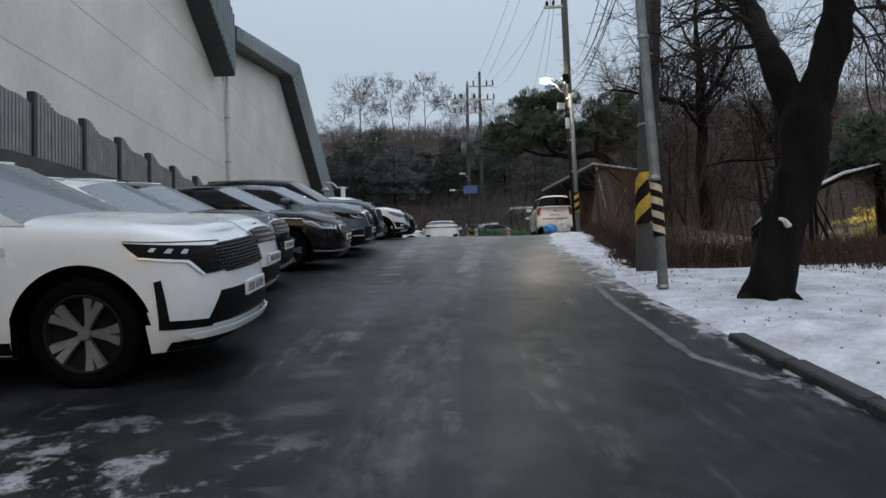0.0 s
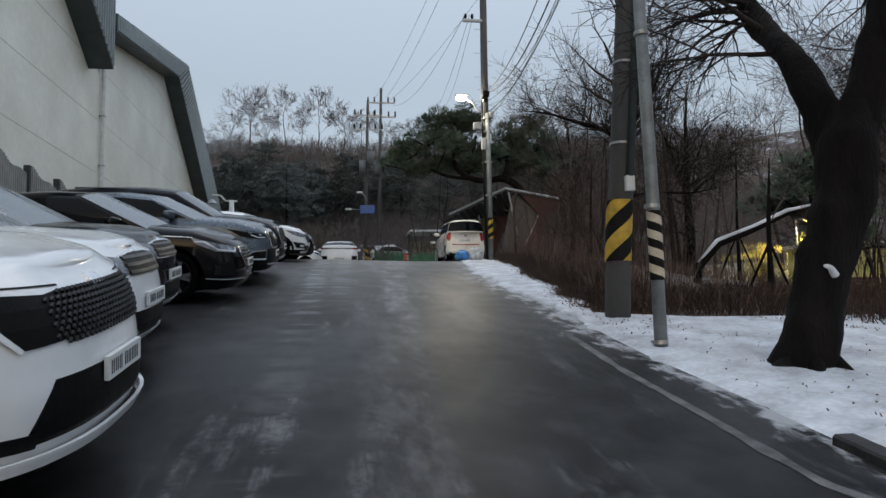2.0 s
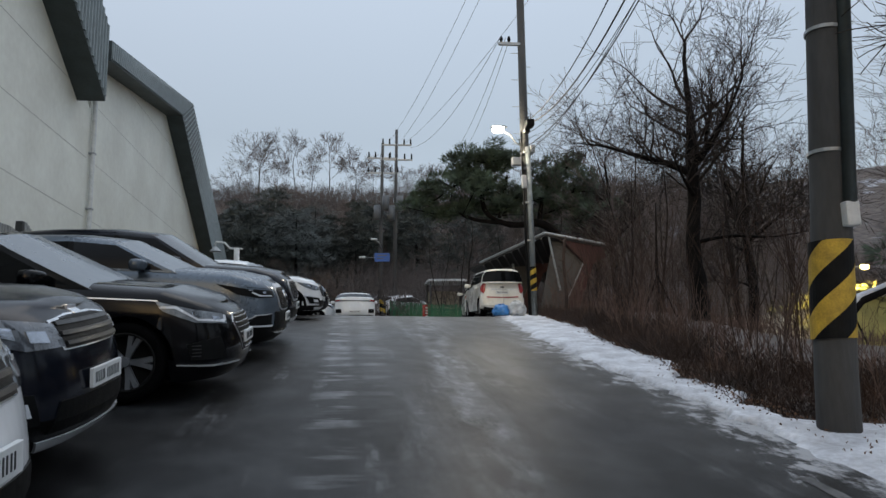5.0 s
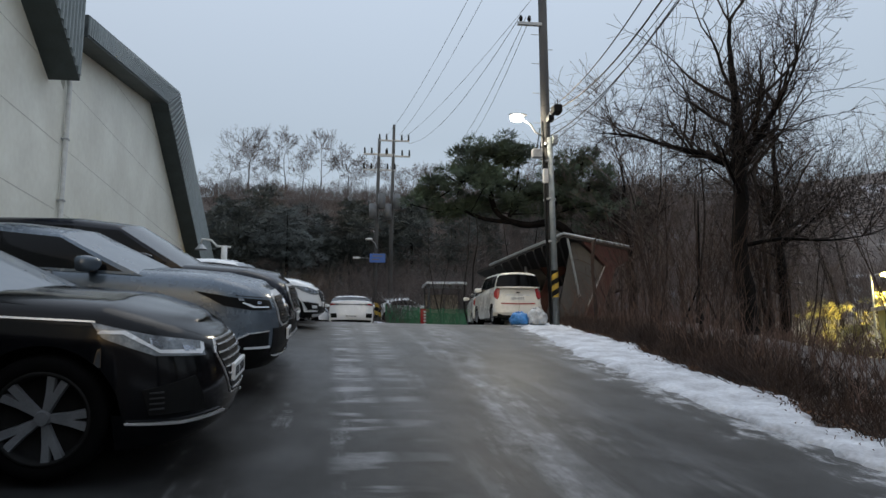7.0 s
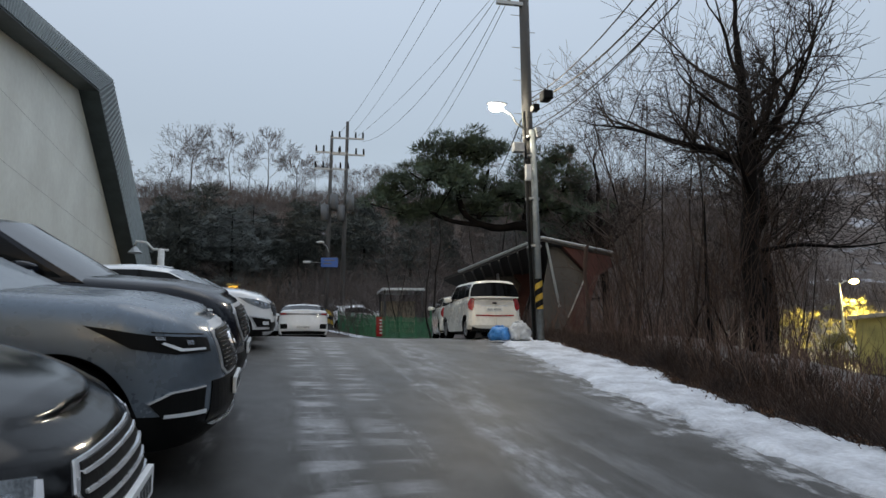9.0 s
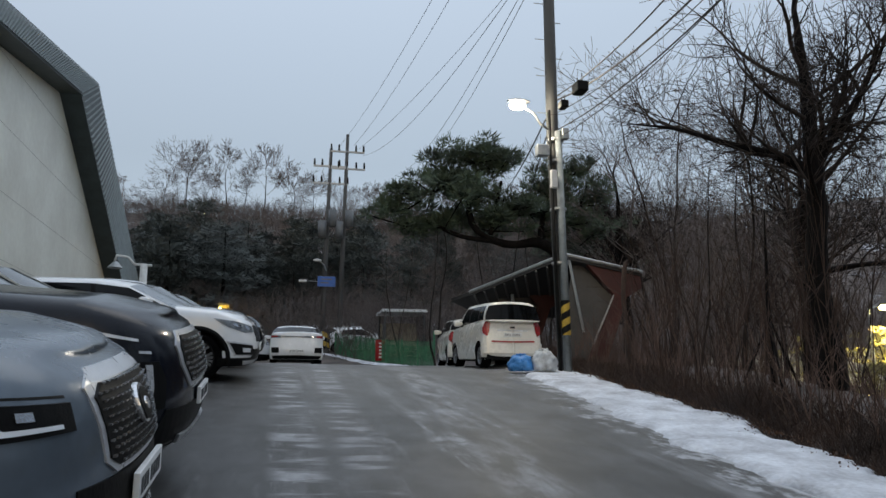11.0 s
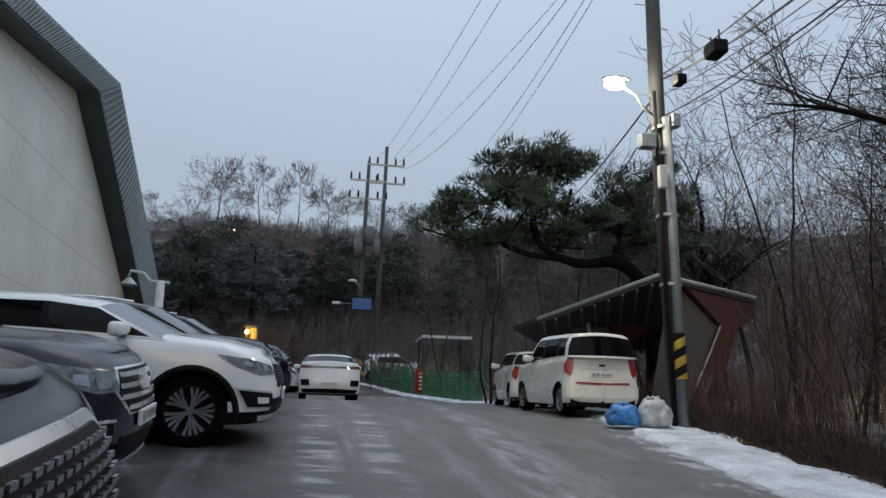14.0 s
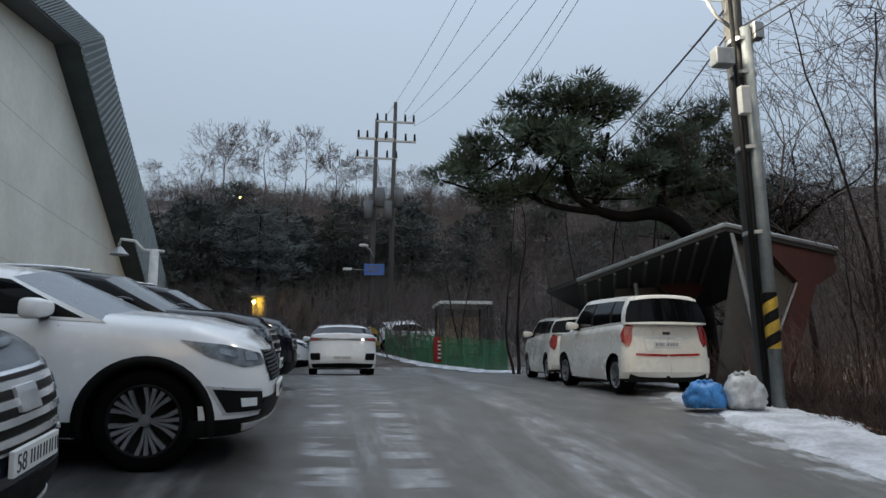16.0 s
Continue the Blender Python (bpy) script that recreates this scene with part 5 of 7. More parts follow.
def white_liftback(x, y, turn, label):
    m = on_ground(x, y, turn)
    c = Car("liftback", m, label, M_WHITE, 4.47, 1.82, 1.45, 0.80, 1.2, 0.98, 1.06, SEDAN_P, (0.9, 3.6), 0.32, 0.23, low=0.18, spokes=5, tail_corner=0.35, roof=[(-4.5, 1.22), (-3.4, 1.38), (-2.5, 1.45), (0, 1.42)])
    U, w = c.us[-1], c.W / 2
    c.patch("tail_lamp", [(U - w - 0.1, 0.90), (U, 0.93), (U, 0.97), (U - w - 0.1, 1.0)], M_LAMP, 0.012, "dark full-width tail lamp", both=True)
    c.patch("tail_lamp", [(U - w, 0.92), (U - w + 0.25, 0.92), (U - w + 0.22, 0.99), (U - w - 0.06, 0.99)], M_RED, 0.018, both=True)
    c.patch("bumper_vent", [(U - w + 0.05, 0.40), (U - w + 0.32, 0.40), (U - w + 0.30, 0.58), (U - w + 0.02, 0.58)], M_PLAST, 0.014, both=True)
    c.patch("diffuser", [(U - w + 0.1, 0.19), (U, 0.19), (U, 0.32), (U - w + 0.05, 0.30)], M_PLAST, 0.016, both=True)
    c.plate(0.46, rear=True)


white_suv_a()
mid_suv("suv", -0.62, 0.02, M_WHITE, "white mid-size suv with chrome-framed grille", "")
mid_suv("suv", -0.92, 2.20, M_NAVY, "dark navy compact suv between two cars", "")
black_sedan()
grey_crossover()
navy_large_suv()
slate_suv()
white_suv_c()
dark_car("suv", -0.14, 19.9, M_BLACK, "black suv parked past the white suv")
dark_car("suv", 0.0, 22.6, M_NAVY, "dark navy suv with chrome grille bars")
dark_car("hatchback", 0.15, 34.2, M_WHITE, "small white car parked at the end of the row")
box_van()
small_hatch()
white_liftback(1.0, 35.0, 90, "white liftback with full-width dark tail lamp")
white_liftback(7.2, 48.6, 8, "white saloon parked behind the green fence")


# ---- poles, cables, lamps ----
def striped(c, x, y, z0, z1, r, lean, light, parent, turns=3.0, slope=1.0):
    """A sleeve of slanting bands round a pole."""
    n, last = 32, int(turns + 2 * abs(slope)) + 2
    for k, m in ((0, light), (1, M_BLK)):
        bm = bmesh.new()
        for i in range(n):
            for b in range(-last, last + 1):
                if b % 2 != k:
                    continue
                q = []
                for ii, w in ((i, b), (i + 1, b), (i + 1, b + 1), (i, b + 1)):
                    v = max(0.0, min(1.0, (w - slope * (ii / n) * 2) / turns))
                    z, a = z0 + (z1 - z0) * v, ii / n * math.tau
                    q.append(Vector((x + lean * (z - c) + r * math.cos(a), y + r * math.sin(a), z)))
                if (q[0] - q[3]).length > 1e-4 or (q[1] - q[2]).length > 1e-4:
                    bm.faces.new([bm.verts.new(p) for p in q])
        bmesh.ops.remove_doubles(bm, verts=bm.verts[:], dist=0.0005)
        bmesh.ops.dissolve_degenerate(bm, edges=bm.edges[:], dist=0.0003)
        part("warning_band", bm, m, parent, "yellow and black warning bands" if k == 0 else "")


def build_poles():
    # grey steel pole on the snow
    z0 = gz(4.1, 1.0)
    p = thing("steel_pole", Matrix(), "slim grey steel pole with faded striped sleeve", "pole")
    bm = bmesh.new()
    tube(bm, [(4.10, 1.0, z0 - 0.1), (4.08, 1.0, z0 + 1.5), (3.97, 1.0, z0 + 6.2)], [0.068, 0.066, 0.058], 16)
    part("shaft", bm, M_STEELPOLE, p, smooth=True)
    striped(z0 + 0.7, 4.092, 1.0, z0 + 0.70, z0 + 1.42, 0.076, -0.016, M_CREAM, p, 8, 1)
    for z in (z0 + 0.05, z0 + 1.45, z0 + 3.3):
        bm = bmesh.new()
        tube(bm, [(4.09 - 0.016 * (z - z0), 1.0, z), (4.09 - 0.016 * (z - z0), 1.0, z + 0.04)], 0.08, 14)
        part("collar", bm, M_GALV, p)
    # concrete utility pole
    z0 = gz(4.45, 3.0)
    p = thing("utility_pole", Matrix(), "thick concrete utility pole with yellow and black bands", "utility pole")
    bm = bmesh.new()
    tube(bm, [(4.42, 3.0, z0 - 0.2), (4.45, 3.0, z0 + 0.5), (4.80, 3.0, z0 + 5.0), (5.12, 3.0, z0 + 9.4)], [0.168, 0.163, 0.150, 0.13], 24)
    part("shaft", bm, M_CONC, p, smooth=True)
    striped(z0, 4.41, 3.0, z0 + 0.76, z0 + 1.56, 0.173, 0.07, M_YEL, p, 3.4, -2)
    bm = bmesh.new()
    box(bm, (4.53, 2.77, z0 + 1.66), (4.65, 2.86, z0 + 1.86), bevel=0.01)
    part("meter_box", bm, M_WHITEPIPE, p, "small white box")
    bm = bmesh.new()
    tube(bm, [(4.60, 2.82, z0 + 1.85), (4.87, 2.83, z0 + 5.0), (5.17, 2.86, z0 + 9.0)], 0.055, 10)
    part("conduit", bm, M_ROOF, p, "dark cable duct strapped to the pole", smooth=True)
    for h in (2.3, 3.4, 4.6, 6.0):
        bm = bmesh.new()
        x = 4.41 + 0.078 * h
        tube(bm, [(x, 3.0, z0 + h), (x + 0.002, 3.0, z0 + h + 0.03)], 0.170, 20)
        part("strap", bm, M_GALV, p)
    bm = bmesh.new()
    box(bm, (4.3, 2.95, z0 + 8.9), (5.9, 3.05, z0 + 9.0))
    part("cross_arm", bm, M_GALV, p)
    # utility pole with the street lamp
    z0 = gz(6.15, 19.5)
    p = thing("utility_pole", Matrix(), "tall concrete utility pole with lamp arm and cables", "utility pole")
    bm = bmesh.new()
    tube(bm, [(6.25, 19.60, z0 - 0.2), (6.20, 19.62, 8), (6.25, 19.6, 14.8)], [0.115, 0.135, 0.12], 20)
    part("shaft", bm, M_CONC, p, smooth=True)
    bm = bmesh.new()
    tube(bm, [(6.26, 19.38, z0 - 0.1), (6.24, 19.38, 8.1)], [0.088, 0.078], 16)
    part("steel_shaft", bm, M_STEELPOLE, p, "grey steel pole strapped to it", smooth=True)
    bm = bmesh.new()
    tube(bm, [(6.10, 19.38, z0 - 0.1), (6.07, 19.40, 5.5), (6.06, 19.42, 8.6)], [0.04, 0.038, 0.03], 10)
    part("conduit", bm, M_BLK, p, smooth=True)
    striped(z0, 6.26, 19.38, 3.56, 4.30, 0.095, -0.004, M_YEL, p, 5, -1)
    for z in (5.1, 6.3, 7.4, 7.9):
        bm = bmesh.new()
        tube(bm, [(6.22, 19.5, z), (6.22, 19.5, z + 0.05)], 0.185, 14)
        part("strap", bm, M_GALV, p)
    for lo, hi, m, nm in (((5.98, 19.2, 6.75), (6.12, 19.32, 7.15), M_WHITEPIPE, "switch_box"), ((5.72, 19.3, 7.5), (6.0, 19.5, 7.75), M_GALV, "bracket_box"), ((6.3, 19.25, 7.9), (6.45, 19.4, 8.15), M_GALV, "junction_box")):
        bm = bmesh.new()
        box(bm, lo, hi, bevel=0.015)
        part(nm, bm, m, p)
    bm = bmesh.new()
    tube(bm, [(6.1, 19.5, 8.15), (5.85, 19.45, 8.28), (5.70, 19.42, 8.50), (5.48, 19.40, 8.60)], 0.028, 8)
    arm = part("lamp_arm", bm, M_GALV, p, smooth=True)
    bm = bmesh.new()
    bmesh.ops.create_uvsphere(bm, u_segments=16, v_segments=8, radius=1, matrix=Matrix.Translation((5.34, 19.4, 8.745)) @ Matrix.Diagonal((0.27, 0.13, 0.05, 1)))
    part("lamp_housing", bm, M_GALV, arm, smooth=True)
    bm = bmesh.new()
    bmesh.ops.create_uvsphere(bm, u_segments=16, v_segments=8, radius=1, matrix=Matrix.Translation((5.30, 19.38, 8.63)) @ Matrix.Diagonal((0.19, 0.125, 0.095, 1)))
    part("lamp_glass", bm, M_LED, arm, "lit warm white lamp glass", smooth=True)
    for z, x0, x1 in ((11.55, 5.45, 6.3), (14.2, 4.5, 7.6), (13.4, 4.9, 7.3)):
        bm = bmesh.new()
        box(bm, (x0, 19.5, z), (x1, 19.6, z + 0.09))
        part("cross_arm", bm, M_GALV, p)
    for x, z in ((5.05, 14.3), (5.5, 14.3), (7.4, 14.3), (5.55, 11.65), (5.8, 11.65), (5.0, 13.5)):
        bm = bmesh.new()
        tube(bm, [(x, 19.55, z), (x, 19.55, z + 0.1), (x, 19.55, z + 0.2)], [0.03, 0.06, 0.03], 8)
        part("insulator", bm, M_PLAST, p)
    for k in range(7):
        bm = bmesh.new()
        z = 8.6 + k * 0.45
        s = 1 if k % 2 else -1
        tube(bm, [(6.17, 19.6, z), (6.17 + s * 0.32, 19.6, z)], 0.010, 5)
        part("step_bolt", bm, M_GALV, p)
    # far pair of poles
    for x, top, lab in ((3.3, 17.4, "far concrete pole with transformers and crossarms"), (4.31, 18.4, "far tall pole with insulated crossarms")):
        q = thing("utility_pole", Matrix(), lab, "utility pole")
        bm = bmesh.new()
        tube(bm, [(x - 0.35, 49.1, 4.2), (x, 49.1, top)], [0.17, 0.10], 12)
        part("shaft", bm, M_CONC, q, smooth=True)
        for z, w in ((top - 1.2, 1.05), (top - 2.3, 1.1)):
            bm = bmesh.new()
            box(bm, (x - w, 49.0, z), (x + w, 49.1, z + 0.1))
            part("cross_arm", bm, M_GALV, q)
            for k in (-0.95, -0.5, 0.5, 0.95):
                bm = bmesh.new()
                tube(bm, [(x + k * w, 49.05, z + 0.1), (x + k * w, 49.05, z + 0.5)], [0.07, 0.05], 6)
                part("insulator", bm, M_PLAST, q)
        for k, (bx, bz) in enumerate(((x - 0.45, 12.2), (x + 0.15, 12.9))):
            bm = bmesh.new()
            tube(bm, [(bx, 48.75, bz - 0.5), (bx, 48.75, bz + 0.5)], 0.25, 14)
            part("transformer", bm, M_FARBOX, q, smooth=True)
    s = thing("road_sign", Matrix(), "blue direction sign on the far pole", "sign")
    bm = bmesh.new()
    box(bm, (2.65, 48.75, 8.72), (3.7, 48.82, 9.32), bevel=0.01)
    part("panel", bm, M_BLUESIGN, s)
    bm = bmesh.new()
    for z, a, b in ((9.12, 2.85, 3.5), (8.9, 2.8, 3.3)):
        box(bm, (a, 48.738, z), (b, 48.748, z + 0.07))
    part("lettering", bm, M_FARBOX, s)
    fl = thing("street_lamp", Matrix(), "unlit street lamp on a curved arm at the far poles", "street lamp")
    bm = bmesh.new()
    tube(bm, [(3.15, 48.95, 9.7), (3.0, 48.8, 10.05), (2.75, 48.6, 10.2)], 0.035, 8)
    part("arm", bm, M_GALV, fl, smooth=True)
    bm = bmesh.new()
    bmesh.ops.create_uvsphere(bm, u_segments=12, v_segments=6, radius=1, matrix=Matrix.Translation((2.6, 48.5, 10.25)) @ Matrix.Diagonal((0.26, 0.13, 0.08, 1)))
    part("head", bm, M_WHITEPIPE, fl, smooth=True)
    cc = thing("security_camera", Matrix(), "white camera on a short bracket at the far poles", "camera")
    bm = bmesh.new()
    box(bm, (1.55, 48.6, 8.95), (2.0, 48.8, 9.08), bevel=0.03)
    part("housing", bm, M_WHITEPIPE, cc)
    bm = bmesh.new()
    tube(bm, [(1.95, 48.7, 9.02), (3.05, 49.0, 9.02)], 0.018, 6)
    part("bracket", bm, M_GALV, cc)
    # camera and lamp post by the hall
    zc = gz(-4.55, 33.6)
    c = thing("lamp_post", Matrix(), "white post with short curved arm", "lamp post")
    bm = bmesh.new()
    tube(bm, [(-4.58, 33.6, zc), (-4.58, 33.6, 7.2)], [0.15, 0.13], 14)
    part("shaft", bm, M_WHITEPIPE, c, smooth=True)
    bm = bmesh.new()
    tube(bm, [(-4.3, 33.6, 7.15), (-4.9, 33.6, 7.18), (-5.15, 33.6, 7.45), (-5.55, 33.6, 7.5), (-5.6, 33.6, 7.3)], 0.05, 8)
    part("arm", bm, M_WHITEPIPE, c, smooth=True)
    bm = bmesh.new()
    bmesh.ops.create_cone(bm, segments=14, radius1=0.28, radius2=0.06, depth=0.25, cap_ends=True, matrix=Matrix.Translation((-5.58, 33.6, 7.15)))
    part("shade", bm, M_GALV, c)


def cable(a, b, sag, r=0.016, name="cable"):
    pts = []
    for t in steps(0, 1, 20):
        p = Vector(a).lerp(Vector(b), t)
        p.z -= sag * 4 * t * (1 - t)
        pts.append(p)
    bm = bmesh.new()
    tube(bm, pts, r, 5, cap=False)
    tagged(obj(name, bm, M_WIRE), "black overhead cable strung between utility poles", "cable", "overhead cables")


def build_cables():
    for a, b, sag, r in (((5.05, 19.55, 14.45), (3.8, 49.1, 17.6), 0.5, 0.014), ((5.5, 19.55, 14.45), (4.7, 49.1, 17.7), 0.5, 0.014), ((5.55, 19.55, 11.85), (5.3, 49.1, 17.1), 0.9, 0.014),
                         ((5.7, 19.55, 11.8), (8.6, 52, 17.3), 0.6, 0.014), ((5.85, 19.55, 11.85), (9.4, 52, 17.6), 0.7, 0.014), ((6.0, 19.5, 8.4), (12.5, 44, 13.5), 0.3, 0.03), ((6.0, 19.5, 8.0), (13.5, 44, 12.0), 0.3, 0.022),
                         ((6.3, 19.5, 9.0), (5.15, 3.0, 9.9), 1.1, 0.022), ((6.3, 19.5, 8.9), (5.4, 3.0, 9.8), 1.35, 0.03), ((6.3, 19.5, 8.6), (5.7, 3.0, 9.5), 1.1, 0.014), ((6.3, 19.5, 8.2), (5.5, 3.0, 9.1), 1.0, 0.022), ((6.3, 19.5, 8.0), (5.3, 3.0, 8.9), 0.9, 0.014),
                         ((5.15, 3.0, 9.9), (3.5, -26, 6.5), 0.9, 0.02), ((5.5, 3.0, 9.3), (4.0, -26, 6.0), 0.9, 0.02), ((7.4, 19.55, 14.4), (5.0, 49.1, 17.5), 0.5, 0.014), ((-8, 52, 14.0), (3.2, 49, 11.0), 0.6, 0.03)):
        cable(a, b, sag, r * 0.62)
    for x, y, z, sc in ((5.62, 16.7, 7.95, 0.72), (5.96, 18.35, 8.3, 0.55)):
        c = thing("splice_box", Matrix(), "black cable splice box hung from overhead wires", "splice box", "splice boxes")
        bm = bmesh.new()
        box(bm, (x - 0.15 * sc, y - 0.22 * sc, z - 0.15 * sc), (x + 0.15 * sc, y + 0.22 * sc, z + 0.13 * sc), bevel=0.04 * sc)
        part("casing", bm, M_PLAST, c)
        for k in (-0.15, 0.15):
            bm = bmesh.new()
            tube(bm, [(x, y + k * sc, z + 0.1 * sc), (x, y + k * sc, z + 0.34 * sc)], 0.012, 5)
            part("hanger", bm, M_WIRE, c)


build_poles()
build_cables()


# ---- trees and brush ----
class Limbs:
    """Collects many thin tapering tubes for one mesh."""

    def __init__(self):
        self.v, self.f = [], []

    def tube(self, a, b, ra, rb, sides):
        d = (b - a)
        if d.length < 1e-5:
            return
        d.normalize()
        p = d.orthogonal().normalized()
        q = d.cross(p)
        n = len(self.v)
        for c, r in ((a, ra), (b, rb)):
            for k in range(sides):
                t = k * math.tau / sides
                self.v.append(tuple(c + p * (r * math.cos(t)) + q * (r * math.sin(t))))
        for k in range(sides):
            j = (k + 1) % sides
            self.f.append((n + k, n + j, n + sides + j, n + sides + k))


def chain(L, pts, sides, lump=0.0, sub=5):
    """One continuous lumpy tube through (point, radius) pairs."""
    P = [Vector(p) for p, r in pts]
    ts = steps(0, len(pts) - 1, (len(pts) - 1) * sub)
    first = len(L.v)
    a = None
    for n, t in enumerate(ts):
        i = min(int(t), len(pts) - 2)
        u = t - i
        p0, p1, p2, p3 = P[max(i - 1, 0)], P[i], P[i + 1], P[min(i + 2, len(P) - 1)]
        c = 0.5 * ((2 * p1) + (p2 - p0) * u + (2 * p0 - 5 * p1 + 4 * p2 - p3) * u * u + (3 * p1 - p0 - 3 * p2 + p3) * u ** 3)
        d = (p2 - p1).lerp(p3 - p2 if i + 2 < len(P) else p2 - p1, u).normalized()
        r = pts[i][1] + (pts[i + 1][1] - pts[i][1]) * u
        a = (a - d * a.dot(d)).normalized() if a is not None else d.orthogonal().normalized()
        b = d.cross(a)
        for k in range(sides):
            w = k * math.tau / sides
            o = a * math.cos(w) + b * math.sin(w)
            q = c + o * r
            L.v.append(tuple(c + o * r * (1 + lump * (noise.noise(q * 2.5) + 0.5 * noise.noise(q * 7)))))
        if n:
            for k in range(sides):
                j = (k + 1) % sides
                f = first + (n - 1) * sides
                L.f.append((f + k, f + j, f + sides + j, f + sides + k))


def grow(rng, trunk, crown, p, d, length, r, depth, spread, up, droop=0.0, kinks=4, minr=0.0035, split=3):
    """A limb that wanders, then splits."""
    seg = length / kinks
    for k in range(kinks):
        d = (d + Vector((rng.uniform(-1, 1), rng.uniform(-1, 1), rng.uniform(-0.6, 1) * up - droop)) * 0.20).normalized()
        q = p + d * seg
        r2 = max(minr, r * (1 - 0.40 / kinks))
        (trunk if r > 0.05 else crown).tube(p, q, r, r2, 7 if r > 0.09 else (5 if r > 0.03 else 3))
        p, r = q, r2
        if depth > 0 and k >= 1 and rng.random() < 0.62:
            a = rng.uniform(0, math.tau)
            side = (d.orthogonal().normalized())
            side.rotate(Matrix.Rotation(a, 3, d))
            nd = (d * rng.uniform(0.4, 0.9) + side * spread).normalized()
            grow(rng, trunk, crown, p, nd, length * rng.uniform(0.5, 0.75), r * 0.55, depth - 1, spread, up, droop, kinks, minr, split)
    if depth > 0:
        for s in range(split):
            side = d.orthogonal().normalized()
            side.rotate(Matrix.Rotation(s * math.tau / split + rng.uniform(-0.6, 0.6), 3, d))
            nd = (d + side * spread * rng.uniform(0.5, 1.0)).normalized()
            grow(rng, trunk, crown, p, nd, length * rng.uniform(0.6, 0.85), r * 0.72, depth - 1, spread, up, droop, kinks, minr, split)


def finish_tree(name, trunk, crown, label, m, group="", bark=None, twig=None):
    e = thing(name, m, label, "tree", group)
    quick("trunk", trunk.v, trunk.f, bark or M_BARK, e, True)
    quick("crown", crown.v, crown.f, twig or M_TWIG, e, True)
    return e


def wood_tree(seed, h, r, label, depth=4, twig=None, minr=0.006, low=0.35, spread=0.62):
    rng = random.Random(seed)
    t, c = Limbs(), Limbs()
    p, d = Vector((0, 0, -0.2)), Vector((rng.uniform(-0.06, 0.06), rng.uniform(-0.06, 0.06), 1)).normalized()
    n = 7
    for k in range(n):
        d = (d + Vector((rng.uniform(-1, 1), rng.uniform(-1, 1), 0.5)) * 0.08).normalized()
        q = p + d * (h * 0.75 / n)
        r2 = r * 0.86
        t.tube(p, q, r, r2, 8)
        p, r = q, r2
        if k / n > low:
            for s in range(rng.choice((1, 2, 2))):
                side = d.orthogonal().normalized()
                side.rotate(Matrix.Rotation(rng.uniform(0, math.tau), 3, d))
                grow(rng, t, c, p, (side * spread * 1.3 + d * 0.8).normalized(), h * rng.uniform(0.20, 0.30), r * 0.5, depth - 1, spread, 0.9, 0, 4, minr, 2)
    grow(rng, t, c, p, d, h * 0.22, r, depth - 1, spread, 1.0, 0, 4, minr, 3)
    return finish_tree("tree", t, c, label, Matrix.Translation((0, 0, -500)), "", M_WBARK, twig)


def spreading_tree(seed, label):
    """A gnarled tree with a tall bole, a fork and long level limbs."""
    rng = random.Random(seed)
    t, c = Limbs(), Limbs()
    run = [((0, 0, -0.3), 0.30), ((0.05, 0, 0.8), 0.215), ((0.0, 0.1, 2.0), 0.195), ((0.12, 0.05, 3.2), 0.18), ((0.1, 0.0, 4.2), 0.165), ((0.2, 0.1, 5.3), 0.12), ((0.15, 0.1, 6.6), 0.075)]
    chain(t, run, 12, 0.2)
    reach = [[(0.1, 0.0, 3.9), (-0.5, 0.35, 4.3), (-1.2, 0.75, 4.6), (-2.0, 1.25, 5.0), (-2.8, 1.7, 5.2)], [(0.1, 0.0, 4.1), (0.55, -0.3, 4.7), (1.0, -0.55, 5.5), (1.3, -0.9, 6.3)],
             [(0.05, 0.05, 2.1), (0.8, -0.4, 2.2), (1.7, -0.9, 2.1), (2.6, -1.3, 2.2)], [(0.1, 0.0, 3.3), (-0.5, -0.6, 3.7), (-1.1, -1.3, 4.1)], [(0.1, 0, 3.6), (0.6, 0.8, 4.1), (1.0, 1.7, 4.8)]]
    for k, pts in enumerate(reach):
        r0 = (0.11, 0.13, 0.06, 0.07, 0.08)[k]
        radii = [r0 * (1 - 0.9 * i / (len(pts) - 1)) for i in range(len(pts))]
        chain(t, list(zip(pts, radii)), 8, 0.15, 4)
        for i in range(1, len(pts)):
            for q in range(5):
                p = Vector(pts[i - 1]).lerp(Vector(pts[i]), rng.random())
                d = Vector((rng.gauss(0, 0.7), rng.gauss(0, 0.7), rng.uniform(0.1, 1.0))) + (Vector(pts[i]) - Vector(pts[i - 1])).normalized() * 0.6
                grow(rng, t, c, p, d.normalized(), rng.uniform(0.6, 1.1), max(0.020, radii[i - 1] * 0.45), 3, 0.85, 0.5, 0.08, 4, 0.0055, 2)
    for k in range(8):
        z = 3.6 + 2.6 * k / 8
        a = k * 2.4 + rng.uniform(-0.5, 0.5)
        grow(rng, t, c, Vector((0.12, 0.05, z)), Vector((math.cos(a), math.sin(a), rng.uniform(0.3, 0.9))).normalized(), rng.uniform(1.1, 1.6), 0.05, 3, 0.85, 0.55, 0.06, 4, 0.0055, 2)
    grow(rng, t, c, Vector((0.15, 0.1, 6.6)), Vector((0.1, 0, 1)), 1.1, 0.07, 3, 0.8, 0.7, 0, 4, 0.0055, 3)
    return finish_tree("tree", t, c, label, Matrix.Translation((0, 0, -500)), "", None, M_WBARK)


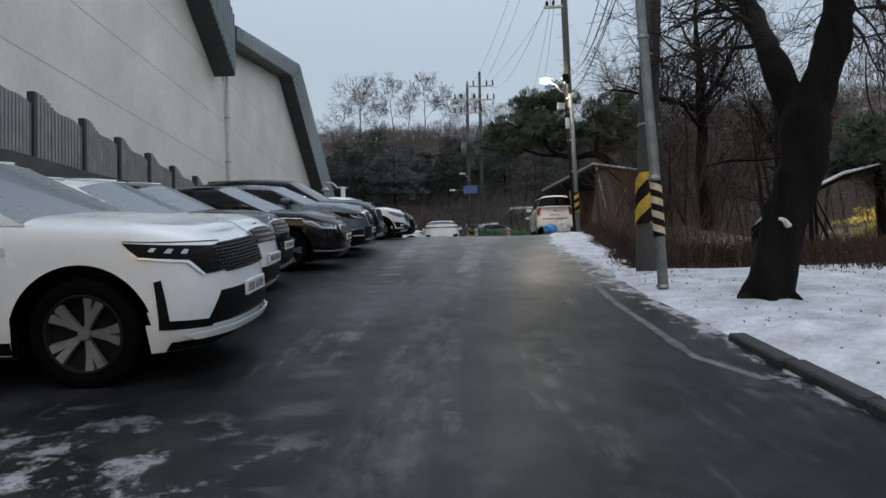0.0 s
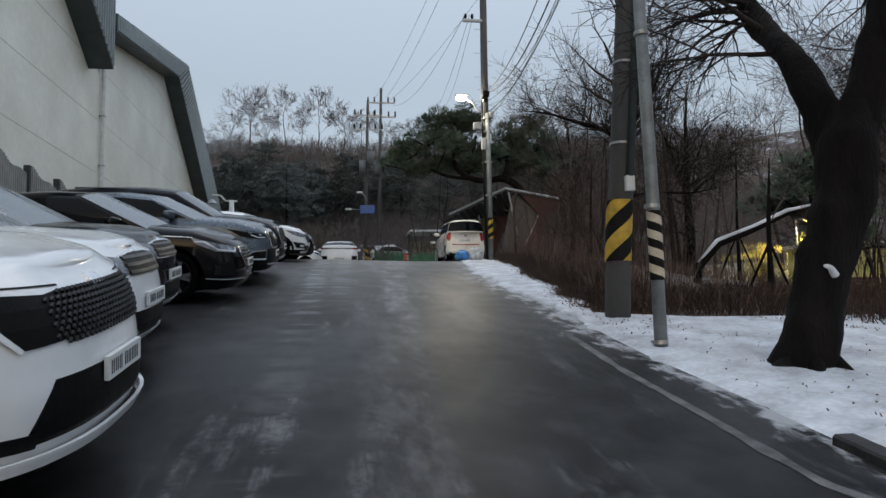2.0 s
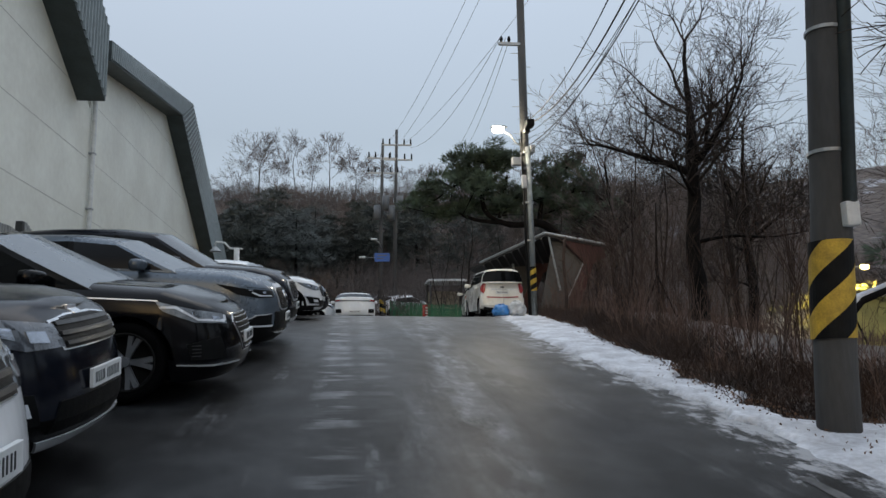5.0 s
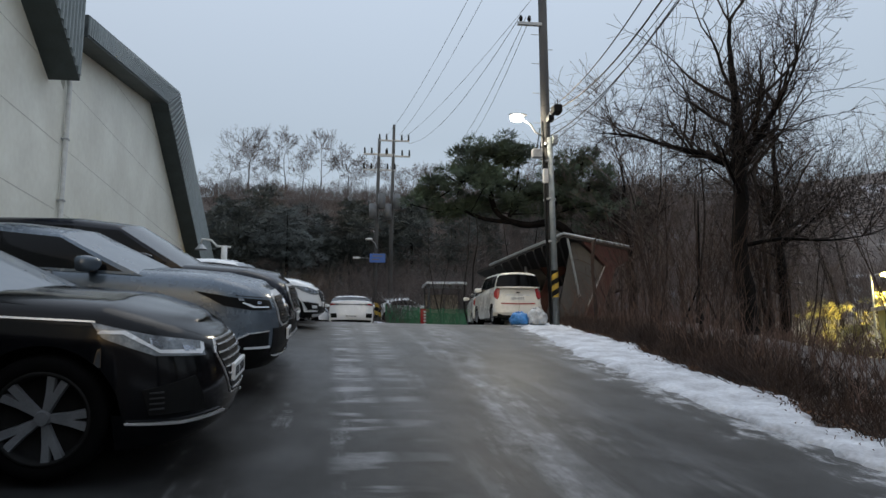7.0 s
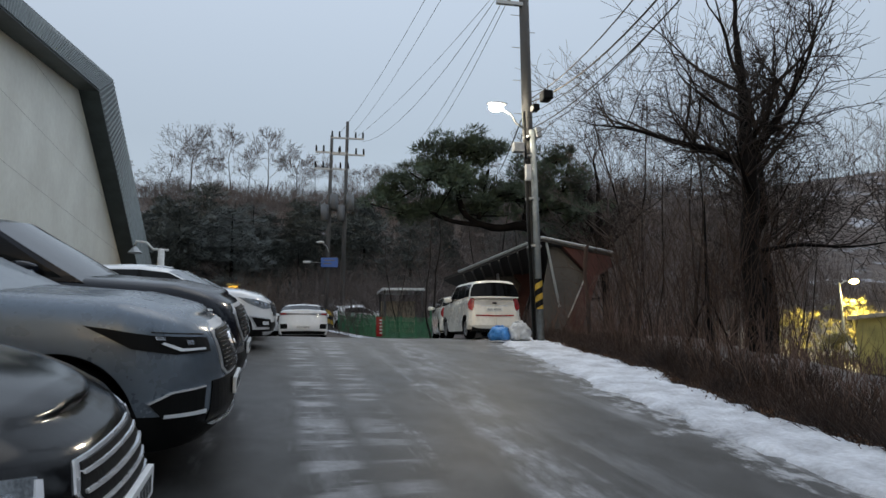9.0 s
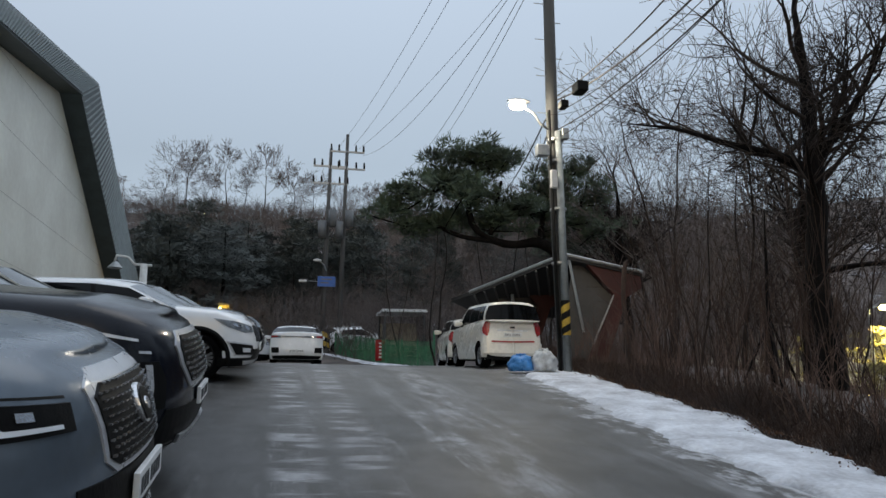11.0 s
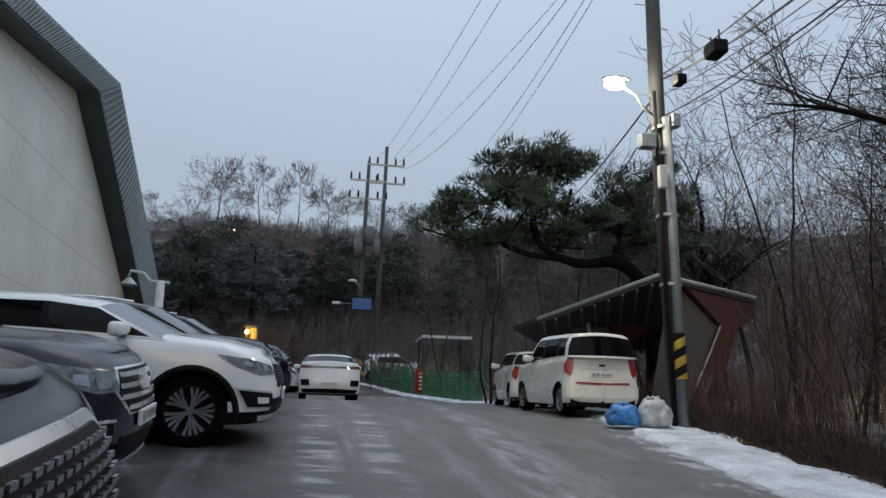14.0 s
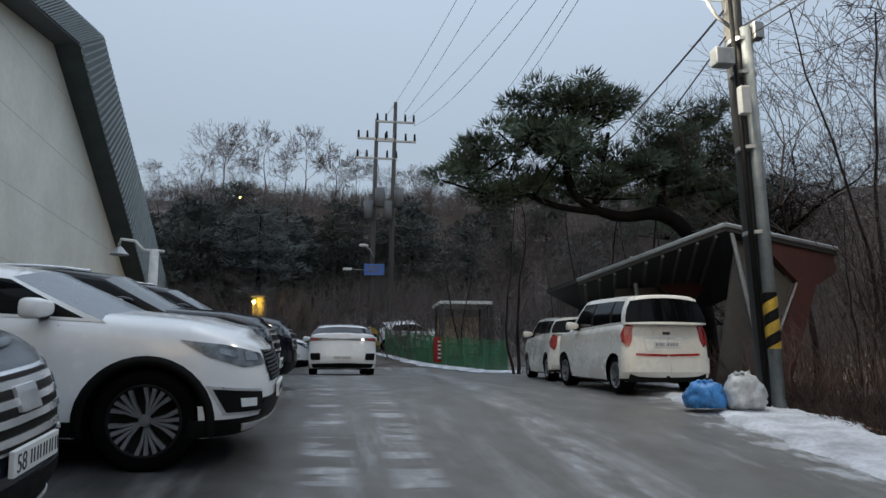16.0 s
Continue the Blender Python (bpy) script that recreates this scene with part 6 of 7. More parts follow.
def slim_tree(seed, h, r, label):
    """A slender woodland tree: a long thin stem or two and fine upswept twigs."""
    rng = random.Random(seed)
    t, c = Limbs(), Limbs()
    for stem in range(rng.choice((1, 2, 2))):
        p, rr = Vector((rng.uniform(-0.15, 0.15), rng.uniform(-0.15, 0.15), -0.2)), r * (1 - 0.25 * stem)
        d = Vector((rng.gauss(0, 0.10), rng.gauss(0, 0.10), 1)).normalized()
        n = 11
        for k in range(n):
            d = (d + Vector((rng.uniform(-1, 1), rng.uniform(-1, 1), 0.45)) * 0.13).normalized()
            q = p + d * (h / n)
            t.tube(p, q, rr, rr * 0.88, 6)
            p, rr = q, rr * 0.88
            if k > 1:
                for b in range(2 if k > 4 else 1):
                    side = d.orthogonal().normalized()
                    side.rotate(Matrix.Rotation(rng.uniform(0, math.tau), 3, d))
                    grow(rng, t, c, p, (side * 0.75 + d * 0.75).normalized(), h * rng.uniform(0.09, 0.17), rr * 0.42, 2, 0.6, 0.8, 0, 4, 0.005, 2)
    return finish_tree("tree", t, c, label, Matrix.Translation((0, 0, -500)), "", M_WBARK, None)


def build_roadside_tree():
    """The black-barked tree that forks low over the snow."""
    rng = random.Random(5)
    t, c = Limbs(), Limbs()
    z = gz(4.8, -0.35)
    pts = [((4.95, -0.06, z - 0.1), 0.40), ((4.99, -0.05, z + 0.10), 0.34), ((5.06, -0.05, z + 0.4), 0.295), ((5.22, -0.05, z + 0.9), 0.28), ((5.38, -0.05, z + 1.35), 0.275), ((5.50, -0.05, z + 1.7), 0.28), ((5.56, -0.08, z + 2.1), 0.29), ((5.60, -0.05, z + 2.45), 0.24)]
    left = [((5.52, 0.05, z + 2.05), 0.21), ((5.45, 0.25, z + 2.6), 0.19), ((5.46, 0.50, z + 3.05), 0.17), ((5.58, 1.0, z + 3.5), 0.155), ((5.70, 1.55, z + 3.92), 0.16), ((5.72, 1.9, z + 4.5), 0.08)]
    right = [((5.62, -0.05, z + 2.2), 0.25), ((5.78, -0.08, z + 2.62), 0.23), ((5.92, -0.1, z + 3.05), 0.215), ((6.02, -0.1, z + 3.45), 0.20), ((6.2, 0.0, z + 4.4), 0.17), ((6.35, 0.1, z + 5.3), 0.14)]
    for run in (pts, left, right):
        chain(t, [(p, q * 0.86) for p, q in run], 20, 0.28)
    for a, far in (((3.5, 0.56), (4.4, 0.40), (5.4, 0.38), (0.2, 0.40), (1.4, 0.40), (2.5, 0.42))):
        t.tube(Vector((4.99 + 0.2 * math.cos(a), -0.05 + 0.2 * math.sin(a), z + 0.10)), Vector((4.98 + far * math.cos(a), -0.05 + far * math.sin(a), z - 0.01)), 0.10, 0.04, 7)
    knob = Vector((5.70, 1.55, z + 3.95))
    for k in range(9):
        grow(rng, t, c, knob + Vector((rng.uniform(-0.1, 0.1), 0, rng.uniform(-0.12, 0.25))), Vector((rng.uniform(-1.2, -0.3), rng.uniform(-0.4, 0.6), rng.uniform(-0.35, 0.5))).normalized(), rng.uniform(0.55, 0.85), 0.030, 2, 0.6, 0.25, 0.22, 5, 0.004, 2)
    for k in range(7):
        a = rng.uniform(0, math.tau)
        grow(rng, t, c, Vector((6.1, 0.0, z + 3.9 + 0.13 * k)), Vector((math.cos(a), math.sin(a), rng.uniform(-0.1, 0.6))).normalized(), rng.uniform(0.8, 1.2), 0.045, 3, 0.85, 0.3, 0.25, 4, 0.004)
    for p, d, ln, r in (((5.72, 1.9, z + 4.5), (-0.3, 0.4, 0.9), 1.1, 0.07), ((5.52, 0.7, z + 3.25), (-1, 0.5, 0.2), 0.8, 0.035), ((5.6, 1.1, z + 3.6), (-0.7, 0.3, 0.6), 0.8, 0.04),
                        ((6.12, 0.0, z + 3.9), (0.9, 0.4, 0.4), 1.2, 0.07), ((6.2, 0.0, z + 4.3), (-0.5, 0.6, 0.8), 1.0, 0.06), ((6.35, 0.1, z + 5.3), (0.2, 0.2, 1), 1.3, 0.11), ((6.25, 0.0, z + 4.6), (0.8, 0.6, 0.2), 1.2, 0.06), ((5.98, -0.1, z + 3.3), (0.9, 0.7, 0.1), 1.0, 0.035)):
        grow(rng, t, c, Vector(p), Vector(d).normalized(), ln, r, 3, 0.75, 0.5, 0.2, 4, 0.004)
    e = finish_tree("tree", t, c, "black wet-barked forked tree standing in snow", Matrix(), "", None, M_WBARK)
    bm = bmesh.new()
    bmesh.ops.create_icosphere(bm, subdivisions=3, radius=1, matrix=Matrix.Translation((5.12, -0.30, z + 0.90)) @ Matrix.Rotation(0.5, 4, 'Y') @ Matrix.Diagonal((0.075, 0.02, 0.028, 1)))
    for v in bm.verts:
        v.co += Vector((noise.noise(v.co * 14), 0, noise.noise(v.co * 11 + Vector((5, 0, 0))))) * 0.05
    part("snow_patch", bm, M_SNOW, e, "patch of snow stuck to bark", smooth=True)


def needles(rng, verts, faces, c, size, n, length=0.16):
    """A clump of fine blades round a centre."""
    for k in range(n):
        d = Vector((rng.gauss(0, 1), rng.gauss(0, 1), rng.gauss(0.1, 0.7)))
        d.normalize()
        o = c + Vector((d.x * size.x, d.y * size.y, d.z * size.z)) * rng.uniform(0.25, 1.0) ** 0.6
        e = (d + Vector((rng.uniform(-0.8, 0.8), rng.uniform(-0.8, 0.8), rng.uniform(0, 0.9)))).normalized() * length * rng.uniform(0.7, 1.4)
        w = e.orthogonal().normalized() * length * 0.16
        i = len(verts)
        verts += [tuple(o - w), tuple(o + w), tuple(o + e)]
        faces.append((i, i + 1, i + 2))


def build_pine(clumps, seed, label, limbs):
    rng = random.Random(seed)
    t = Limbs()
    for run in limbs:
        chain(t, run, 9, 0.15, 4)
    verts, faces = [], []
    for (x, y, z), s, k in clumps:
        for j in range(k):
            p = Vector((x + rng.gauss(0, s), y + rng.gauss(0, s), z + rng.gauss(0, s * 0.38)))
            needles(rng, verts, faces, p, Vector((0.42, 0.42, 0.22)), 170, 0.20)
            if rng.random() < 0.5:
                t.tube(p - Vector((0, 0, 0.1)), Vector((x, y, z - s * 0.5)), 0.018, 0.035, 4)
    e = thing("pine_tree", Matrix(), label, "tree")
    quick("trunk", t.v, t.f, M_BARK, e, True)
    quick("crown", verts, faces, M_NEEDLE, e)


def build_pines():
    build_pine([((4.0, 27, 8.2), 0.45, 9), ((4.3, 27, 7.7), 0.4, 6), ((5.0, 27, 8.9), 0.55, 12), ((5.6, 27, 9.7), 0.5, 10), ((6.4, 27, 10.0), 0.5, 12), ((7.2, 27, 9.7), 0.45, 10), ((5.4, 27.3, 7.8), 0.55, 11), ((6.3, 27, 8.8), 0.65, 15), ((7.3, 27.2, 8.5), 0.6, 12), ((7.0, 27.1, 7.8), 0.55, 8),
                            ((8.4, 27.4, 8.5), 0.55, 10), ((9.2, 27.6, 9.2), 0.5, 11), ((10.1, 27.7, 10.0), 0.5, 12), ((10.4, 27.8, 9.0), 0.55, 11), ((9.6, 27.6, 8.2), 0.6, 11), ((10.8, 27.8, 8.0), 0.6, 9)], 3,
               "spreading dark green pine with crooked trunk", [
                   [((9.9, 27.6, 2.9), 0.28), ((9.8, 27.5, 5.0), 0.24), ((9.5, 27.3, 6.6), 0.21), ((8.6, 27.1, 7.2), 0.17), ((7.4, 27.0, 7.1), 0.14), ((6.3, 27.0, 7.7), 0.11), ((6.2, 27, 9.4), 0.06)],
                   [((7.0, 27, 7.2), 0.10), ((5.9, 27, 7.3), 0.08), ((4.7, 27, 7.8), 0.05)], [((8.6, 27.1, 7.2), 0.12), ((8.9, 27.4, 8.3), 0.09), ((9.4, 27.6, 9.3), 0.05)], [((6.9, 27, 7.4), 0.09), ((7.3, 27, 9.2), 0.05)]])
    build_pine([((14.0, 36, 10.2), 0.8, 12), ((15.0, 36, 9.0), 0.9, 12), ((13.2, 36, 8.8), 0.8, 10), ((14.4, 36, 7.6), 1.0, 10)], 8, "dark pine standing behind the shelter", [[((14.3, 36, 3), 0.25), ((14.2, 36, 7), 0.18), ((14, 36, 10.5), 0.05)]])
    build_pine([((11.5, 9.6, 3.4), 0.5, 10), ((12.3, 9.8, 2.9), 0.5, 10), ((11.9, 9.5, 4.0), 0.45, 8)], 9, "low pine bough beside the lit yard", [[((12, 9.7, 1.4), 0.14), ((11.9, 9.6, 4.2), 0.05)]])


def build_firs():
    """Dark conifers on the slope behind the hall."""
    rng = random.Random(12)
    protos = []
    for k in range(2):
        t = Limbs()
        t.tube(Vector((0, 0, -0.5)), Vector((0, 0, 9)), 0.2, 0.03, 7)
        verts, faces = [], []
        for j in range(80):
            z = rng.uniform(0.6, 9.4)
            r = math.sqrt(max(0.02, 1 - (z / 9.8) ** 1.6)) * 2.3 * rng.uniform(0.15, 1.3)
            a = rng.uniform(0, math.tau)
            needles(rng, verts, faces, Vector((r * math.cos(a), r * math.sin(a), z)), Vector((0.85, 0.85, 0.5)), 100, 0.34)
        e = thing("fir_tree", Matrix.Translation((0, 0, -500)), "dark green conifer on the slope", "tree", "conifers on the slope")
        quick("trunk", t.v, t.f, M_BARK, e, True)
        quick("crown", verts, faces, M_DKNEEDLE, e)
        protos.append(e)
    spots = [(-6.5, 54), (-4.5, 57), (-8, 60), (-2, 56), (-10, 66), (-5, 64), (3, 64), (-13, 60), (10, 58), (14, 62), (17, 56), (-9, 55), (-11, 58), (-7, 58), (-14, 64), (20, 62), (-3.5, 61), (0, 60), (-6, 68), (-1, 67), (-10, 72), (-4, 74), (2, 71), (6, 68), (-8, 52), (-9.5, 50), (-3, 53), (-0.5, 54.5), (1.5, 58), (-6, 61), (-11, 54), (4.5, 60), (7, 63), (12, 66), (24, 66), (15, 70), (20, 72), (-13, 70), (-2, 64), (1.5, 65), (8.5, 72), (28, 64)]
    for i, (x, y) in enumerate(spots):
        k = rng.uniform(0.6, 1.0)
        m = Matrix.Translation((x, y, gz(x, y) - 0.3)) @ Matrix.Rotation(rng.uniform(0, 6), 4, "Z") @ Matrix.Diagonal((k * 1.15, k * 1.15, k, 1))
        if i < 2:
            protos[i].matrix_world = m
        else:
            copy_thing(protos[i % 2], m)


def plant(protos, spots, group, rng, wide=(0.95, 1.2)):
    """Sets out copies of some trees at (x, y, scale)."""
    for i, (x, y, k) in enumerate(spots):
        j = i % len(protos)
        m = Matrix.Translation((x, y, gz(x, y) - 0.1)) @ Matrix.Rotation(rng.uniform(0, math.tau), 4, "Z") @ Matrix.Diagonal((k * rng.uniform(*wide), k * rng.uniform(*wide), k * rng.uniform(0.92, 1.1), 1))
        if i < len(protos):
            protos[j].matrix_world = m
            protos[j]["group"] = group
        else:
            copy_thing(protos[j], m)


def in_wood(x, y):
    """Open ground of the wood, clear of the shelter and of the gap towards the yard."""
    open_view = abs(x - 0.86 * (y - 1.5)) < 1.5 or abs(x - 0.75 * (y + 3.5) - 0.7) < 1.5
    return (x > max(grass(min(y, 34)) + 0.5, 0.57 * (y - 5.76) + 0.4) or y > 31) and not open_view


def build_woods():
    rng = random.Random(21)
    near = [wood_tree(s, 9.0, 0.12, "bare dark winter tree in the roadside wood", 4, None, 0.0055) for s in (31, 32, 33, 34)]
    plant(near, [(14.8, 10.5, 0.85), (14.6, 22.5, 0.95), (16, 7.0, 0.85), (16.5, 26, 0.95), (18.5, 30, 1.0), (11.8, 31, 0.85), (15.5, 33, 0.9), (13.5, 39, 0.85), (18, 40, 0.95), (23, 38, 0.9),
                 (24, 21, 1.0), (25.5, 15, 0.95), (22, 9, 0.9), (20, 4.5, 0.9), (25, 5, 0.95), (29, 11, 1.05), (34, 26, 1.05), (14, 0.0, 0.8), (18, -2, 0.95), (23, 0, 1.0), (12.8, 27.5, 0.9), (38, 42, 1.35), (34, 45, 1.3), (41, 37, 1.35), (36.5, 49, 1.4), (44, 45, 1.4), (31, 47, 1.25), (28, 44, 1.15), (40, 52, 1.4), (47, 40, 1.4), (25.5, 43.5, 1.1)], "roadside wood", rng)
    slim = [slim_tree(s, 7.2, 0.062, "slender bare tree in the roadside wood") for s in (71, 72, 73, 74, 75, 76)]
    spots = []
    while len(spots) < 130:
        y = rng.uniform(6, 50)
        x = rng.uniform(6.0, 38)
        if in_wood(x, y) and not (22 < x < 34 and 24 < y < 41) and not (x < 12.5 and y < 18):
            spots.append((x, y, rng.uniform(0.6, 1.15)))
    plant(slim, spots, "slender trees of the wood", rng)
    wide = [spreading_tree(s, "gnarled bare tree with long level limbs") for s in (61, 64)]
    for i, (x, y, k, a) in enumerate(((9.9, 16.1, 1.0, 0.0), (12.6, 29.0, 0.95, 2.3), (16.0, 24.0, 1.0, 4.2), (17.0, 11.5, 1.0, 0.5), (21, 17.5, 1.1, 2.9))):
        m = Matrix.Translation((x, y, gz(x, y) - 0.1)) @ Matrix.Rotation(a, 4, "Z") @ Matrix.Diagonal((k, k, k * 1.05, 1))
        if i < 2:
            wide[i].matrix_world = m
            wide[i]["group"] = "roadside wood"
        else:
            copy_thing(wide[i % 2], m)
    tall = [wood_tree(s, 10.2, 0.13, "tall round-crowned bare tree on the ridge", 4, M_TWIG, 0.024, 0.3, 0.6) for s in (81, 82, 83)]
    plant(tall, [(-10.5, 95, 0.73), (-6.0, 96, 0.68), (-1.6, 95, 0.74), (2.0, 96, 0.74), (13.4, 96, 0.63), (19.4, 95, 0.67), (8.0, 97, 0.59), (-17.3, 96, 0.55), (25, 95, 0.63), (32, 95, 0.67), (-13.5, 97, 0.6), (-3.8, 97, 0.68), (4.6, 95, 0.62), (10.5, 95, 0.6), (16.5, 97, 0.62), (22, 97, 0.6), (-8.2, 94, 0.6)], "ridge trees", rng, (1.05, 1.2))
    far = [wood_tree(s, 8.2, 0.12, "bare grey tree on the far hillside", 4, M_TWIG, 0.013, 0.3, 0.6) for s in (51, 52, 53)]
    spots = [(rng.uniform(-16, 45), rng.uniform(88, 95), rng.uniform(0.35, 0.6)) for k in range(46)]
    for k in range(120):
        y, x = rng.uniform(50, 90), rng.uniform(-16, 52)
        if y > 56 or not -3 < x < 9:
            spots.append((x, y, rng.uniform(0.5, 0.85)))
    plant(far, spots, "hillside wood", rng, (0.95, 1.15))


def build_brush():
    """Dry stems, saplings and litter along the verge and under the wood."""
    rng = random.Random(77)

    def field(name, n, where, hmin, hmax, r, material, label, lean=0.35, forks=2):
        L = Limbs()
        for k in range(n):
            x, y, hk = where()
            h = rng.uniform(hmin, hmax) * hk
            p = Vector((x, y, gz(x, y) - 0.03))
            d = Vector((rng.gauss(0, lean), rng.gauss(0, lean), 1)).normalized()
            q = p + d * h * 0.55
            L.tube(p, q, r, r * 0.8, 3)
            for f in range(forks):
                e = (d + Vector((rng.gauss(0, 0.5), rng.gauss(0, 0.5), rng.uniform(0, 0.5)))).normalized()
                w = q + e * h * rng.uniform(0.3, 0.6)
                L.tube(q, w, r * 0.7, r * 0.35, 3)
                if h > 0.8:
                    g = (e + Vector((rng.gauss(0, 0.6), rng.gauss(0, 0.6), 0.2))).normalized()
                    L.tube(w, w + g * h * 0.25, r * 0.4, r * 0.2, 3)
                    L.tube((q + w) / 2, (q + w) / 2 + (e + g).normalized() * h * 0.3, r * 0.4, r * 0.2, 3)
        tagged(quick(name, L.v, L.f, material), label, "brush", "", "stuff")

    def verge():
        y = rng.uniform(3.2, 32)
        g = grass(y)
        x = g + abs(rng.gauss(0, 0.9)) + 0.05
        return x, y, (0.75 if y < 7 else 1.0) * (0.45 + 1.3 * abs(noise.noise((x * 0.9, y * 0.9, 6))))

    def back():
        y = rng.uniform(3, 40)
        x = grass(min(y, 34)) + rng.uniform(0.4, 9)
        return x, y, (0.22 if x > 6.8 and y < 15 else 0.38 if x > 7.5 and y < 21 else 0.9) * (0.55 + 0.9 * abs(noise.noise((x * 0.35, y * 0.35, 2))))

    def hedge():
        y = rng.uniform(0.4, 6)
        return float(np.interp(y, (0.4, 2, 3.3, 6), (7.6, 7.1, 5.6, 4.9))) + rng.uniform(0.1, 6.5), y, 1.0

    def thicket():
        while True:
            x, y = rng.uniform(5.0, 14), rng.uniform(5, 24)
            if in_wood(x, y) and rng.random() < 1.1 - 0.09 * (x - grass(y)) and noise.noise((x * 0.5, y * 0.5, 7)) > -0.25:
                return x, y, 1.0
    field("dry_brush", 15000, verge, 0.12, 0.50, 0.0045, M_DRY, "dry brown brush at the edge of the snow", 0.75, 4)
    field("sapling_thicket", 230, thicket, 0.8, 3.0, 0.008, M_DRY, "tall thin bare saplings and canes", 0.16, 4)
    field("red_brush", 5600, back, 0.4, 1.5, 0.006, M_REDTWIG, "low reddish thicket under the trees", 0.22, 3)
    field("hedge", 6500, hedge, 0.14, 0.34, 0.006, M_DRY, "low clipped brown hedge behind the snow", 0.3, 3)

    def slope():
        y = rng.uniform(43, 92)
        return rng.uniform(-14, 45), y, 1.0
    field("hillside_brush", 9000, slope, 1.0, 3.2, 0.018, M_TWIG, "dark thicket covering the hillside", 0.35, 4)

    def ridge():
        x = rng.uniform(-20, 60)
        return x, rng.uniform(89, 100), 0.45 + 1.1 * abs(noise.noise((x * 0.2, 1, 1)))
    field("ridge_brush", 3200, ridge, 1.0, 4.2, 0.02, M_FARTWIG, "bare thicket along the ridge, haze put into its colour", 0.3, 4)
    verts, faces = [], []
    for k in range(2600):
        y = rng.uniform(-7, 6)
        if rng.random() < 0.75:
            y = rng.uniform(1.5, 22)
            x = grass(y) + 0.15 - abs(rng.gauss(0, 0.12)) + 0.15 * noise.noise((4, y * 1.5, 9))
        else:
            x = edge(y) + rng.uniform(0.2, 4.5 if y < 1.5 else 1.2)
        z = gz(x, y) + 0.062 + (0.09 if y < -2 else 0)
        a, s = rng.uniform(0, 6.3), rng.uniform(0.006, 0.015)
        n = len(verts)
        for u in (0, 1.6, 3.14, 4.7):
            verts.append((x + s * math.cos(a + u), y + s * 0.8 * math.sin(a + u), z + rng.uniform(-0.012, 0.02)))
        faces.append((n, n + 1, n + 2, n + 3))
    tagged(quick("fallen_leaves", verts, faces, M_LEAF), "brown fallen leaves scattered on the snow", "leaves", "", "stuff")


build_roadside_tree()
build_pines()
build_firs()
build_woods()
build_brush()


# ---- things by the road ----
def bag(name, x, y, sx, sy, sz, material, label, seed):
    bm = bmesh.new()
    bmesh.ops.create_icosphere(bm, subdivisions=4, radius=1)
    for v in bm.verts:
        p = v.co.copy()
        n = noise.noise(p * 2.1 + Vector((seed, 0, 0))) * 0.20 + abs(noise.noise(p * 5 + Vector((0, seed, 0)))) * 0.20 + abs(noise.noise(p * 11 + Vector((seed, seed, 0)))) * 0.10
        v.co = p * (1 + n)
        v.co.z = max(v.co.z, -0.62)
        v.co = Vector((v.co.x * sx, v.co.y * sy, (v.co.z + 0.62) * sz))
    e = thing(name, Matrix.Translation((x, y, gz(x, y) + 0.05)), label, "bag")
    part("sack", bm, material, e, smooth=True)
    bm = bmesh.new()
    for k in range(6):
        a = k * 1.05
        tube(bm, [(0, 0, sz * 1.55), (0.04 * math.cos(a), 0.04 * math.sin(a), sz * 1.62), (0.10 * math.cos(a), 0.10 * math.sin(a), sz * 1.68)], [0.035, 0.02, 0.03], 5)
    part("knot", bm, material, e, smooth=True)


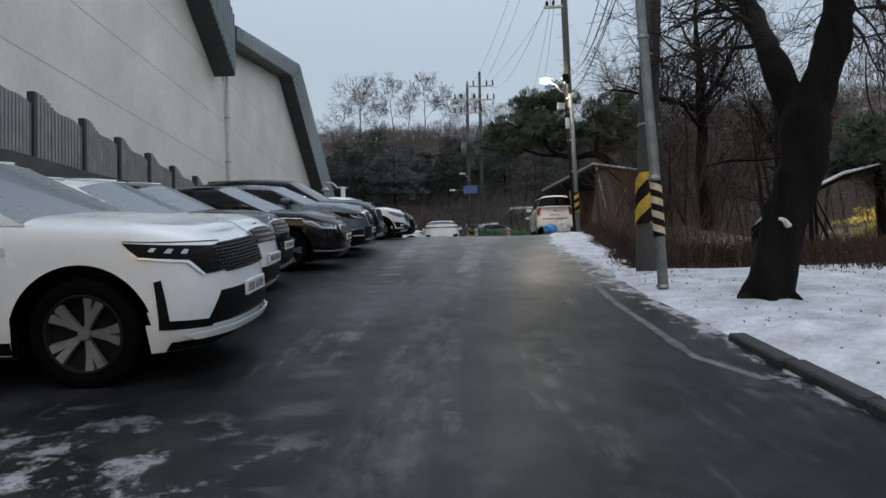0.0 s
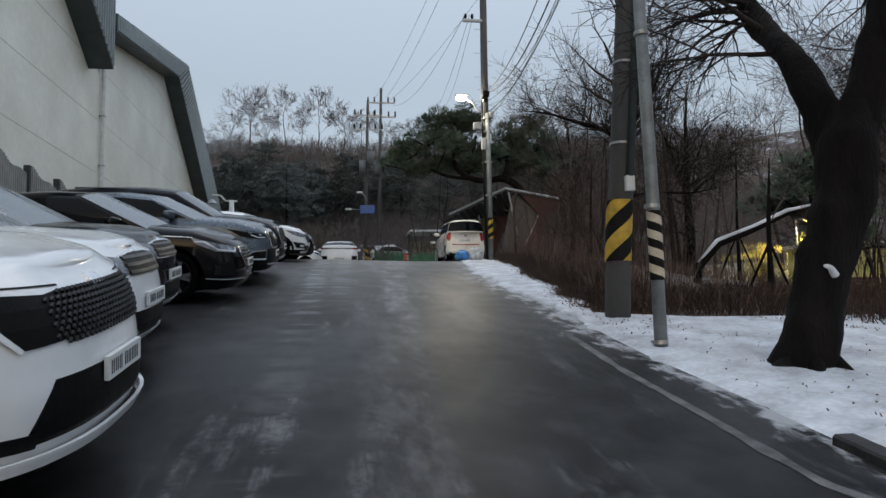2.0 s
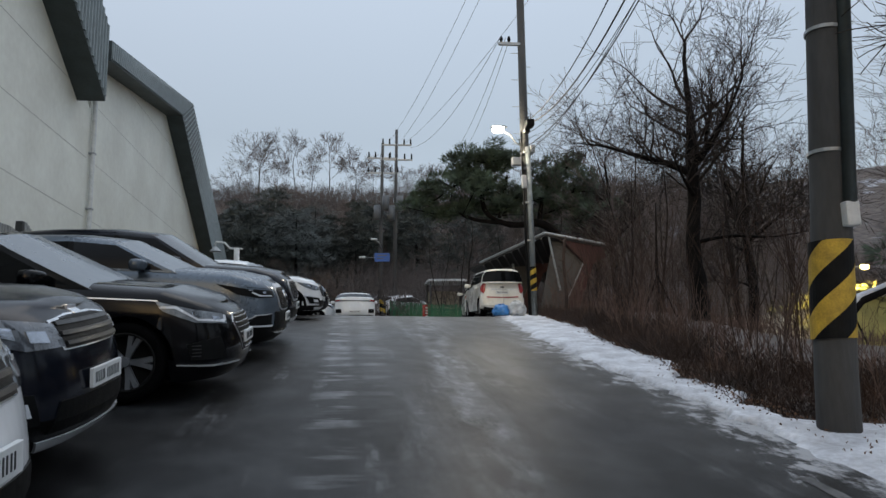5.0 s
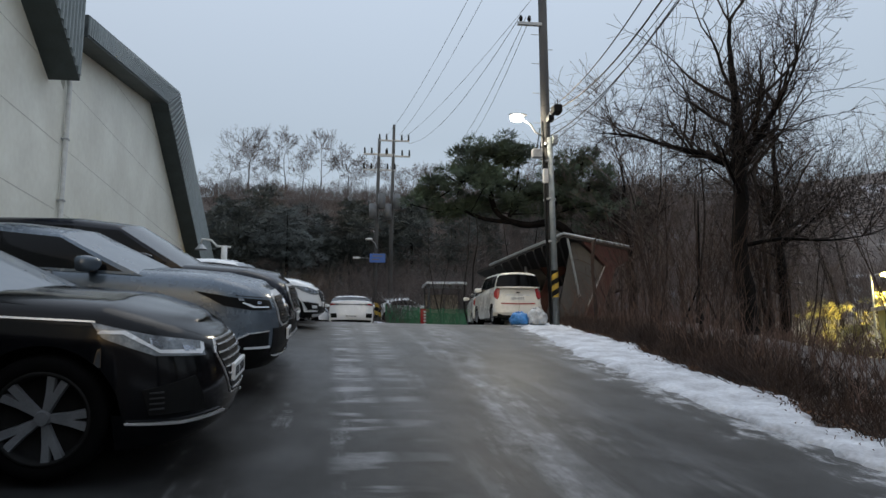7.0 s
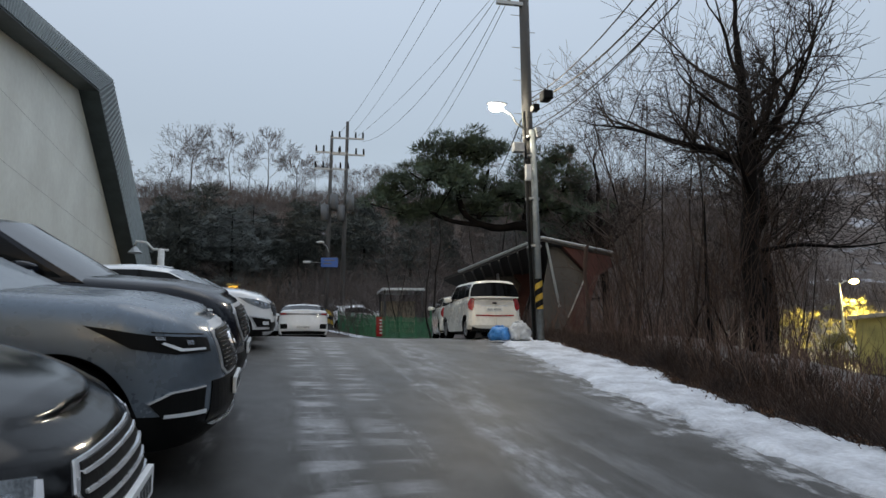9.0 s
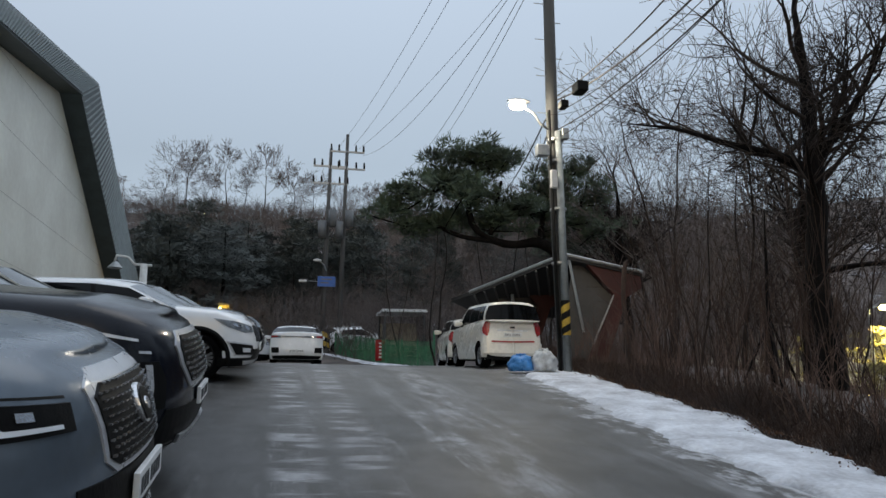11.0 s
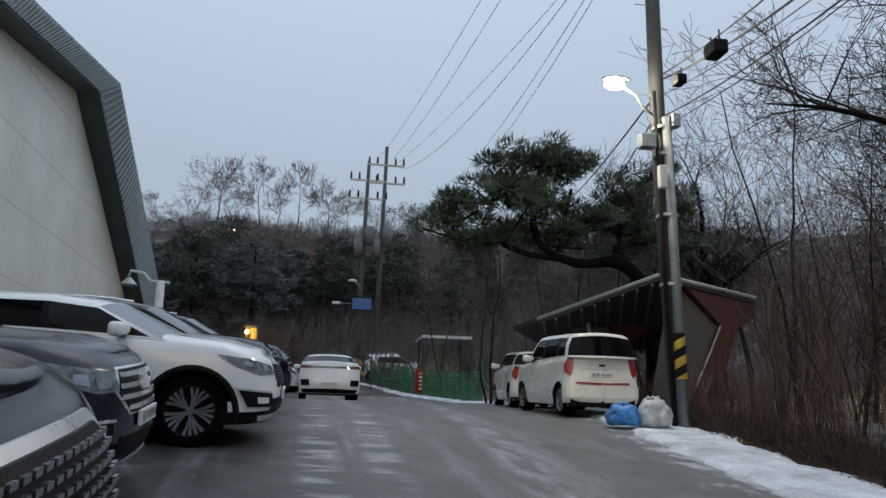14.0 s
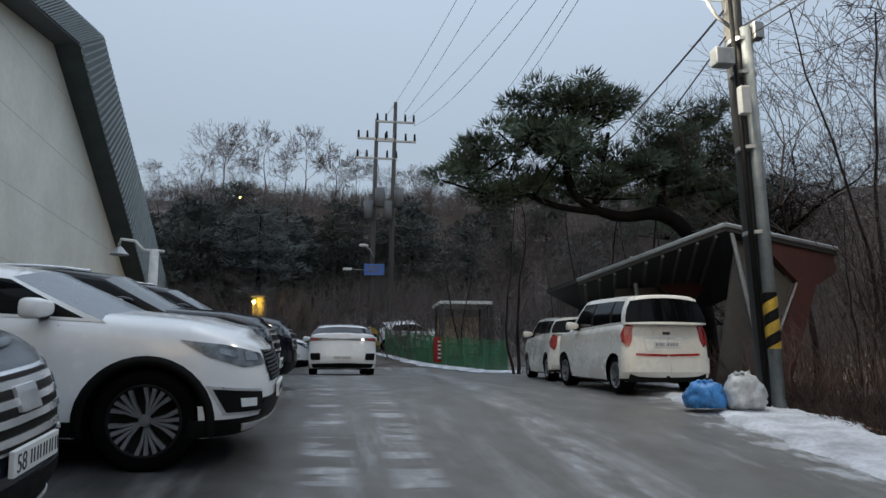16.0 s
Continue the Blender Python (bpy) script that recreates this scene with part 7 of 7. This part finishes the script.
def build_shelter():
    """Angular open shelter with rust-red folded frames and grey roofs."""
    s = thing("shelter", Matrix(), "angular open shelter with rust-red frames and grey roof", "shelter")

    def slab(name, pts, material, thick=0.12, label="", parent=s):
        bm = bmesh.new()
        a = [bm.verts.new(p) for p in pts]
        b = [bm.verts.new((p[0], p[1], p[2] - thick)) for p in pts]
        bm.faces.new(a), bm.faces.new(b[::-1])
        for i in range(len(pts)):
            j = (i + 1) % len(pts)
            bm.faces.new((a[j], a[i], b[i], b[j]))
        bmesh.ops.recalc_face_normals(bm, faces=bm.faces[:])
        return part(name, bm, material, parent, label)
    z0 = gz(8, 23)
    slab("roof", [(5.7, 25.2, 5.25), (7.55, 22.5, 5.92), (9.75, 22.5, 5.52), (9.6, 27.5, 4.95), (7.0, 28.5, 4.85)], M_ROOFGREY, 0.10, "grey sloping roof sheet")
    slab("roof", [(5.6, 27.0, 5.3), (6.9, 25.2, 5.75), (8.3, 25.2, 5.5), (7.8, 29, 4.75)], M_ROOFGREY, 0.10)
    for a, b, r in (((5.7, 25.2, 5.26), (7.55, 22.5, 5.93), 0.05), ((7.55, 22.5, 5.93), (9.75, 22.5, 5.53), 0.05), ((7.7, 22.55, 5.8), (8.05, 22.6, 3.9), 0.04), ((6.9, 25.2, 5.75), (8.3, 25.2, 5.5), 0.05), ((6.95, 25.2, 5.7), (7.15, 25.2, z0), 0.05), ((9.0, 22.6, 5.0), (8.3, 22.6, 3.6), 0.025)):
        bm = bmesh.new()
        tube(bm, [a, b], r, 6)
        part("edge_beam", bm, M_GALV, s)
    for k in range(9):
        u = (k + 0.5) / 9
        a, b = Vector((5.7, 25.2, 5.25)).lerp(Vector((7.55, 22.5, 5.92)), u), Vector((7.0, 28.5, 4.85)).lerp(Vector((9.6, 27.5, 4.95)), u)
        bm = bmesh.new()
        tube(bm, [a + Vector((0, 0, -0.14)), b + Vector((0, 0, -0.14))], 0.035, 4)
        part("rafter", bm, M_CONC, s)
    for y, dx in ((22.55, 0.0), (25.3, -1.1)):
        bm = bmesh.new()
        prism(bm, [(8.15 + dx, 5.75), (9.7 + dx, 5.5), (9.75 + dx, 5.1), (9.3 + dx, 4.85), (8.6 + dx, z0), (8.1 + dx, z0), (8.95 + dx, 4.9)], 1, y, y + 0.15)
        part("folded_frame", bm, M_RUST, s, "rust-red folded frame")
        bm = bmesh.new()
        prism(bm, [(7.9 + dx, 5.7), (8.15 + dx, 5.7), (8.95 + dx, 4.9), (8.1 + dx, z0), (7.3 + dx, z0)], 1, y + 0.2, y + 0.25)
        part("infill_panel", bm, M_INFILL, s, "grey infill panel")
    bm = bmesh.new()
    prism(bm, [(25.5, z0), (28.5, z0), (28.5, 4.6), (25.5, 4.8)], 0, 7.6, 7.7)
    part("back_panel", bm, M_INFILL, s)


def build_far_things():
    # green mesh fence
    f = thing("green_fence", Matrix(), "green wire-mesh fence with a red banner on snow", "fence")
    a, b = Vector((7.35, 37.8, 0)), Vector((3.55, 46.0, 0))
    n = 7
    for k in range(n + 1):
        p = a.lerp(b, k / n)
        z = gz(p.x, p.y) + 0.05
        bm = bmesh.new()
        box(bm, (p.x - 0.04, p.y - 0.04, z - 0.1), (p.x + 0.04, p.y + 0.04, z + (1.65 if k == 0 else 1.2)))
        part("post", bm, M_GREEN, f)
        if k < n:
            q = a.lerp(b, (k + 1) / n)
            zq = gz(q.x, q.y) + 0.05
            L = Limbs()
            for j in range(22):
                u = j / 22
                c = p.lerp(q, u)
                zz = z + (zq - z) * u
                L.tube(Vector((c.x, c.y, zz)), Vector((c.x, c.y, zz + 1.15)), 0.012, 0.012, 4)
            for hgt in (0.05, 0.3, 0.6, 0.9, 1.15):
                L.tube(Vector((p.x, p.y, z + hgt)), Vector((q.x, q.y, zq + hgt)), 0.012, 0.012, 4)
            m = quick("mesh_panel", L.v, L.f, M_GREEN, f)
            L = Limbs()
            for j in range(30):
                u, v = j / 30, min(1.0, (j + 3) / 30)
                for a0, b0 in ((u, v), (v, u)):
                    c0, c1 = p.lerp(q, a0), p.lerp(q, b0)
                    L.tube(Vector((c0.x, c0.y + 0.03, z + (zq - z) * a0)), Vector((c1.x, c1.y + 0.03, z + (zq - z) * b0 + 0.95)), 0.006, 0.006, 3)
            quick("netting", L.v, L.f, M_GREEN, f)
    c = a.lerp(b, 0.50)
    z = gz(c.x, c.y)
    bm = bmesh.new()
    box(bm, (c.x - 0.25, c.y - 0.12, z + 0.15), (c.x + 0.25, c.y - 0.09, z + 1.2))
    part("banner", bm, M_RED, f, "red banner with pale lettering")
    bm = bmesh.new()
    for k in range(5):
        box(bm, (c.x - 0.07, c.y - 0.135, z + 0.3 + 0.17 * k), (c.x + 0.07, c.y - 0.122, z + 0.37 + 0.17 * k))
    part("lettering", bm, M_PLATE, f)["kind"] = "stuff"
    # snow strip at the fence foot
    verts, faces = [], []
    for i, u in enumerate(steps(-0.12, 1.1, 60)):
        p = a.lerp(b, u)
        w = 0.9 + 0.25 * noise.noise((u * 14, 3, 1))
        for k, t in enumerate((0, 0.25, 0.6, 1.0)):
            x, y = p.x - 0.15 - 0.35 * w * t, p.y - 0.2 - w * t
            verts.append((x, y, gz(x, y) + (0.10 if 0 < k < 3 else 0.02) + 0.03 * noise.noise((u * 30, k, 2))))
        if i:
            for k in range(3):
                faces.append((4 * i - 4 + k, 4 * i - 3 + k, 4 * i + 1 + k, 4 * i + k))
    tagged(quick("snow_bank", verts, faces, M_SNOW, smooth=True), "low bank of shovelled snow along the fence", "snow", "", "stuff")
    # striped bollard post at the far poles
    p = thing("warning_post", Matrix(), "short post with yellow and black stripes", "post")
    zz = gz(2.95, 45.6)
    bm = bmesh.new()
    tube(bm, [(3.05, 46.2, zz - 0.1), (3.05, 46.2, zz + 1.5)], 0.2, 12)
    part("shaft", bm, M_CONC, p)
    striped(zz, 3.05, 46.2, zz + 0.4, zz + 1.4, 0.215, 0, M_YEL, p, 4, 1)
    # booth
    b2 = thing("booth", Matrix(), "small open booth, flat roof edge whitened as lit", "booth")
    zb = gz(7, 44.5)
    bm = bmesh.new()
    # White roof box puts the light on the roof edge into its colour.
    box(bm, (5.8, 43.6, 6.72), (8.25, 46, 6.86))
    part("roof", bm, M_PLATE, b2, "roof edge whitened as lit")
    for x, y in ((5.95, 43.8), (8.1, 43.8), (5.95, 45.8), (8.1, 45.8)):
        bm = bmesh.new()
        box(bm, (x - 0.05, y - 0.05, zb - 0.2), (x + 0.05, y + 0.05, 6.73))
        part("post", bm, M_CONC, b2)
    bm = bmesh.new()
    box(bm, (5.95, 45.75, zb - 0.2), (8.1, 45.85, 6.3))
    part("back_panel", bm, M_CREAM, b2)
    # lit lean-to past the parked row
    h = thing("lean_to", Matrix(), "small lean-to with orange lamp, lit doorway put in as ochre", "hut")
    bm = bmesh.new()
    zh = gz(-2.7, 48)
    # Ochre box paints the lamplit doorway; the dark side_wall is the unlit wall.
    box(bm, (-2.85, 48.0, zh - 0.3), (-2.3, 50.0, 7.4))
    part("wall", bm, M_HUT, h)
    bm = bmesh.new()
    box(bm, (-6.0, 48.1, zh - 0.3), (-2.85, 50.0, 6.6))
    part("side_wall", bm, M_RETAIN, h)
    bm = bmesh.new()
    prism(bm, [(-2.95, 7.4), (-2.15, 7.4), (-2.15, 7.5), (-2.95, 7.5)], 1, 47.7, 50.2)
    part("roof", bm, M_ROOF, h)
    bm = bmesh.new()
    bmesh.ops.create_uvsphere(bm, u_segments=10, v_segments=6, radius=0.09, matrix=Matrix.Translation((-2.75, 47.6, 7.15)))
    part("lamp", bm, M_YLED, h, "small lit orange lamp", smooth=True)
    # yellow-lit yard with hut, lamp and propped saplings
    # Pale gravel sheet paints the lamplit ground of the yard.
    M_YARD = mat("lamp_paled_gravel", (0.34, 0.31, 0.25), 0.9, var=0.35, scale=0.6, bump=0.5, bscale=12)
    sheet("yard_ground", steps(17, 44, 30), steps(18, 48, 32), lambda x, y: gz(x, y) + 0.28 + 0.04 * noise.noise((x, y, 1)), M_YARD, label="gravel yard, its colour paled for the yellow lamp's light", category="yard")
    zy = gz(26, 28)
    y2 = thing("yard_hut", Matrix(), "low pale hut with white doors in a yellow-lit yard", "hut")
    bm = bmesh.new()
    box(bm, (24.4, 27.1, zy - 0.3), (27.5, 29.8, zy + 2.55))
    part("wall", bm, M_HUT, y2)
    bm = bmesh.new()
    box(bm, (24.2, 26.9, zy + 2.55), (27.7, 30.0, zy + 2.72), bevel=0.02)
    part("roof", bm, M_CREAM, y2)
    bm = bmesh.new()
    box(bm, (25.95, 27.05, zy + 0.65), (27.45, 27.1, zy + 0.95))
    part("skirting", bm, M_RUST, y2, "orange-red band along the wall")
    for x in (24.62, 25.26):
        bm = bmesh.new()
        box(bm, (x, 27.04, zy + 0.7), (x + 0.60, 27.1, zy + 2.4), bevel=0.01)
        leaf = part("door", bm, M_WHITEPIPE, y2, "white door")
        bm = bmesh.new()
        box(bm, (x + 0.27, 27.0, zy + 1.4), (x + 0.33, 27.04, zy + 1.65), bevel=0.005)
        part("handle", bm, M_GALV, leaf)
    l2 = thing("yard_lamp", Matrix(), "tall slim yard lamp glowing yellow", "lamp")
    zl = gz(29, 35.8) + 0.2
    bm = bmesh.new()
    tube(bm, [(29, 35.8, zl), (29, 35.8, 6.45)], [0.07, 0.05], 10)
    part("post", bm, M_GALV, l2)
    bm = bmesh.new()
    tube(bm, [(29, 35.8, 6.3), (29.3, 35.7, 6.5), (29.6, 35.6, 6.52)], 0.03, 8)
    part("arm", bm, M_GALV, l2)
    bm = bmesh.new()
    bmesh.ops.create_uvsphere(bm, u_segments=14, v_segments=8, radius=1, matrix=Matrix.Translation((29.75, 35.6, 6.47)) @ Matrix.Diagonal((0.26, 0.20, 0.14, 1)))
    part("globe", bm, M_YLED, l2, "glowing yellow globe", smooth=True)
    for x, y, hp, sp in ((8.4, 5.9, 0.95, 0.45), (8.8, 16.2, 1.25, 0.6), (12.6, 14.2, 1.5, 0.7)):
        q = thing("propped_sapling", Matrix(), "thin sapling held by wooden props", "sapling", "propped saplings")
        zq = gz(x, y) - 0.05
        bm = bmesh.new()
        tube(bm, [(x, y, zq), (x + 0.03, y, zq + hp * 1.3), (x + 0.12, y, zq + hp * 2.6)], [0.05, 0.04, 0.012], 7)
        part("stem", bm, M_BARK, q)
        for k in range(3):
            bm = bmesh.new()
            a2 = k * math.tau / 3 + 0.1
            tube(bm, [(x + sp * math.cos(a2), y + sp * math.sin(a2), zq), (x + 0.03, y, zq + hp)], 0.026, 6)
            part("prop", bm, M_BARK, q)
        rs = random.Random(int(x * 10))
        for k in range(9):
            L = Limbs()
            h = hp * rs.uniform(1.3, 2.5)
            grow(rs, L, L, Vector((x + 0.03 + 0.04 * h / hp, y, zq + h)), Vector((rs.gauss(0, 0.6), rs.gauss(0, 0.6), 0.8)).normalized(), 0.5, 0.01, 1, 0.6, 0.6, 0, 3, 0.004, 2)
            quick("twig", L.v, L.f, M_TWIG, q)
    # yellow-leaved shrubs round the yard lamp
    rng = random.Random(91)
    for x, y, k in ((30.9, 36.6, 1.35), (28.0, 38.2, 1.2), (32.4, 38.8, 1.2), (27.4, 31.5, 0.7), (22.5, 29.0, 0.7), (32.5, 33.0, 0.8)):
        zz = gz(x, y) + 0.2
        q = thing("yard_shrub", Matrix(), "leafy shrub glowing under the yellow lamp", "shrub", "yard shrubs")
        verts, faces = [], []
        for j in range(34):
            needles(rng, verts, faces, Vector((x + rng.gauss(0, 0.6 * k), y + rng.gauss(0, 0.6 * k), zz + rng.uniform(0.7, 2.5) * k)), Vector((0.3, 0.3, 0.22)), 46, 0.20)
        quick("leaves", verts, faces, M_SHRUB, q)
        L = Limbs()
        for j in range(9):
            L.tube(Vector((x, y, zz - 0.1)), Vector((x + rng.gauss(0, 0.5 * k), y + rng.gauss(0, 0.5 * k), zz + 2.2 * k)), 0.035, 0.012, 5)
        quick("stems", L.v, L.f, M_BARK, q)
    # small lit lamp among the trees of the hillside
    hl = thing("hillside_lamp", Matrix(), "small lit lamp on a post on the hillside", "lamp")
    zh = gz(-6.5, 75)
    bm = bmesh.new()
    tube(bm, [(-6.5, 75, zh - 0.3), (-6.5, 75, 19.15)], 0.06, 8)
    part("post", bm, M_GALV, hl)
    bm = bmesh.new()
    bmesh.ops.create_uvsphere(bm, u_segments=10, v_segments=6, radius=0.11, matrix=Matrix.Translation((-6.5, 74.9, 19.25)))
    part("globe", bm, M_YLED, hl, "lit globe", smooth=True)
    # broken sapling by the verge
    bs = thing("broken_sapling", Matrix(), "thin brown sapling with a broken splintered top", "sapling")
    zs = gz(6.65, 17.4)
    L = Limbs()
    chain(L, [((6.65, 17.4, zs - 0.1), 0.055), ((6.66, 17.4, zs + 0.8), 0.048), ((6.63, 17.42, zs + 1.6), 0.045), ((6.68, 17.4, zs + 2.15), 0.05), ((6.74, 17.38, zs + 2.3), 0.012)], 8, 0.2)
    quick("stem", L.v, L.f, M_DRY, bs, True)
    rs = random.Random(4)
    for k in range(6):
        L = Limbs()
        grow(rs, L, L, Vector((6.64, 17.4, zs + rs.uniform(0.9, 2.1))), Vector((rs.gauss(0, 0.7), rs.gauss(0, 0.7), 0.6)).normalized(), 0.45, 0.012, 1, 0.6, 0.6, 0, 3, 0.004, 2)
        quick("twig", L.v, L.f, M_DRY, bs)
    # fallen snowy limb
    g = thing("fallen_limb", Matrix(), "leaning dead limb dusted with snow", "branch")
    pts = [(8.35, 8.5, 1.2), (8.4, 8.5, 1.75), (8.9, 8.55, 2.25), (9.7, 8.5, 2.55), (10.5, 8.5, 2.9), (11.4, 8.6, 3.1)]
    bm = bmesh.new()
    tube(bm, pts, [0.10, 0.10, 0.09, 0.075, 0.06, 0.03], 9)
    part("limb", bm, M_BARK, g, smooth=True)
    bm = bmesh.new()
    tube(bm, [(x, y - 0.01, z + 0.055) for x, y, z in pts[1:]], [0.05, 0.07, 0.055, 0.05, 0.015], 7)
    part("snow_dusting", bm, M_SNOW, g, smooth=True)


bag("blue_bag", 5.22, 19.35, 0.26, 0.22, 0.20, M_BLUEBAG, "crumpled blue plastic rubbish bag on snow", 2)
bag("white_bag", 5.66, 19.2, 0.24, 0.24, 0.27, M_CLEARBAG, "full translucent white rubbish bag beside the pole", 7)
build_shelter()
build_far_things()
